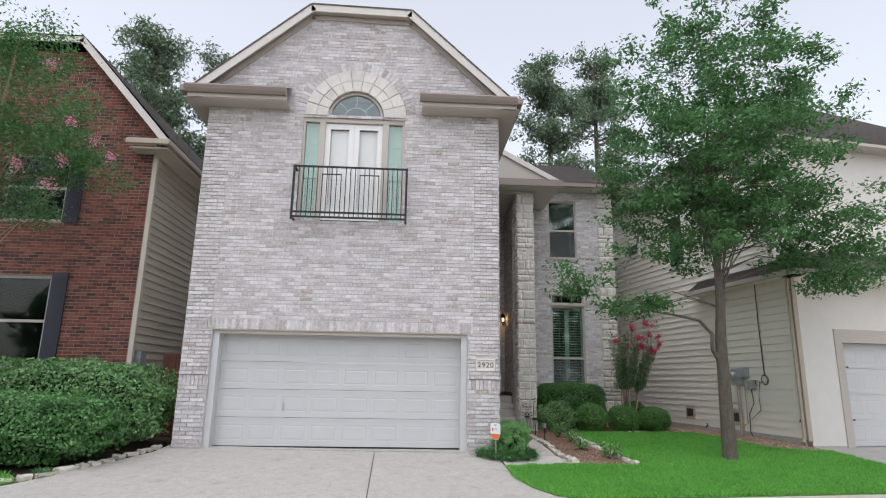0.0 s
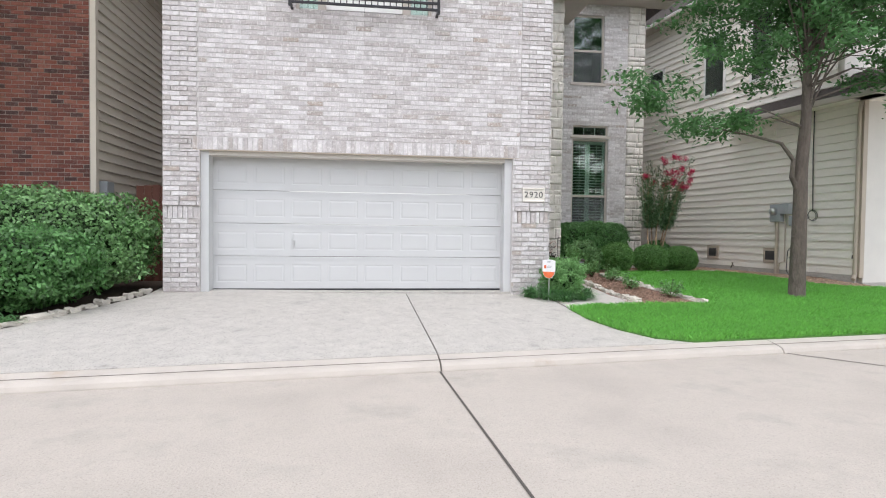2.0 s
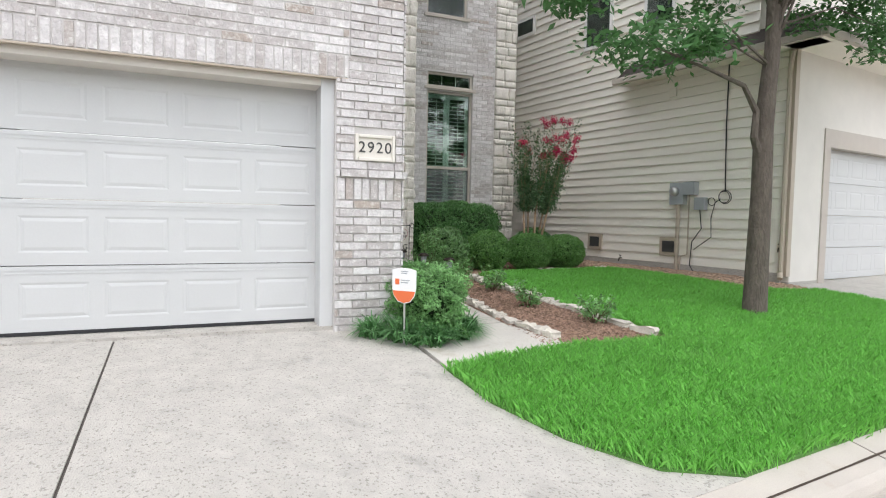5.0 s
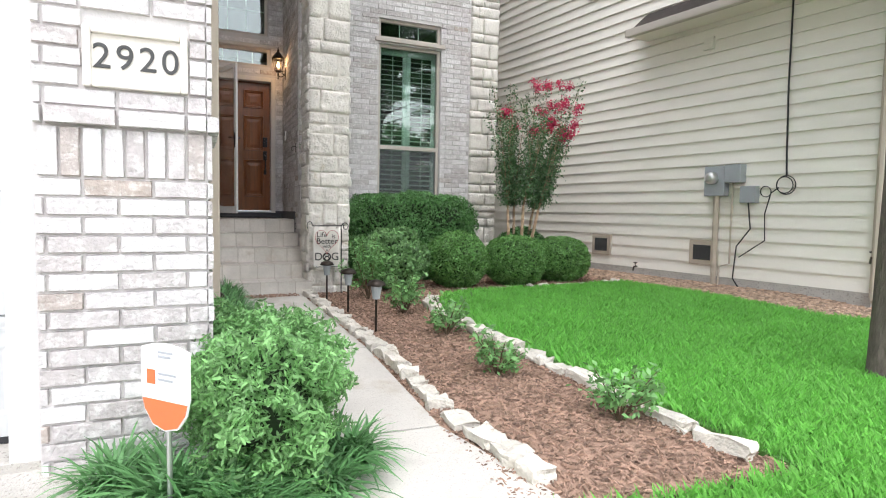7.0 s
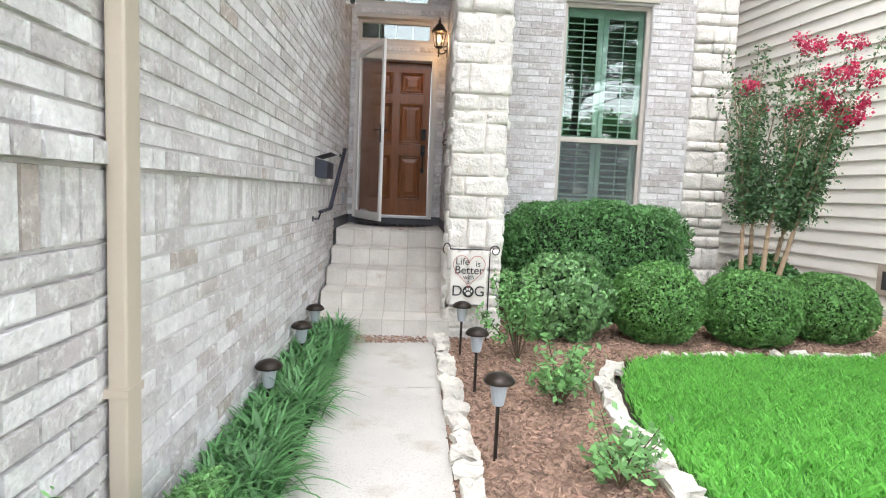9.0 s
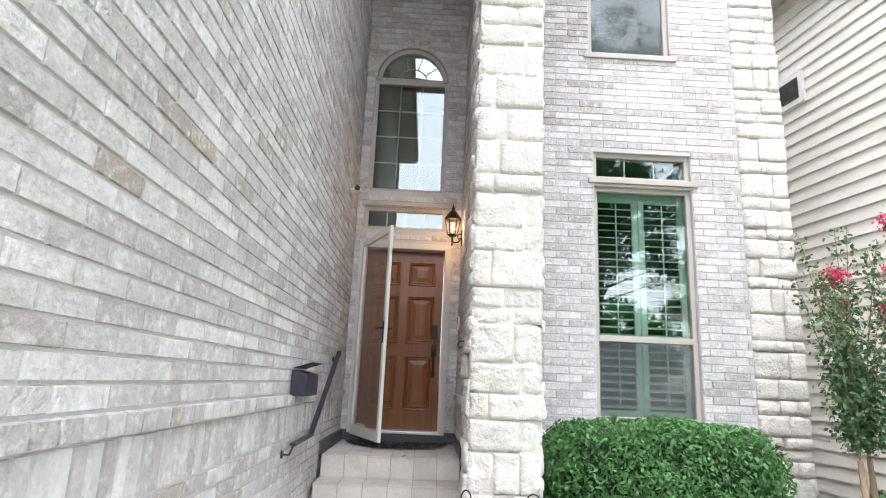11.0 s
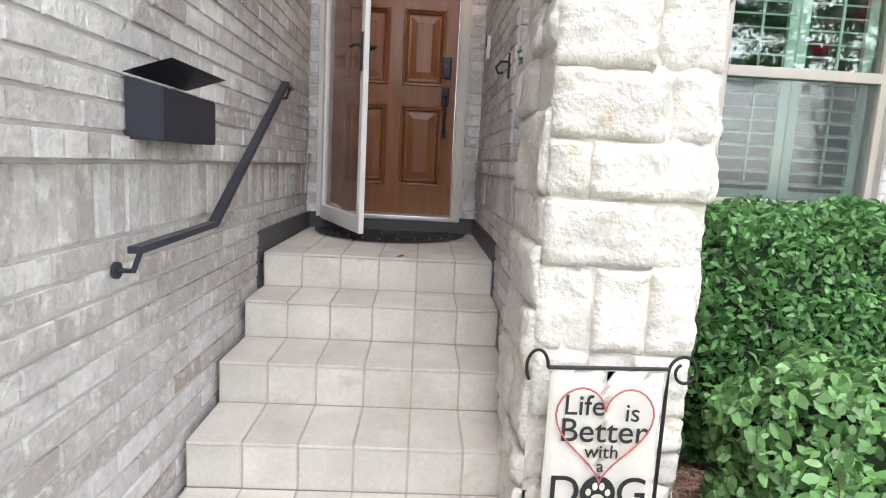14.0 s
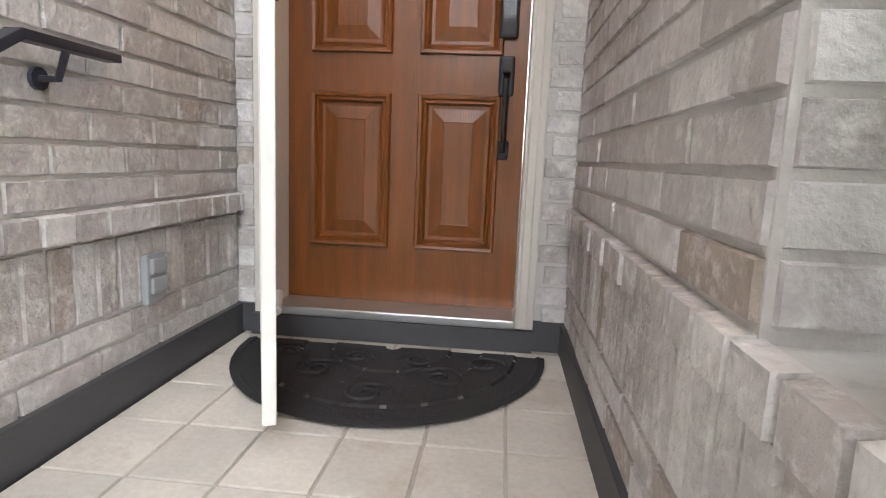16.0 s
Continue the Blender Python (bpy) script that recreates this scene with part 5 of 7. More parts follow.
tube(bm, [(NX - 0.03, 12.95, 1.85), (NX - 0.03, 13.05, 1.78), (NX - 0.03, 13.12, 1.5), (NX - 0.03, 13.1, 1.15), (NX - 0.03, 13.45, 0.9)], 0.008, 6)
part("cable", bm, M_IRON, um)
bm = bmesh.new()
for rr, dy in ((0.12, 0.0), (0.105, 0.02), (0.07, 0.26)):
    tube(bm, [(NX - 0.03 - 0.01 * math.sin(a), 12.86 + dy + rr * math.cos(a), (1.88 if rr > 0.1 else 1.80) + rr * math.sin(a)) for a in (2 * math.pi * q / 20 for q in range(21))], 0.007, 6, cap=False)
tube(bm, [(NX - 0.02, 12.90, 4.24), (NX - 0.025, 12.90, 3.2), (NX - 0.02, 12.88, 2.3), (NX - 0.03, 12.86, 1.99)], 0.012, 6)
part("coiled_cable", bm, M_IRON, um, "black cable hanging in a coil")

# ---- neighbour on the left ----
LX, LY = -5.50, 12.75
red = thing("house", "red brick neighbour house with dark shutters and beige siding", "house")
LEFTW = Plane((LX, LY, 0), (-1, 0, 0), (0, -1, 0))
LWIN = [(1.85, 3.25, 1.85, 3.85), (1.85, 3.25, 5.1, 6.7)]


def red_gable(z):
    if z < 7.35:
        return 0.0, 7.6
    return max(0.0, (z - 7.35) / 1.12), 7.6


slab("wall", LEFTW, 0, 7.6, 0.3, 6.9, 0.24, LWIN, M_MORTAR_RED, red)
bm = bmesh.new()
prism(bm, [(LX, 6.9), (LX, 7.35), (LX - 1.79, 9.35), (LX - 7.6, 9.35), (LX - 7.6, 6.9)], LY, LY + 0.24)
part("gable", bm, M_MORTAR_RED, red)
rr = lay(0.02, 7.6, 0.42, 9.35, LWIN, random.Random(5), limit=red_gable, course=0.075, length=0.21)
bricks("brickwork", LEFTW, rr, M_RED, red)
boxed("corner_board", (LX - 0.005, LX + 0.09, LY - 0.012, LY + 0.09, 0.4, 6.8), M_SIDING_L, red)
z = 0.5
while z < 6.75:
    bm = bmesh.new()
    v = [bm.verts.new(p) for p in ((LX + 0.045, LY + 0.09, z), (LX + 0.045, 24, z), (LX + 0.012, 24, z + 0.19), (LX + 0.012, LY + 0.09, z + 0.19), (LX + 0.0, LY + 0.09, z), (LX + 0.0, 24, z))]
    bm.faces.new(v[:4][::-1])
    bm.faces.new((v[0], v[1], v[5], v[4]))
    part("siding_board", bm, M_SIDING_L, red)
    z += 0.178
boxed("side_wall_core", (LX - 0.24, LX + 0.008, LY + 0.25, 24, 0.3, 6.8), M_SIDING_L, red)
boxed("eave", (LX - 0.4, LX + 0.45, LY - 0.40, 24, 6.78, 6.82), M_SIDING_L, red)
boxed("gutter", (LX + 0.40, LX + 0.52, LY - 0.42, 24, 6.86, 6.99), M_SPOUT, red, bevel=0.02)
boxed("gutter", (LX - 0.45, LX + 0.52, LY - 0.52, LY - 0.40, 6.86, 6.99), M_SPOUT, red, bevel=0.02)
board("fascia", (LX + 0.45, LY - 0.30, 7.0), (LX - 1.85, LY - 0.30, 9.58), 0.15, 0.04, M_FASCIA, red)
board("fascia", (LX - 1.85, LY - 0.30, 9.58), (LX - 8.0, LY - 0.30, 9.58), 0.15, 0.04, M_FASCIA, red)
bm = bmesh.new()
for pts in ([(LX + 0.5, LY - 0.34, 7.02), (LX + 0.5, 24, 7.02), (LX - 1.85, 24, 9.6), (LX - 1.85, LY - 0.34, 9.6)], [(LX - 1.85, LY - 0.34, 9.6), (LX - 1.85, 24, 9.6), (LX - 8, 24, 9.6), (LX - 8, LY - 0.34, 9.6)]):
    bm.faces.new([bm.verts.new(p) for p in pts])
bmesh.ops.solidify(bm, geom=bm.faces[:], thickness=0.04)
part("shingles", bm, M_ROOF, red)
for u0, u1, z0, z1 in LWIN:
    xa, xb = LX - u1, LX - u0
    fr = boxed("window", (xa, xb, LY + 0.05, LY + 0.07, z0, z0 + 0.06), M_TRIM, red, "dim sash window")
    for dims in ((xa, xa + 0.06, LY + 0.05, LY + 0.12, z0 + 0.06, z1), (xb - 0.06, xb, LY + 0.05, LY + 0.12, z0 + 0.06, z1), (xa + 0.06, xb - 0.06, LY + 0.05, LY + 0.12, (z0 + z1) / 2 - 0.03, (z0 + z1) / 2 + 0.03), (xa + 0.06, xb - 0.06, LY + 0.05, LY + 0.12, z1 - 0.06, z1)):
        boxed("window_frame", dims, M_TRIM, fr)
    boxed("pane", (xa + 0.06, xb - 0.06, LY + 0.08, LY + 0.086, z0 + 0.06, z1 - 0.06), M_GLASS_DIM, fr)
    dark_room(fr, xa, xb, LY + 0.245, z0, z1, 0.5)
    sh = boxed("shutter", (xb + 0.02, xb + 0.36, LY - 0.055, LY - 0.02, z0 - 0.02, z1 + 0.06), M_BLUEBLACK, red, "dark louvred shutter", bevel=0.006)
    zz = z0 + 0.08
    while zz < z1 - 0.02:
        boxed("louvre", (xb + 0.06, xb + 0.32, LY - 0.068, LY - 0.054, zz, zz + 0.03), M_BLUEBLACK, sh)
        zz += 0.06
lm = thing("electric_meter", "grey electric meter box on beige siding", "electric meter")
boxed("meter_box", (LX + 0.03, LX + 0.17, 12.98, 13.28, 1.65, 2.25), M_PLASTIC, lm, bevel=0.012)
bm = bmesh.new()
tube(bm, [(LX + 0.10, 13.12, 1.66), (LX + 0.10, 13.12, 0.4)], 0.03, 8)
part("conduit", bm, M_PLASTIC, lm)
fence = thing("fence_gate", "red-brown stained wooden fence between the houses", "fence")
for k in range(8):
    x = -4.92 + k * 0.142
    part("picket", box(bmesh.new(), x, x + 0.136, 13.2, 13.22, 0.42, 2.2 + 0.01 * (k % 3), 0.004), M_FENCE, fence)
for zz in (0.7, 1.7):
    boxed("fence_rail", (-4.95, LEFT_X, 13.221, 13.26, zz, zz + 0.09), M_FENCE, fence)

# ---- planting ----
def leaf_quads(points, normals, size, rngn, aspect=1.8, tilt=0.8):
    """Many small pointed leaves, each a folded pair of triangles, as arrays."""
    n = len(points)
    d = rngn.normal(size=(n, 3)) * tilt + normals
    d /= np.linalg.norm(d, axis=1, keepdims=True) + 1e-9
    a = np.cross(d, rngn.normal(size=(n, 3)))
    a /= np.linalg.norm(a, axis=1, keepdims=True) + 1e-9
    b = np.cross(d, a)
    s = (size * rngn.uniform(0.6, 1.35, n))[:, None]
    v = np.empty((n, 4, 3))
    v[:, 0] = points - a * s * aspect * 0.5
    v[:, 1] = points + b * s * 0.5 + d * s * 0.15
    v[:, 2] = points + a * s * aspect * 0.5
    v[:, 3] = points - b * s * 0.5 + d * s * 0.15
    f = np.arange(n * 4).reshape(n, 4)
    return v.reshape(-1, 3), f


def leaf_ovals(points, normals, size, rngn, aspect=1.8, tilt=0.8):
    """Like leaf_quads, with six-sided oval blades that droop at the tip."""
    n = len(points)
    d = rngn.normal(size=(n, 3)) * tilt + normals
    d /= np.linalg.norm(d, axis=1, keepdims=True) + 1e-9
    a = np.cross(d, rngn.normal(size=(n, 3)))
    a /= np.linalg.norm(a, axis=1, keepdims=True) + 1e-9
    b = np.cross(d, a)
    s = (size * rngn.uniform(0.65, 1.3, n))[:, None]
    v = np.empty((n, 6, 3))
    for i, (u, w, q) in enumerate(((-0.5, 0, 0), (-0.2, 0.46, 0.1), (0.2, 0.42, 0.08), (0.52, 0, -0.12), (0.2, -0.42, 0.08), (-0.2, -0.46, 0.1))):
        v[:, i] = points + a * s * aspect * u + b * s * w + d * s * q
    return v.reshape(-1, 3), np.arange(n * 6).reshape(n, 6)


def quads_object(name, v, f, material, parent=None, label=""):
    me = bpy.data.meshes.new(name)
    k = f.shape[1]
    me.vertices.add(len(v))
    me.vertices.foreach_set("co", v.astype(np.float32).ravel())
    me.loops.add(f.size)
    me.loops.foreach_set("vertex_index", f.astype(np.int32).ravel())
    me.polygons.add(len(f))
    me.polygons.foreach_set("loop_start", np.arange(0, f.size, k, dtype=np.int32))
    me.materials.append(material)
    me.update(calc_edges=True)
    ob = new(name, me)
    ob.parent = parent
    if label:
        ob["label"] = label
    return ob


def shell_points(n, radii, rngn, lump=0.12, freq=2.5, power=2.0, depth=0.22, seed=0.0, floor=-1.0):
    """Points in the outer part of a lumpy superellipsoid, and their outward directions."""
    d = rngn.normal(size=(n * 2, 3))
    d /= np.linalg.norm(d, axis=1, keepdims=True)
    r = 1.0 / (np.abs(d) ** power).sum(axis=1) ** (1.0 / power)
    d2 = d * r[:, None]
    keep = d2[:, 2] > floor
    d2, d = d2[keep][:n], d[keep][:n]
    lumps = np.array([noise.noise((x * freq + seed, y * freq, z * freq)) + 0.5 * noise.noise((x * freq * 2.7, y * freq * 2.7 + seed, z * freq * 2.7)) for x, y, z in d2])
    s = (1 + lump * lumps) * (1 - depth * rngn.random(len(d2)) ** 1.6)
    return d2 * s[:, None] * np.array(radii), d


def shrub(name, label, category, at, radii, leaves, leaf, material, power=2.2, lump=0.10, seed=1, group="", stems=False, depth=0.2, tilt=0.8, aspect=1.8, oval=False):
    """A clipped or loose shrub: few twigs in a near-black core that paints the inner shade, skin of single leaves."""
    rngn = np.random.default_rng(seed)
    e = thing(name, label, category, at, group=group)
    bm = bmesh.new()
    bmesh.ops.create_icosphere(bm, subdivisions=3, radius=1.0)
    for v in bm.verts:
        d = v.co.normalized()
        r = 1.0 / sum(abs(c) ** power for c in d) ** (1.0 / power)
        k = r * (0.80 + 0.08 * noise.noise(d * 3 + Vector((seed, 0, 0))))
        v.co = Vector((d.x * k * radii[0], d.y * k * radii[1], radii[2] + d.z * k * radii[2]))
    part("inner_shade_core", bm, M_BUSHCORE, e)
    p, d = shell_points(leaves, radii, rngn, lump=lump, power=power, seed=seed * 1.7, depth=depth)
    p[:, 2] += radii[2]
    p[:, 2] = np.maximum(p[:, 2], 0.02)
    v, f = (leaf_ovals if oval else leaf_quads)(p, d, leaf, rngn, aspect=aspect, tilt=tilt)
    quads_object("foliage", v, f, material, e)
    bm = bmesh.new()
    for k in range(4):
        a = k * 1.6 + seed
        tube(bm, [(0.04 * math.cos(a), 0.04 * math.sin(a), -0.03), (radii[0] * 0.3 * math.cos(a), radii[1] * 0.3 * math.sin(a), radii[2] * 0.8)], [0.015, 0.008], 6)
    part("stem", bm, M_TWIG, e)
    return e


def G(x, y):
    return (x, y, gz(x, y) - 0.01)


# shrubs before the window
shrub("hedge", "long clipped dark green hedge below the window", "hedge", G(5.25, 16.62), (1.00, 0.42, 0.63), 36000, 0.020, M_LEAF_HEDGE, power=4.5, lump=0.10, seed=3, aspect=2.3, oval=True, tilt=1.0)
shrub("round_shrub", "rounded shrub with pale broad leaves", "shrub", G(4.68, 15.62), (0.42, 0.40, 0.40), 9500, 0.028, M_LEAF_BROAD, seed=4, lump=0.2, oval=True, aspect=1.7)
for k, (x, y, r, h) in enumerate(((5.55, 15.60, 0.41, 0.375), (6.42, 15.56, 0.42, 0.355), (7.38, 15.85, 0.43, 0.34))):
    shrub("boxwood_ball", "clipped green boxwood ball in mulch", "shrub", G(x, y), (r, r * 0.95, h), 16000, 0.018, M_LEAF_BOX, seed=5 + k, lump=0.08, group="boxwood balls", power=2.3)
shrub("round_shrub", "small dark shrub at the foot of the crape myrtle", "shrub", G(7.0, 16.35), (0.42, 0.36, 0.40), 3500, 0.035, M_LEAF_HEDGE, seed=9)
# corner shrub by the garage
shrub("corner_shrub", "loose bright green shrub at the garage corner", "shrub", G(2.60, 11.2), (0.32, 0.58, 0.315), 42000, 0.0100, M_LEAF_BRIGHT, seed=11, lump=0.55, depth=0.5, aspect=3.4, oval=True, tilt=1.1)
shrub("corner_shrub", "low bright green shrub below the downspout", "shrub", G(2.55, 11.98), (0.18, 0.42, 0.17), 14000, 0.0100, M_LEAF_BRIGHT, seed=12, lump=0.5, depth=0.5, aspect=3.4, oval=True, tilt=1.1)
# loose small shrubs in the mulch
for k, (x, y, r, h, n) in enumerate(((4.12, 14.85, 0.34, 0.36, 1500), (4.2, 13.85, 0.24, 0.2, 600), (4.22, 12.85, 0.2, 0.17, 380), (4.15, 11.85, 0.22, 0.16, 380), (4.45, 11.0, 0.22, 0.17, 420))):
    e = thing("small_shrub", "thin young shrub with fine light green leaves", "shrub", G(x, y), group="young shrubs in mulch")
    rngn = np.random.default_rng(30 + k)
    bm = bmesh.new()
    tips = []
    for q in range(14):
        a, t = rngn.uniform(0, 6.28), rngn.uniform(0.3, 1.0)
        tip = Vector((r * t * math.cos(a), r * t * math.sin(a), h * rngn.uniform(0.9, 2.0)))
        tube(bm, [(0, 0, 0), tip * 0.5 + Vector((0, 0, 0.03)), tip], [0.006, 0.004, 0.002], 5)
        tips.append(tip)
    part("stem", bm, M_TWIG, e)
    idx = rngn.integers(0, len(tips), n)
    base = np.array([list(t) for t in tips])[idx] * rngn.uniform(0.45, 1.03, n)[:, None] + rngn.normal(size=(n, 3)) * 0.03
    base[:, 2] = np.maximum(base[:, 2], 0.02)
    v, f = leaf_quads(base, np.tile([0, 0, 1.0], (n, 1)), 0.026, rngn, aspect=2.0)
    quads_object("foliage", v, f, M_LEAF_BRIGHT, e)


# strap-leaved border along the wall
def liriope(at, seed, blades=210, size=0.35, group="border clumps"):
    """A fountain of narrow arching straps."""
    e = thing("border_clump", "dark green strap-leaved border grass clump", "border plant", at, group=group)
    r = np.random.default_rng(seed)
    verts, faces = [], []
    for _ in range(blades):
        a, length, lean = r.uniform(0, 6.283), size * r.uniform(0.7, 1.25), r.uniform(0.3, 1.0) ** 0.7 * 1.3
        ca, sa = math.cos(a), math.sin(a)
        px, py, w = r.normal() * 0.035, r.normal() * 0.045, r.uniform(0.0065, 0.010)
        k = len(verts)
        for s in (0.0, 0.3, 0.55, 0.8, 1.0):
            out = length * lean * 0.66 * s ** 1.35
            up = length * (0.98 * s - 0.66 * lean * s ** 1.9)
            ww = w * (1 - 0.85 * s ** 3)
            verts.append((px + ca * out - sa * ww, py + sa * out + ca * ww, max(up, 0.0)))
            verts.append((px + ca * out + sa * ww, py + sa * out - ca * ww, max(up, 0.0)))
        for q in range(4):
            faces.append((k + 2 * q, k + 2 * q + 1, k + 2 * q + 3, k + 2 * q + 2))
    quads_object("foliage", np.array(verts), np.array(faces), M_LEAF_LIRIOPE, e)
    return e


clumps = [liriope((0, 0, 0), 50 + k) for k in range(3)]
spots = [(2.49 + 0.12 * (k % 2) + 0.03 * math.sin(k * 2.1), 12.55 + k * 0.145) for k in range(20)] + [(2.69 - 0.02 * k + 0.03 * math.sin(k * 1.7), 11.45 + k * 0.16) for k in range(7)] + [(2.24, 10.82), (2.05, 11.0), (2.5, 10.62), (2.78, 10.75), (2.92, 10.95), (2.40, 10.72)]
for k, (x, y) in enumerate(spots):
    m = pose(*G(x, y), 0, 0, k * 67) @ Matrix.Scale(0.9 + 0.2 * ((k * 7) % 5) / 5, 4)
    if k < 3:
        clumps[k].matrix_basis = m
    else:
        c = copy_thing(clumps[k % 3], m)
        c.matrix_basis = m

# ---- lawns ----
def inside(px, py, poly):
    r = np.zeros(len(px), bool)
    n = len(poly)
    for i in range(n):
        (x0, y0), (x1, y1) = poly[i], poly[(i + 1) % n]
        hit = ((y0 > py) != (y1 > py)) & (px < (x1 - x0) * (py - y0) / (y1 - y0 + 1e-12) + x0)
        r ^= hit
    return r


def lawn(poly, density, seed, label, near=(3.0, 8.5)):
    """Turf: a green sheet and upright blades, denser nearer the walk."""
    ground_sheet("lawn_soil", poly, lambda x, y: gz(x, y) + 0.012, M_LAWNBASE, "short turf thatch under the grass", "lawn", cell=0.5, skirt=0.05)
    r = np.random.default_rng(seed)
    xs, ys = [p[0] for p in poly], [p[1] for p in poly]
    n = int((max(xs) - min(xs)) * (max(ys) - min(ys)) * density)
    px, py = r.uniform(min(xs), max(xs), n), r.uniform(min(ys), max(ys), n)
    ok = inside(px, py, poly)
    px, py = px[ok], py[ok]
    n = len(px)
    px, py = px + r.normal(size=n) * 0.022, py + r.normal(size=n) * 0.022
    pz = 0.162 + np.clip(py - (7.44 + KERB_SLOPE * px) - 0.2, 0, None).clip(0, 0.30 / 0.065) * 0.065
    a, h, lean = r.uniform(0, 6.283, n), r.uniform(0.04, 0.10, n), r.uniform(0.1, 0.8, n)
    tuft = np.array([noise.noise((x * 3.1, y * 3.1, seed)) for x, y in zip(px, py)])
    h *= 1 + 0.35 * tuft
    w = r.uniform(0.0020, 0.0042, n)
    ca, sa = np.cos(a), np.sin(a)
    v = np.empty((n, 4, 3))
    for i, (s, ws) in enumerate(((0, 1), (0, -1), (0.6, -0.8), (1.0, 0.1))):
        out = h * lean * s * s
        v[:, i, 0] = px + ca * out - sa * w * ws
        v[:, i, 1] = py + sa * out + ca * w * ws
        v[:, i, 2] = pz + h * s * (1 - 0.25 * lean * s)
    tagged(quads_object("grass", v.reshape(-1, 3), np.arange(n * 4).reshape(n, 4), M_GRASS), label, "grass", kind="stuff")


M_LAWNBASE = mat("lawn_thatch", (0.09, 0.22, 0.045), 0.9, var=0.3, scale=4, fine=90, bump=0.8)
LAWN = [(3.15, kerb_y(3.15) + 0.21), (2.765, 8.25), (2.505, 8.69), (2.345, 9.3), (2.325, 9.985), (3.70, 10.285), (4.92, 10.24), (4.80, 11.2), (4.68, 12.0), (4.60, 12.7), (4.60, 13.5), (4.78, 14.3), (5.08, 14.82), (6.0, 14.98), (7.6, 15.08), (8.0, 15.15), (8.3, 12.7), (8.8, 12.15), (9.6, 12.05), (9.75, kerb_y(9.75) + 0.21)]
lawn(LAWN, 7200, 70, "lush bright green lawn grass")
lawn([(-9, kerb_y(-9) + 0.21), (-5.65, kerb_y(-5.65) + 0.21), (-4.85, 8.55), (-5.2, 8.9), (-9, 8.6)], 1800, 71, "strip of green lawn by the hedge")
tagged(ground_sheet("driveway", [(9.78, kerb_y(9.78) + 0.21), (18, kerb_y(18) + 0.21), (18, 14.2), (9.4, 12.7)], lambda x, y: gz(x, y) + 0.01, M_CONC, "neighbour's pale concrete driveway", "driveway", cell=1.0), kind="structure")

# bark chips, pebbles, edging stones
def chips(name, poly, n, size, material, label, seed, flat=0.3, z_off=0.0):
    r = np.random.default_rng(seed)
    xs, ys = [p[0] for p in poly], [p[1] for p in poly]
    px, py = r.uniform(min(xs), max(xs), n), r.uniform(min(ys), max(ys), n)
    ok = inside(px, py, poly)
    px, py = px[ok], py[ok]
    verts, faces = [], []
    for x, y in zip(px, py):
        a, L, W, H = r.uniform(0, 6.283), size[0] * r.uniform(0.5, 1.4), size[1] * r.uniform(0.6, 1.3), size[2] * r.uniform(0.6, 1.3)
        ca, sa, t = math.cos(a), math.sin(a), r.normal() * flat
        z0 = gz(x, y) + z_off
        k = len(verts)
        for u, w, h in ((-1, -0.7, 0), (1, -0.6, 0), (0.9, 0.7, 0), (-0.8, 0.8, 0), (-0.6, -0.4, 1), (0.65, -0.45, 1), (0.6, 0.4, 1), (-0.55, 0.5, 1)):
            verts.append((x + ca * u * L / 2 - sa * w * W / 2, y + sa * u * L / 2 + ca * w * W / 2, z0 + h * H + u * t * L / 2 + 0.004))
        faces += [(k, k + 1, k + 5, k + 4), (k + 1, k + 2, k + 6, k + 5), (k + 2, k + 3, k + 7, k + 6), (k + 3, k, k + 4, k + 7), (k + 4, k + 5, k + 6, k + 7)]
    tagged(mesh_object(name, verts, faces, material), label, name.replace("_", " "), kind="stuff")


chips("bark_chips", BED, 62000, (0.045, 0.011, 0.008), M_MULCH, "loose brown shredded bark chips", 80)
PEB = [(8.02, 15.2), (8.32, 12.75), (8.8, 12.2), (9.62, 12.3), (8.95, 17.2), (8.3, 17.2)]
ground_sheet("pebble_bed", PEB, lambda x, y: gz(x, y) + 0.002, M_SOIL, "dark soil under the pebbles", "soil", cell=0.5)
chips("pebbles", PEB, 11000, (0.075, 0.055, 0.03), M_PEBBLE, "tan and brown river pebbles along the siding", 81, flat=0.1, z_off=0.006)


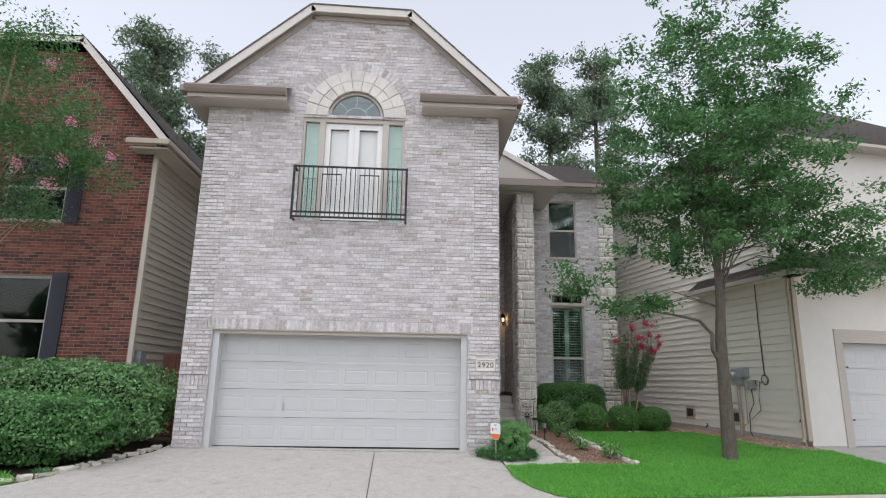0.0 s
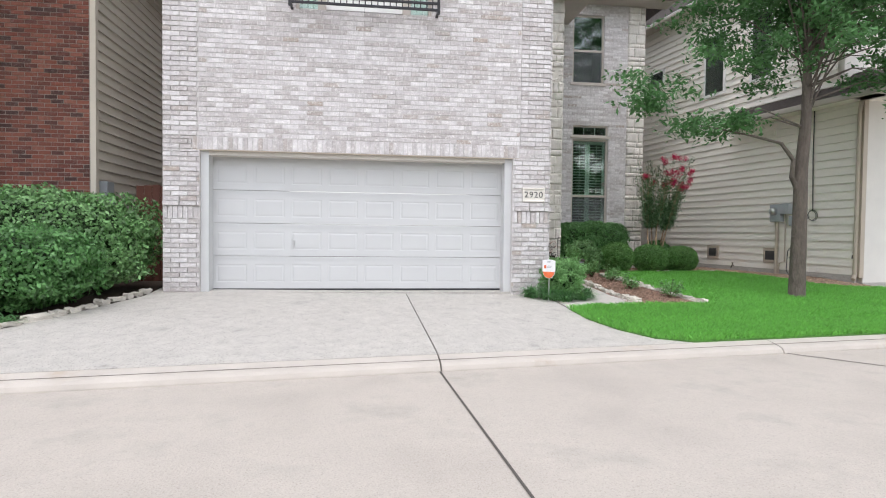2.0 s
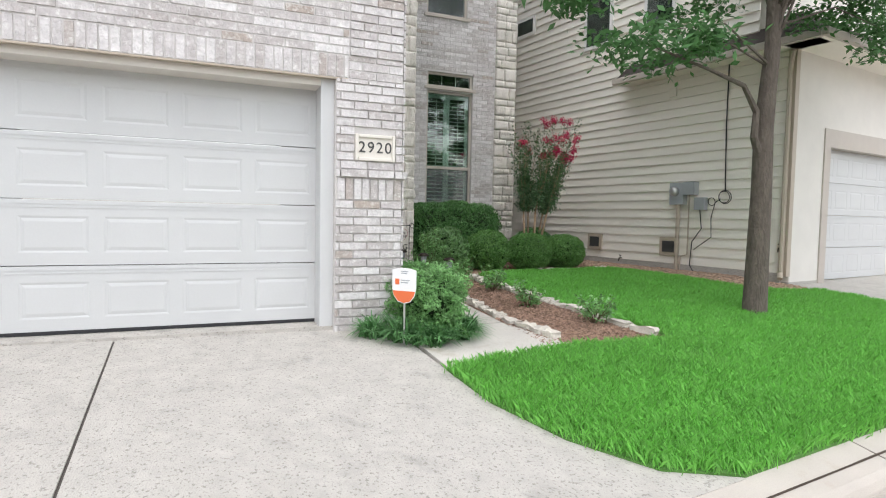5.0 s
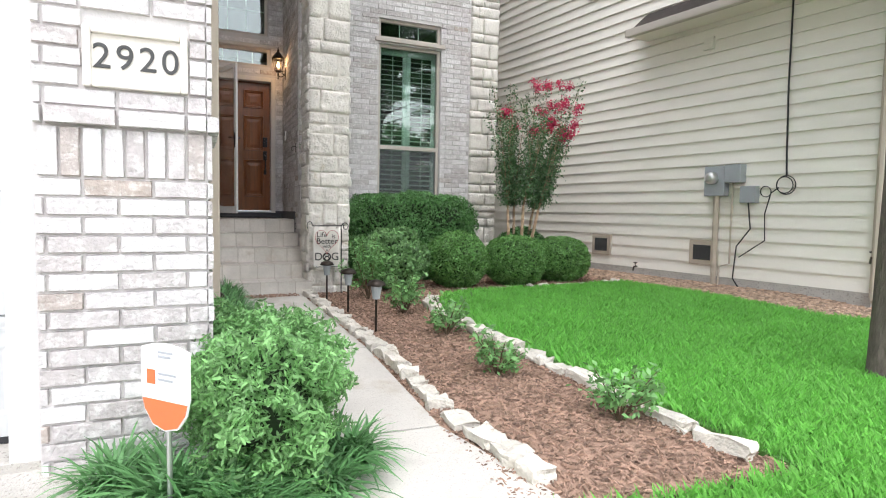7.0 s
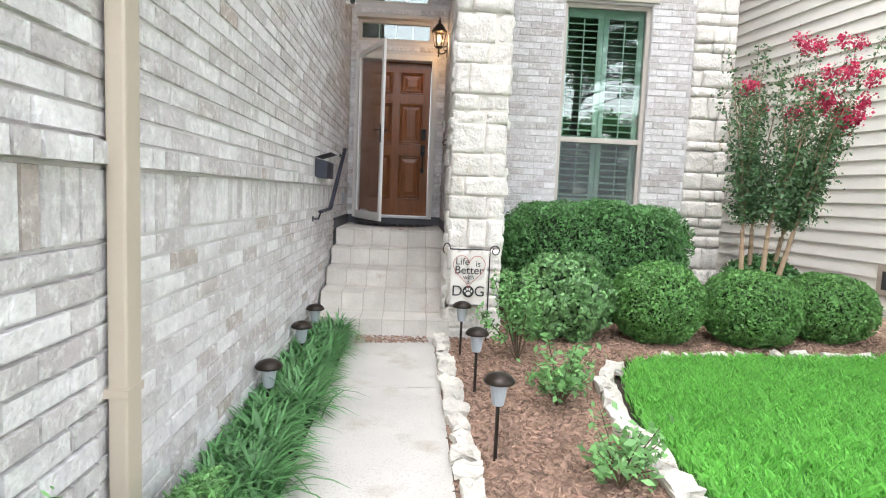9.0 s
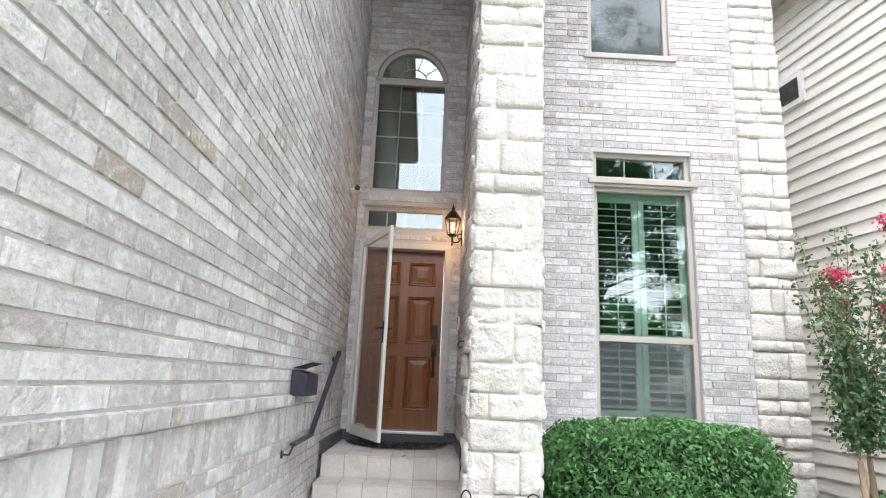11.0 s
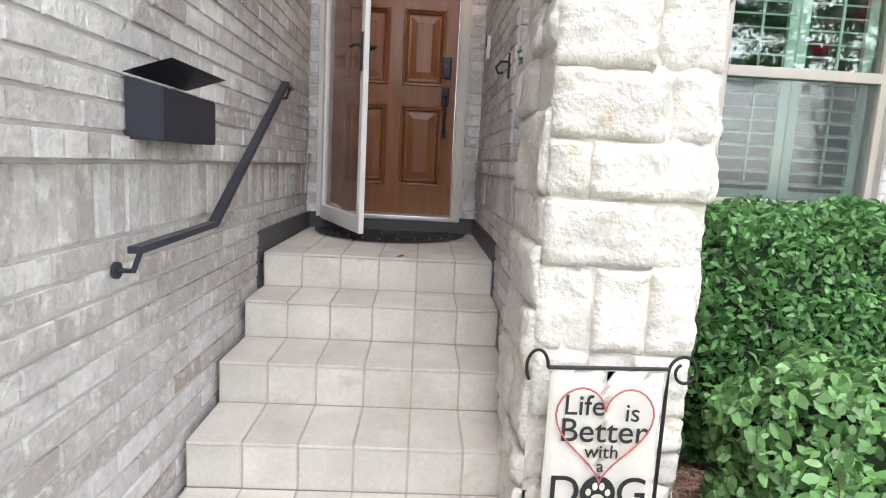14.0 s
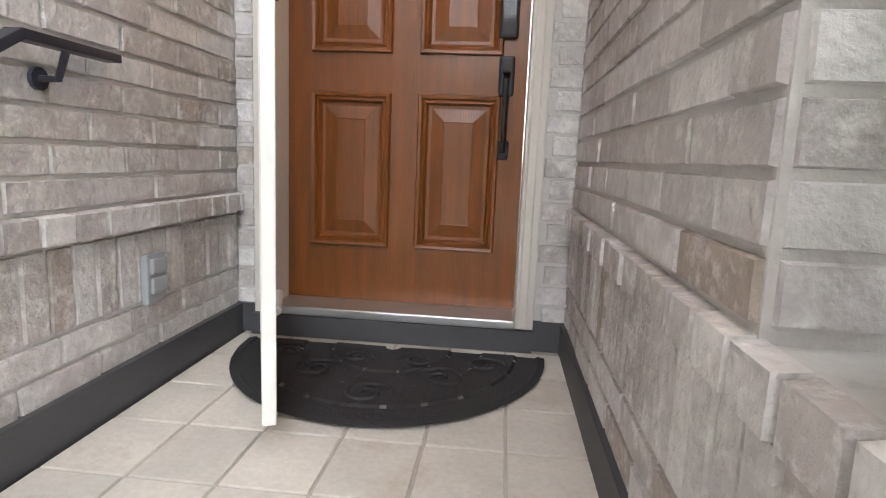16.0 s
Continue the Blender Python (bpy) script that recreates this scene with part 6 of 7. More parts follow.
def edging(points, seed, label, gap=0.02, size=(0.16, 0.32), width=0.125):
    """A line of split stones laid end to end."""
    r = random.Random(seed)
    for (xa, ya), (xb, yb) in zip(points, points[1:]):
        L, s = math.dist((xa, ya), (xb, yb)), 0.0
        ang = math.degrees(math.atan2(yb - ya, xb - xa))
        while s < L - 0.08:
            w = min(r.uniform(*size), L - s)
            t = (s + w / 2) / L
            x, y = xa + (xb - xa) * t, ya + (yb - ya) * t
            bm = bmesh.new()
            h, d = r.uniform(0.04, 0.075), width * r.uniform(0.75, 1.2)
            bmesh.ops.create_cube(bm, size=1.0)
            bmesh.ops.subdivide_edges(bm, edges=bm.edges[:], cuts=2, use_grid_fill=True)
            k = r.uniform(0, 99)
            for v in bm.verts:
                c = v.co
                n3 = Vector((noise.noise((c.x * 2 + k, c.y * 2, c.z * 2)), noise.noise((c.x * 2, c.y * 2 + k, c.z)), noise.noise((c.x * 2, c.y * 3, c.z + k))))
                q = 1 - 0.22 * max(abs(c.x), abs(c.y)) ** 2 * (1 if abs(c.x) > 0.4 and abs(c.y) > 0.4 else 0.2)
                v.co = Vector(((c.x * q + n3.x * 0.14) * (w - gap), (c.y * q + n3.y * 0.16) * d, (c.z + 0.5) * h + n3.z * 0.035))
            ob = part("edging_stone", bm, M_KERBSTONE)
            tagged(ob, label, "edging stone", group="edging stones")
            ob.matrix_basis = pose(x, y, gz(x, y) - 0.005, 0, 0, ang + r.uniform(-10, 10))
            s += w


edging([(3.68, 10.55), (3.57, 11.4), (3.54, 13.0), (3.53, 15.43)], 1, "rough cream limestone edging stone beside the walkway", size=(0.13, 0.26))
edging([(4.75, 10.42), (4.70, 11.1), (4.58, 12.0), (4.48, 12.7), (4.48, 13.5), (4.62, 14.3), (4.95, 14.85)], 2, "rough cream limestone edging stone beside the lawn", size=(0.2, 0.34))
edging([(5.3, 14.98), (6.3, 15.05), (7.6, 15.12), (8.3, 15.4)], 3, "rough cream limestone edging stone beside the lawn", gap=0.12)
edging([(-5.1, 8.45), (-4.72, 8.75), (-4.42, 9.6), (-4.08, 10.8), (-4.02, 11.3)], 4, "rough cream limestone edging stone by the driveway", gap=0.05, size=(0.2, 0.4))

# ---- trees ----
def branch_tree(name, label, category, at, trunk, limbs, crown, leaf, material, bark, seed, leaves_per=90, clump=0.34, aspect=2.4, parts_crown="crown"):
    """Tapered trunk, forking limbs, leaves in loose sprays round the twigs. crown: list of (centre, radii, sprays)."""
    r = random.Random(seed)
    rngn = np.random.default_rng(seed)
    e = thing(name, label, category, at)
    bm = bmesh.new()
    tube(bm, [p for p, _ in trunk], [q for _, q in trunk], 14)
    for v in bm.verts:
        v.co += Vector((noise.noise(v.co * 5), noise.noise(v.co * 5 + Vector((9, 0, 0))), 0)) * 0.012
    part("trunk", bm, bark, e, smooth=True)
    bl = bmesh.new()
    pts, nor = [], []
    top = Vector(trunk[-1][0])
    for c, rad, sprays in crown:
        c = Vector(c)
        for _ in range(sprays):
            d = Vector((r.gauss(0, 1), r.gauss(0, 1), r.gauss(0, 1))).normalized()
            s = r.random() ** 0.45
            p = c + Vector((d.x * rad[0], d.y * rad[1], d.z * rad[2])) * s
            z0 = r.uniform(limbs[0], limbs[1])
            # limb from the trunk towards the spray
            base = None
            for (pa, ra), (pb, rb) in zip(trunk, trunk[1:]):
                if pa[2] <= z0 <= pb[2]:
                    t = (z0 - pa[2]) / (pb[2] - pa[2])
                    base = Vector(pa).lerp(Vector(pb), t)
            base = base or top
            if base.z > p.z - 0.2:
                zc = max(limbs[0], min(p.z - 0.3, limbs[1]))
                base = Vector((trunk[0][0][0], trunk[0][0][1], zc)) if base is None else Vector((base.x, base.y, zc))
            mid = base.lerp(p, 0.5) + Vector((0, 0, 0.12 * (p - base).length))
            if r.random() < 0.16:
                tube(bl, [base, mid, p], [0.018, 0.010, 0.003], 5, cap=False)
            n = int(leaves_per * r.uniform(0.6, 1.3))
            axis = (p - base).normalized()
            q = rngn.normal(size=(n, 3)) * clump * 0.42 + np.array(axis) * rngn.uniform(-0.6, 0.6, n)[:, None] * clump
            q[:, 2] *= 0.55
            pts.append(q + np.array(p))
            nor.append(np.tile([0, 0, 1.0], (n, 1)) + q * 0.5)
    part("limb", bl, bark, e)
    v, f = leaf_quads(np.concatenate(pts), np.concatenate(nor), leaf, rngn, aspect=aspect, tilt=0.7)
    quads_object(parts_crown, v, f, material, e)
    return e


TZ = gz(6.8, 10.95)
oak = branch_tree("oak_tree", "young oak tree with airy green crown on the lawn", "tree", (6.80, 10.98, TZ - 0.03),
    [((0, 0, 0), 0.18), ((0.0, 0, 0.10), 0.142), ((0.0, 0, 0.6), 0.126), ((0.01, 0, 1.5), 0.118), ((0.03, 0.02, 2.3), 0.110), ((0.08, 0.0, 3.2), 0.088), ((0.10, 0.05, 4.6), 0.058), ((0.12, 0.02, 6.3), 0.026), ((0.1, 0, 8.2), 0.009)],
    (3.0, 7.8),
    [((-0.6, 0, 4.0), (2.7, 2.2, 0.40), 17), ((0.7, 0, 5.1), (2.8, 2.4, 0.8), 110), ((0.3, 0, 6.1), (2.7, 2.3, 1.1), 140), ((0.4, 0, 7.6), (2.7, 2.1, 1.4), 100), ((0.6, 0, 9.2), (2.4, 1.7, 1.0), 52), ((2.9, -0.3, 4.3), (1.6, 1.6, 0.8), 42), ((-2.1, -0.2, 2.95), (0.9, 0.6, 0.16), 9), ((-3.0, -0.4, 3.35), (0.6, 0.6, 0.2), 6), ((2.4, -0.6, 3.5), (1.0, 0.9, 0.25), 12), ((2.0, 0.0, 7.8), (1.4, 1.2, 1.2), 26)],
    0.046, M_LEAF_OAK, M_BARK, 21, leaves_per=115, clump=0.33, aspect=2.3)
bm = bmesh.new()
tube(bm, [(-0.05, 0, 1.95), (-0.18, -0.02, 2.15), (-0.16, -0.02, 2.45), (-0.42, -0.05, 2.72), (-1.0, -0.1, 2.82), (-2.0, -0.2, 2.95)], [0.055, 0.042, 0.038, 0.028, 0.018, 0.008], 8)
part("low_limb", bm, M_BARK, oak)

# crape myrtle by the corner
CM = thing("crape_myrtle", "multi-stemmed crape myrtle with crimson flower heads", "tree", G(6.82, 16.1))
r = random.Random(31)
rngn = np.random.default_rng(31)
pts, nor, blo = [], [], []
for k in range(5):
    a = 2 * math.pi * k / 5 + 0.5
    foot = Vector((0.07 * math.cos(a), 0.07 * math.sin(a), 0))
    knee = Vector((0.17 * math.cos(a) + 0.04 * math.sin(3 * k), 0.14 * math.sin(a), 0.48))
    fork = Vector((0.25 * math.cos(a) + 0.04, 0.20 * math.sin(a), r.uniform(1.0, 1.28)))
    bm = bmesh.new()
    tube(bm, [foot, foot.lerp(knee, 0.5) + Vector((0.015, 0.01, 0)), knee, fork], [0.036, 0.033, 0.028, 0.021], 8)
    part("stem", bm, M_CRAPEBARK, CM, smooth=True)
    for q in range(8):
        side = r.gauss(0, 0.19)
        tip = Vector((fork.x * 1.85 + side + 0.16, fork.y * 1.6 + r.gauss(0, 0.20), r.uniform(2.0, 3.0) + 0.25 * fork.x))
        mid = fork.lerp(tip, 0.45) + Vector((r.gauss(0, 0.05) - 0.10 * side, r.gauss(0, 0.04), 0.05))
        part("whip", tube(bmesh.new(), [fork, mid, tip], [0.010, 0.006, 0.002], 5), M_CRAPEBARK, CM)
        full = r.uniform(0.04, 0.12)
        steps_n = 64
        for j in range(steps_n):
            t = full + (1 - full) * j / steps_n
            c = (fork.lerp(mid, t * 2) if t < 0.5 else mid.lerp(tip, t * 2 - 1))
            reach = 0.075 * (1 - 0.55 * t)
            n = 6 if t < 0.55 else 3
            o = rngn.normal(size=(n, 3)) * np.array((reach, reach, 0.022))
            pts.append(o + np.array(c))
            nor.append(o * 6 + np.array((0, 0, 0.7)))
        if tip.x > 0.05 and tip.z > 2.0 and r.random() < 0.75 or r.random() < 0.10:
            for _ in range(2):
                c = tip + Vector((r.gauss(0.03, 0.05), r.gauss(-0.02, 0.05), r.uniform(-0.02, 0.07)))
                blo.append(rngn.normal(size=(85, 3)) * np.array((0.035, 0.035, 0.04)) + np.array(c))
P, N = np.concatenate(pts), np.concatenate(nor)
v, f = leaf_ovals(P, N, 0.023, rngn, aspect=1.9, tilt=0.6)
quads_object("foliage", v, f, M_LEAF_CRAPE, CM)
B = np.concatenate(blo)
v, f = leaf_quads(B, rngn.normal(size=B.shape), 0.026, rngn, aspect=1.1)
quads_object("blossom", v, f, M_BLOOM_RED, CM, "crimson flower heads")

# hedges and pink crape myrtle before the red house
shrub("hedge", "large rounded clipped hedge before the red house", "hedge", G(-5.95, 11.45), (1.95, 0.85, 0.76), 30000, 0.036, M_LEAF_BROAD, power=3.0, lump=0.2, seed=41, depth=0.3, oval=True)
shrub("hedge", "lower clipped olive green hedge beside the driveway", "hedge", G(-6.1, 9.9), (1.85, 0.95, 0.55), 36000, 0.032, M_LEAF_HEDGE, power=3.4, lump=0.15, seed=42, depth=0.26, oval=True)
liriope(G(-4.75, 8.95), 90, 60, 0.26, "border clumps by the driveway")
pk = branch_tree("crape_myrtle", "crape myrtle with pale pink flowers before red brick", "tree", G(-7.6, 10.4),
    [((0, 0, 0), 0.09), ((0.05, 0, 1.2), 0.075), ((0.1, 0, 3.2), 0.055), ((0.2, 0, 6.0), 0.03), ((0.3, 0, 8.0), 0.01)], (2.0, 7.0),
    [((0.0, 0, 6.0), (2.1, 1.3, 1.6), 190), ((1.7, 0, 5.3), (1.1, 0.9, 0.7), 40), ((0.1, 0, 7.7), (1.3, 1.0, 0.8), 45), ((0.2, 0, 4.4), (1.3, 1.0, 0.6), 40)],
    0.036, M_LEAF_OAK, M_CRAPEBARK, 44, leaves_per=95, clump=0.36, aspect=2.0)
rb = np.random.default_rng(45)
bl = [rb.normal(size=(70, 3)) * 0.06 + np.array(c) for c in ((1.5, -0.8, 6.9), (1.3, -0.9, 4.9), (1.9, -0.7, 5.1), (2.4, -0.6, 5.5), (1.8, -0.8, 4.6), (2.0, -0.8, 5.8), (2.7, -0.6, 5.2))]
B = np.concatenate(bl)
v, f = leaf_quads(B, rb.normal(size=B.shape), 0.035, rb, aspect=1.1)
quads_object("blossom", v, f, M_BLOOM_PINK, pk, "pale pink flower heads")

# tall pines behind the houses
def pine(at, h, seed, crown_from=0.5, spread=2.6):
    r, rn = random.Random(seed), np.random.default_rng(seed)
    e = thing("pine_tree", "tall pine with open tufted crown behind the houses", "tree", at, group="tall pines")
    bm = bmesh.new()
    lean = Vector((r.uniform(-0.4, 0.4), r.uniform(-0.3, 0.3), 0))
    tube(bm, [(0, 0, 0), lean * 0.5 + Vector((0, 0, h * 0.5)), lean + Vector((0, 0, h))], [0.28, 0.2, 0.05], 10)
    part("trunk", bm, M_BARK, e, smooth=True)
    pts = []
    for k in range(44):
        t = crown_from + (1 - crown_from) * r.random()
        b = lean * t + Vector((0, 0, h * t))
        a = r.uniform(0, 6.283)
        L = spread * (1.15 - 0.75 * (t - crown_from) / (1 - crown_from)) * r.uniform(0.5, 1.1)
        tip = b + Vector((L * math.cos(a), L * math.sin(a), r.uniform(0.2, 0.9)))
        part("limb", tube(bmesh.new(), [b, b.lerp(tip, 0.5) + Vector((0, 0, -0.05)), tip], [0.06, 0.035, 0.01], 5), M_BARK, e)
        for q in range(11):
            c = b.lerp(tip, r.uniform(0.45, 1.05)) + Vector((r.gauss(0, 0.35), r.gauss(0, 0.35), r.gauss(0.1, 0.2)))
            pts.append(rn.normal(size=(34, 3)) * np.array((0.24, 0.24, 0.13)) + np.array(c))
    P = np.concatenate(pts)
    v, f = leaf_quads(P, rn.normal(size=P.shape), 0.075, rn, aspect=3.0)
    quads_object("crown", v, f, M_LEAF_PINE, e)


pine((-12.6, 27.0, 0.3), 18.5, 61, 0.45)
pine((-10.2, 29.0, 0.3), 17.5, 62, 0.45)
pine((7.6, 27.5, 0.3), 17.6, 63, 0.45)
pine((10.6, 29.0, 0.3), 19.0, 64, 0.45)
pine((-14.5, 31.0, 0.3), 19.0, 65, 0.45)
# across the street, seen in the window glass
for k, (x, y, big) in enumerate(((-7, -14, 1.0), (1.5, -16, 1.0), (9, -15, 1.0), (-14, -16, 1.25), (-3, -20, 1.35), (5.5, -20.5, 1.4), (16, -17, 1.3), (-22, -15, 1.2))):
    branch_tree("street_tree", "green shade tree across the street", "tree", (x, y, -0.05), [((0, 0, 0), 0.2), ((0, 0, 3), 0.15), ((0.1, 0, 7.5), 0.03)], (2.2, 6.5), [((0, 0, 4.6), (3.4 * big, 3.0 * big, 2.7 * big), 170)], 0.24, M_LEAF_OAK, M_BARK, 71 + k, leaves_per=50, clump=0.8, aspect=1.8)

# ---- small things ----
# downspout on the side wall
ds = thing("downspout", "tan metal downspout on the brick side wall", "downspout")
bm = bmesh.new()
box(bm, SIDE_X + 0.02, SIDE_X + 0.075, 12.03, 12.12, 0.62, 7.35, 0.008)
part("pipe", bm, M_SPOUT, ds)
for z in (1.12, 3.3, 5.6):
    boxed("strap", (SIDE_X + 0.010, SIDE_X + 0.078, 12.025, 12.125, z, z + 0.025), M_SPOUT, ds)
bm = bmesh.new()
tube(bm, [(SIDE_X + 0.07, 12.075, 0.66), (SIDE_X + 0.09, 12.075, 0.52), (SIDE_X + 0.24, 12.075, 0.43)], 0.045, 8)
part("outlet_elbow", bm, M_SPOUT, ds)

# mailbox
mb = thing("mailbox", "navy-black steel wall mailbox with a slanted lid", "mailbox")
bm = bmesh.new()
x0, x1, ya, yb = SIDE_X + 0.012, SIDE_X + 0.115, 15.49, 15.90
pr = [(x0, 1.83), (x1, 1.83), (x1, 1.975), (x0, 2.0)]
va = [bm.verts.new((x, ya, z)) for x, z in pr]
vb = [bm.verts.new((x, yb, z)) for x, z in pr]
bm.faces.new(va); bm.faces.new(vb[::-1])
for i in range(4):
    bm.faces.new((va[i], vb[i], vb[(i + 1) % 4], va[(i + 1) % 4]))
bmesh.ops.bevel(bm, geom=bm.edges[:], offset=0.004, segments=2, affect="EDGES")
part("body", bm, M_BLUEBLACK, mb)
bm = bmesh.new()
q = [bm.verts.new(p) for p in ((x0, ya - 0.012, 2.008), (x0, yb + 0.012, 2.008), (x1 + 0.03, yb + 0.012, 2.052), (x1 + 0.03, ya - 0.012, 2.052))]
bm.faces.new(q)
bmesh.ops.solidify(bm, geom=bm.faces[:], thickness=0.012)
part("lid", bm, M_BLUEBLACK, mb)

# handrail
hr = thing("handrail", "dark steel handrail fixed to the brick wall", "handrail")


def bar(bm, points, w=0.04, h=0.012):
    for p, q2 in zip(points, points[1:]):
        p, q2 = Vector(p), Vector(q2)
        x = (q2 - p).normalized()
        side = Vector((1, 0, 0)) if abs(x.x) < 0.9 else Vector((0, 1, 0))
        z = x.cross(side).normalized()
        side = z.cross(x)
        m = Matrix((x, side, z)).transposed().to_4x4()
        m.translation = p
        box(bm, -0.005, (q2 - p).length + 0.005, -w / 2, w / 2, -h / 2, h / 2, 0.003, m=m)


RX = SIDE_X + 0.085
bm = bmesh.new()
bar(bm, [(RX, 15.38, 1.54), (RX, 15.96, 1.55), (RX, 17.04, 2.19), (RX - 0.05, 17.38, 2.20)], 0.038, 0.02)
part("rail", bm, M_BLUEBLACK, hr)
for y, z in ((15.42, 1.52), (17.17, 2.17)):
    bm = bmesh.new()
    tube(bm, [(SIDE_X + 0.012, y, z - 0.045), (SIDE_X + 0.06, y, z - 0.045), (RX - 0.005, y, z + 0.01)], 0.008, 8)
    tube(bm, [(SIDE_X + 0.010, y, z - 0.045), (SIDE_X + 0.02, y, z - 0.045)], 0.024, 12)
    part("bracket", bm, M_BLUEBLACK, hr)

# wall outlet cover, doorbell, camera
oc = thing("outlet_cover", "grey weatherproof outlet cover on brick", "outlet cover")
boxed("plate", (SIDE_X + 0.010, SIDE_X + 0.03, 17.49, 17.58, 1.56, 1.70), M_PLASTIC, oc, bevel=0.006)
for z in (1.59, 1.645):
    boxed("flap", (SIDE_X + 0.03, SIDE_X + 0.042, 17.50, 17.57, z, z + 0.045), M_PLASTIC, oc, bevel=0.005)
db = thing("doorbell", "slim white and black video doorbell on brick", "doorbell")
boxed("body", (ENT_R - 0.034, ENT_R - 0.010, 17.68, 17.73, 2.50, 2.64), M_WHITE, db, bevel=0.006)
boxed("lens_plate", (ENT_R - 0.038, ENT_R - 0.0335, 17.685, 17.725, 2.57, 2.635), M_IRON, db, bevel=0.001)
sc = thing("security_camera", "white security camera with a black lens", "security camera")
bm = bmesh.new()
tube(bm, [(SIDE_X + 0.008, 17.45, 3.90), (SIDE_X + 0.05, 17.43, 3.90)], 0.022, 10)
part("mount", bm, M_WHITE, sc)
bm = bmesh.new()
box(bm, SIDE_X + 0.04, SIDE_X + 0.12, 17.36, 17.46, 3.865, 3.935, 0.018)
part("body", bm, M_WHITE, sc)
bm = bmesh.new()
tube(bm, [(SIDE_X + 0.085, 17.365, 3.90), (SIDE_X + 0.095, 17.335, 3.895)], 0.028, 14)
part("lens", bm, M_IRON, sc)

# wall lantern, lit
ln = thing("wall_lantern", "dark bronze wall lantern with a lit flame bulb", "lantern", (ENT_R - 0.125, 17.70, 3.62))
ln.scale = (0.72, 0.72, 0.80)
bm = lathe(bmesh.new(), [(0.045, -0.14), (0.075, -0.11)], sides=6)
part("base_cup", bm, M_BRONZE, ln)
bm = lathe(bmesh.new(), [(0.125, 0.10), (0.135, 0.115), (0.10, 0.16), (0.05, 0.22), (0.03, 0.235), (0.02, 0.25), (0.028, 0.27), (0.012, 0.29), (0.006, 0.33)], sides=6)
part("roof_cap", bm, M_BRONZE, ln)
for k in range(6):
    a = math.pi / 3 * k
    bm = bmesh.new()
    tube(bm, [(0.072 * math.cos(a), 0.072 * math.sin(a), -0.12), (0.118 * math.cos(a), 0.118 * math.sin(a), 0.105)], 0.007, 6)
    part("cage_bar", bm, M_BRONZE, ln)
bm = lathe(bmesh.new(), [(0.068, -0.11), (0.112, 0.10)], sides=6)
g = part("glass", bm, M_CLEAR, ln)
g.visible_shadow = False
bm = lathe(bmesh.new(), [(0.006, -0.05), (0.02, -0.03), (0.024, 0.0), (0.014, 0.035), (0.003, 0.06)], sides=10)
part("flame_bulb", bm, M_FLAME, ln, "glowing flame bulb", smooth=True)
bm = lathe(bmesh.new(), [(0.012, -0.11), (0.012, -0.05)], sides=8)
part("candle", bm, M_FABRIC, ln)
bm = bmesh.new()
tube(bm, [(0.0, 0, -0.14), (0.0, 0, -0.19), (0.03, 0, -0.22), (0.09, 0, -0.21), (0.145, 0, -0.16)], 0.011, 8)
tube(bm, [(0.145, 0, -0.10), (0.10, 0, -0.10), (0.075, 0, -0.14), (0.10, 0, -0.17), (0.13, 0, -0.15)], 0.008, 8)
lathe(bm, [(0.004, -0.27), (0.016, -0.25), (0.008, -0.22), (0.02, -0.20), (0.012, -0.14)], sides=8)
box(bm, 0.135, 0.152, -0.035, 0.035, -0.26, -0.04, 0.006)
part("scroll_arm", bm, M_BRONZE, ln)
lamp = new("lantern_light", bpy.data.lights.new("lantern_light", "POINT"))
lamp.data.energy, lamp.data.color, lamp.data.shadow_soft_size = 5.0, (1.0, 0.62, 0.3), 0.02
lamp.location = (ENT_R - 0.125, 17.70, 3.63)

# door mat
dm = thing("door_mat", "black half-round rubber door mat with scroll cut-outs", "door mat", (3.01, DOOR_Y - 0.12, LANDING + 0.002))
A, Bd = 0.53, 0.62
rings = [1.0, 0.955, 0.94, 0.82, 0.80, 0.60, 0.58, 0.40, 0.38, 0.05]
hts = [0.008, 0.012, 0.006, 0.007, 0.012, 0.012, 0.007, 0.007, 0.012, 0.010]
NA = 72
verts = [(A * q * math.cos(math.pi * k / NA), -Bd * q * math.sin(math.pi * k / NA), h) for q, h in zip(rings, hts) for k in range(NA + 1)]
faces = []
for i in range(len(rings) - 1):
    for k in range(NA):
        if i in (3, 5, 7) and k % (6 if i == 3 else 8) == 2 and i != 7:
            continue
        if i == 7 and k % 12 == 5:
            continue
        a = i * (NA + 1) + k
        faces.append((a, a + 1, a + NA + 2, a + NA + 1))
mo = mesh_object("rubber_sheet", verts, faces, M_RUBBER, dm)
for cx, cy, rad, s in ((-0.2, -0.26, 0.09, 1), (0.2, -0.26, 0.09, -1), (-0.33, -0.12, 0.07, -1), (0.33, -0.12, 0.07, 1), (0.0, -0.42, 0.08, 1), (-0.1, -0.13, 0.06, 1), (0.1, -0.13, 0.06, -1)):
    bm = bmesh.new()
    tube(bm, [(cx + s * rad * (1 - k / 26) * math.cos(k * 0.42), cy + rad * (1 - k / 26) * math.sin(k * 0.42), 0.012) for k in range(24)], 0.007, 5)
    part("scroll", bm, M_RUBBER, dm)
lf = thing("dry_leaf", "dry brown curled leaf on the landing", "leaf", (3.13, 16.85, LANDING + 0.002))
lf.scale = (0.6, 0.6, 0.6)
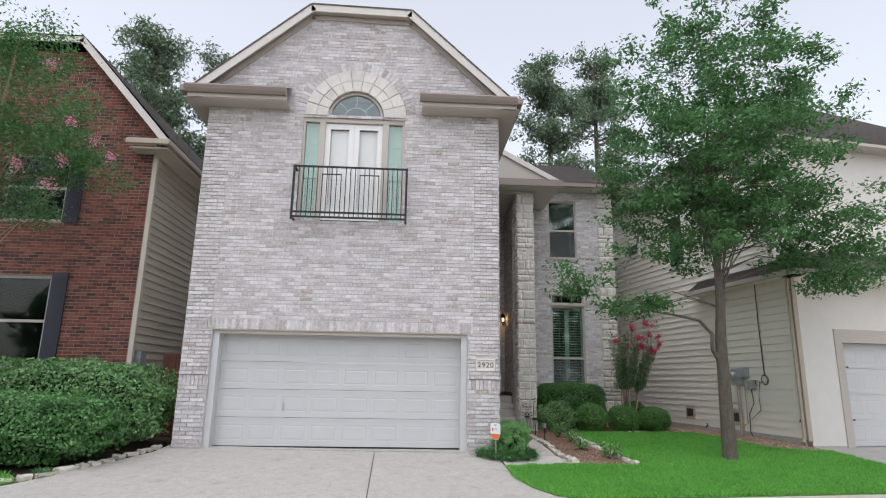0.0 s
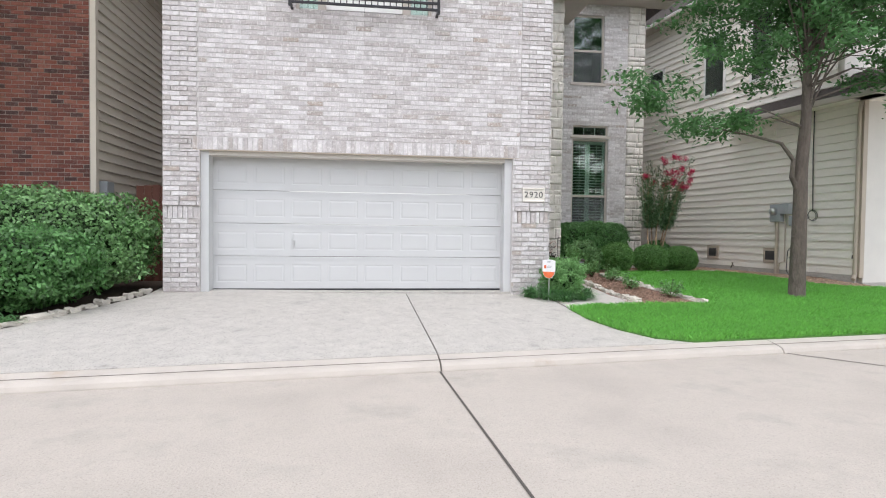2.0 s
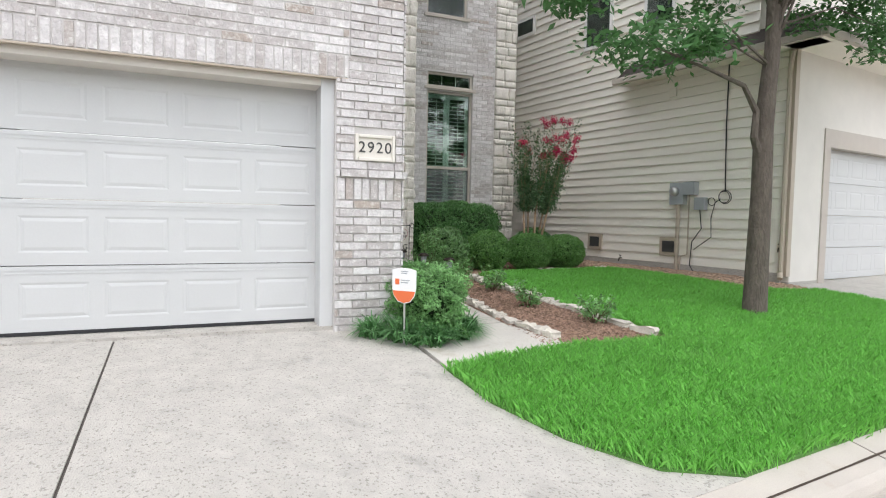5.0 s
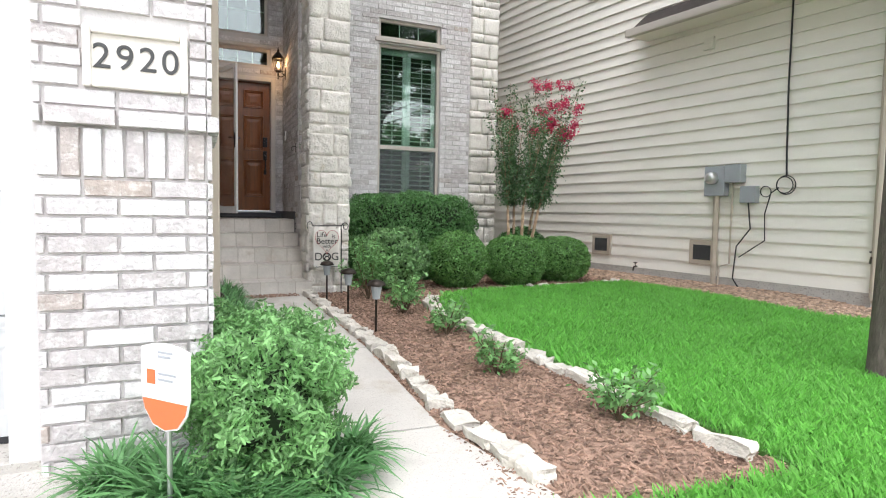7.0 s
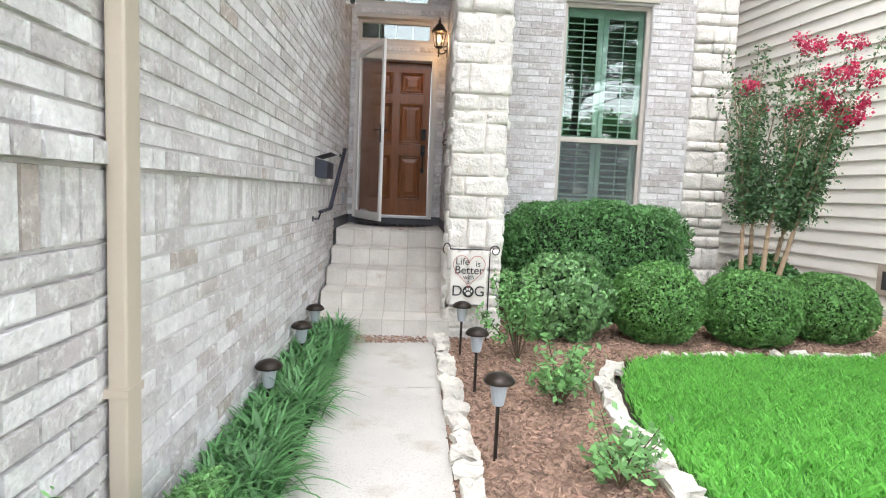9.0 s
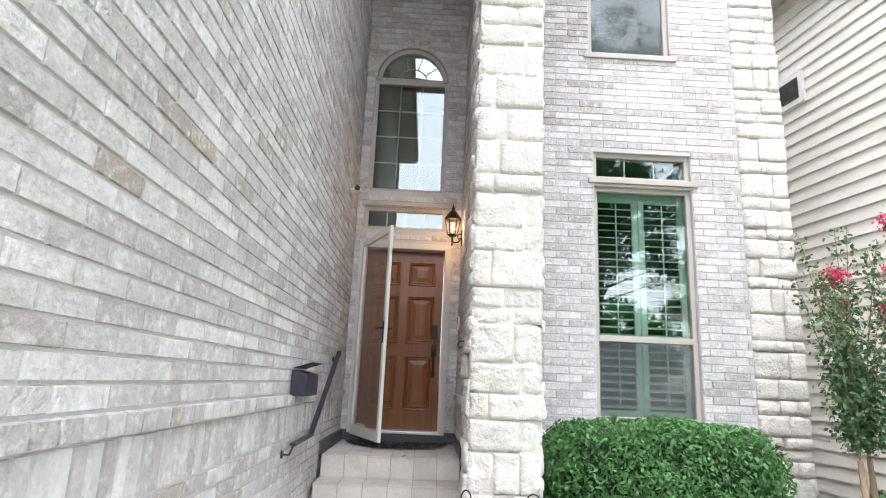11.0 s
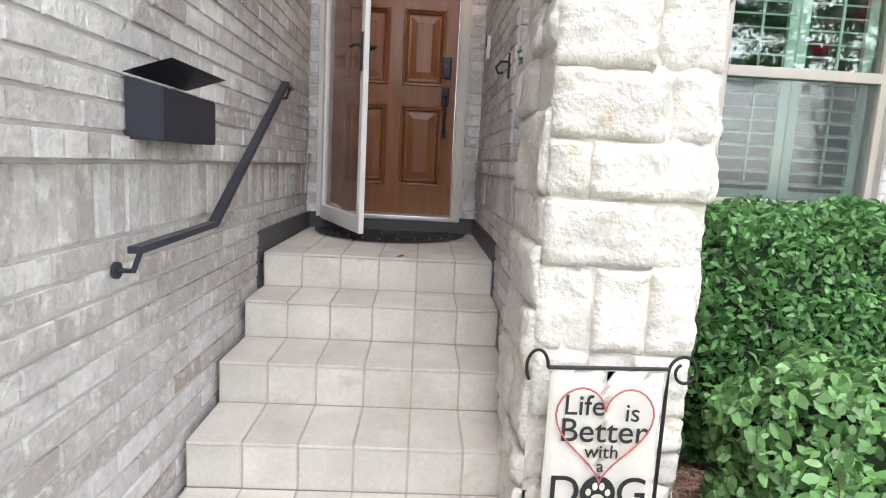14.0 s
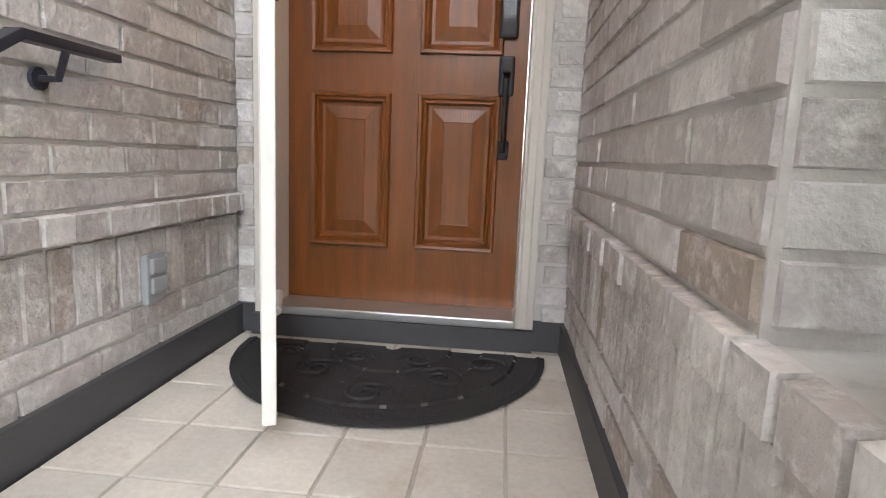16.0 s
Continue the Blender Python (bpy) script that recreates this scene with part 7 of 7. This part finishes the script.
mesh_object("blade", [(-0.06, 0, 0.004), (-0.02, 0.018, 0.016), (0.02, 0.012, 0.006), (0.07, 0.0, 0.012), (0.02, -0.016, 0.015), (-0.02, -0.02, 0.004), (0, 0.03, 0.02)], [(0, 1, 5), (1, 2, 4, 5), (2, 3, 4), (1, 6, 2)], M_TWIG, lf)

# flower pot on the ledge
pot = thing("flower_pot", "dark brown flower pot standing in a saucer", "flower pot", (ENT_R + 0.165, 16.38, 1.846))
pot.scale = (0.8, 0.8, 0.8)
part("saucer", lathe(bmesh.new(), [(0.10, 0.0), (0.15, 0.022), (0.155, 0.03), (0.14, 0.028), (0.10, 0.012)], sides=24), M_PLAQUE, pot, "pale clay saucer", smooth=True)
part("pot_body", lathe(bmesh.new(), [(0.05, 0.013), (0.066, 0.03), (0.105, 0.10), (0.128, 0.17), (0.136, 0.25), (0.152, 0.26), (0.154, 0.285), (0.14, 0.285), (0.125, 0.25)], sides=28), M_BRONZE, pot, smooth=True)
rn = np.random.default_rng(77)
bm = bmesh.new()
pp = []
for k in range(22):
    a, s = rn.uniform(0, 6.28), rn.uniform(0.05, 0.2)
    tip = Vector((s * math.cos(a), s * math.sin(a), 0.28 + rn.uniform(0.12, 0.38)))
    tube(bm, [(0.3 * tip.x, 0.3 * tip.y, 0.25), tip * 0.7 + Vector((0, 0, 0.1)), tip], [0.003, 0.003, 0.002], 5)
    pp.append(rn.normal(size=(26, 3)) * 0.03 + np.array(tip))
part("stem", bm, M_TWIG, pot)
P = np.concatenate(pp)
v, f = leaf_quads(P, rn.normal(size=P.shape), 0.025, rn, aspect=2.0)
quads_object("foliage", v, f, M_LEAF_CRAPE, pot)

# garden flag
fl = thing("garden_flag", "cream garden flag reading Life is Better with a DOG", "flag", (3.755, 15.375, 0.025))
FY, FX, FZ0, FZ1 = 0.0, 0.16, 0.735, 1.235
bm = bmesh.new()
bmesh.ops.create_grid(bm, x_segments=14, y_segments=14, size=0.5)
for v2 in bm.verts:
    u, w = v2.co.x, v2.co.y + 0.5
    v2.co = Vector((u * 2 * FX, 0.006 * math.sin(u * 9) * (1 - w) + 0.003, FZ0 + w * (FZ1 - FZ0)))
bmesh.ops.solidify(bm, geom=bm.faces[:], thickness=0.002)
part("cloth", bm, M_FABRIC, fl, smooth=True)
bm = bmesh.new()
tube(bm, [(FX + 0.02, 0.02, 0.40), (FX + 0.02, 0.02, 1.16), (FX + 0.02, 0.015, FZ1 + 0.008), (-FX - 0.01, 0.0, FZ1 + 0.006)], 0.006, 8)
tube(bm, [(FX + 0.02 + 0.045 - 0.045 * math.cos(k * 0.35) * (1 - k / 40), 0.018, FZ1 - 0.02 + 0.05 * math.sin(k * 0.35) * (1 - k / 40) + 0.02) for k in range(22)], 0.005, 6)
tube(bm, [(-FX - 0.01 - 0.03 + 0.03 * math.cos(k * 0.33), -0.002, FZ1 + 0.006 + 0.06 - 0.06 * math.cos(k * 0.0) + 0.05 * math.sin(k * 0.33)) for k in range(13)], 0.005, 6)
part("pole", bm, M_IRON, fl, "black wrought iron flag pole")
heart = []
for k in range(49):
    t = 2 * math.pi * k / 48
    heart.append((0.0087 * 16 * math.sin(t) ** 3, -0.012, 1.072 + 0.0098 * (13 * math.cos(t) - 5 * math.cos(2 * t) - 2 * math.cos(3 * t) - math.cos(4 * t))))
bm = bmesh.new()
tube(bm, heart, 0.0028, 6, cap=False)
part("printed_heart", bm, M_PINKPRINT, fl)
for body, size, x, z in (("Life", 0.084, -0.06, 1.135), ("is", 0.075, 0.078, 1.118), ("Better", 0.098, 0.0, 1.06), ("with", 0.056, 0.0, 1.0), ("a", 0.05, 0.0, 0.957), ("D", 0.13, -0.098, 0.875), ("G", 0.13, 0.098, 0.875)):
    text_mesh("lettering", body, size, 0.0012, M_BLACK, pose(x, -0.011, z, 90, 0, 0), fl)
bm = bmesh.new()
prism(bm, [(0.05 * math.cos(a), 0.875 + 0.052 * math.sin(a)) for a in (2 * math.pi * k / 28 for k in range(28))], -0.0125, -0.0095)
paw = part("printed_disc", bm, M_BLACK, fl)
for px, pz, rx, rz in ((0, 0.858, 0.020, 0.016), (-0.028, 0.879, 0.008, 0.011), (-0.010, 0.897, 0.008, 0.012), (0.010, 0.897, 0.008, 0.012), (0.028, 0.879, 0.008, 0.011)):
    bm = bmesh.new()
    prism(bm, [(px + rx * math.cos(a), pz + rz * math.sin(a)) for a in (2 * math.pi * k / 14 for k in range(14))], -0.0135, -0.0127)
    part("paw_pad", bm, M_FABRIC, paw)
bm = bmesh.new()
tube(bm, [(-0.13 + 0.01 * k, -0.011, 0.755 + 0.005 * (k % 2)) for k in range(27)], 0.004, 5)
part("printed_border", bm, M_BLUEBLACK, fl)

# security sign by the garage
sg = thing("yard_sign", "white and orange shield-shaped yard sign on a stake", "yard sign", (2.23, 10.70, gz(2.23, 10.70)), turn=-48)
shield = [(-0.115, 0.66), (-0.115, 0.50), (-0.10, 0.44), (-0.06, 0.39), (0, 0.375), (0.06, 0.39), (0.10, 0.44), (0.115, 0.50), (0.115, 0.66), (0.06, 0.675), (0, 0.68), (-0.06, 0.675)]
bm = bmesh.new()
prism(bm, [(x, z - 0.02) for x, z in shield[::-1]], -0.004, 0.004)
face = part("shield", bm, M_SIGNWHITE, sg)
bm = bmesh.new()
prism(bm, [(-0.108, 0.462), (-0.096, 0.424), (-0.058, 0.376), (0, 0.36), (0.058, 0.376), (0.096, 0.424), (0.108, 0.462)], -0.0065, -0.0045)
part("orange_band", bm, M_ORANGE, face)
boxed("emblem", (-0.085, -0.045, -0.0065, -0.0045, 0.515, 0.565), M_ORANGE, face)
for z, w in ((0.55, 0.085), (0.53, 0.07), (0.625, 0.07), (0.61, 0.06)):
    boxed("print_bar", (-0.03, -0.03 + w, -0.006, -0.0045, z, z + 0.008), M_PLASTIC, face)
bm = bmesh.new()
tube(bm, [(0, 0.012, -0.08), (0, 0.012, 0.42)], 0.009, 8)
part("stake", bm, M_ALU, sg)

# path lights
def path_light(at, seed):
    e = thing("path_light", "small black solar path light with ribbed glass", "path light", at, group="solar path lights")
    part("stake", tube(bmesh.new(), [(0, 0, -0.08), (0, 0, 0.29)], 0.010, 8), M_BRONZE, e)
    part("lens", lathe(bmesh.new(), [(0.026, 0.29), (0.03, 0.295), (0.046, 0.40), (0.046, 0.405)], sides=14), M_PLASTIC, e, "ribbed clear lens")
    part("cap", lathe(bmesh.new(), [(0.074, 0.402), (0.078, 0.412), (0.06, 0.435), (0.03, 0.448), (0.008, 0.452)], sides=20), M_BRONZE, e, smooth=True)
    return e


p0 = path_light(G(3.69, 13.1), 1)
for x, y in ((3.69, 14.05), (3.67, 14.95), (2.47, 13.62), (2.47, 14.6), (2.46, 15.25)):
    copy_thing(p0, pose(x, y, gz(x, y) - (0.13 if x < 3 else 0.01)))

# hose tap by the siding
tp = thing("hose_tap", "small brass hose tap on the siding foundation", "tap")
tp.matrix_basis = NEIGH_M
bm = bmesh.new()
tube(bm, [(NX + 0.01, 15.2, 0.62), (NX - 0.08, 15.2, 0.62), (NX - 0.10, 15.2, 0.55)], 0.012, 8)
tube(bm, [(NX - 0.05, 15.2, 0.62), (NX - 0.05, 15.2, 0.68)], 0.008, 8)
tube(bm, [(NX - 0.05, 15.2 - 0.03, 0.68), (NX - 0.05, 15.23, 0.68)], 0.010, 8)
part("spout", bm, M_BRONZE, tp)

tp2 = copy_thing(tp, NEIGH_M @ pose(0, -3.36, 0.40))
vn = thing("wall_vent", "small square cream vent on the siding", "vent")
vn.matrix_basis = NEIGH_M
boxed("frame", (NX - 0.035, NX + 0.01, 13.98, 14.14, 3.86, 4.04), M_SIDING, vn, bevel=0.006)
for q in range(4):
    boxed("slat", (NX - 0.042, NX - 0.034, 14.0, 14.12, 3.88 + q * 0.038, 3.90 + q * 0.038), M_SIDING, vn)
hk = thing("wall_hook", "small black iron hook on the entry wall", "hook")
bm = bmesh.new()
tube(bm, [(ENT_R - 0.008, 16.75, 2.32), (ENT_R - 0.05, 16.75, 2.32), (ENT_R - 0.075, 16.75, 2.29), (ENT_R - 0.06, 16.75, 2.26), (ENT_R - 0.04, 16.75, 2.27)], 0.006, 8)
tube(bm, [(ENT_R - 0.009, 16.75, 2.36), (ENT_R - 0.009, 16.75, 2.24)], 0.008, 8)
part("scroll", bm, M_IRON, hk)
chips("bark_crumbs", [(2.8, 15.18), (3.42, 15.25), (3.4, 15.45), (2.8, 15.45)], 420, (0.03, 0.009, 0.006), M_MULCH, "loose bark crumbs on the walkway end", 83, z_off=0.012)
nl = thing("key_chain", "thin dark chain hanging inside the storm door", "chain")
bm = bmesh.new()
tube(bm, [(2.60, DOOR_Y - 0.055, 3.34), (2.61, DOOR_Y - 0.055, 3.20), (2.60, DOOR_Y - 0.055, 3.08), (2.615, DOOR_Y - 0.055, 3.02)], 0.006, 6)
part("chain", bm, M_BRONZE, nl)

# nearest bricks of the side wall, one by one
brick_parts("brick", SIDE, SIDE_NEAR, M_BRICK_OB, side_wall, rng=random.Random(8))
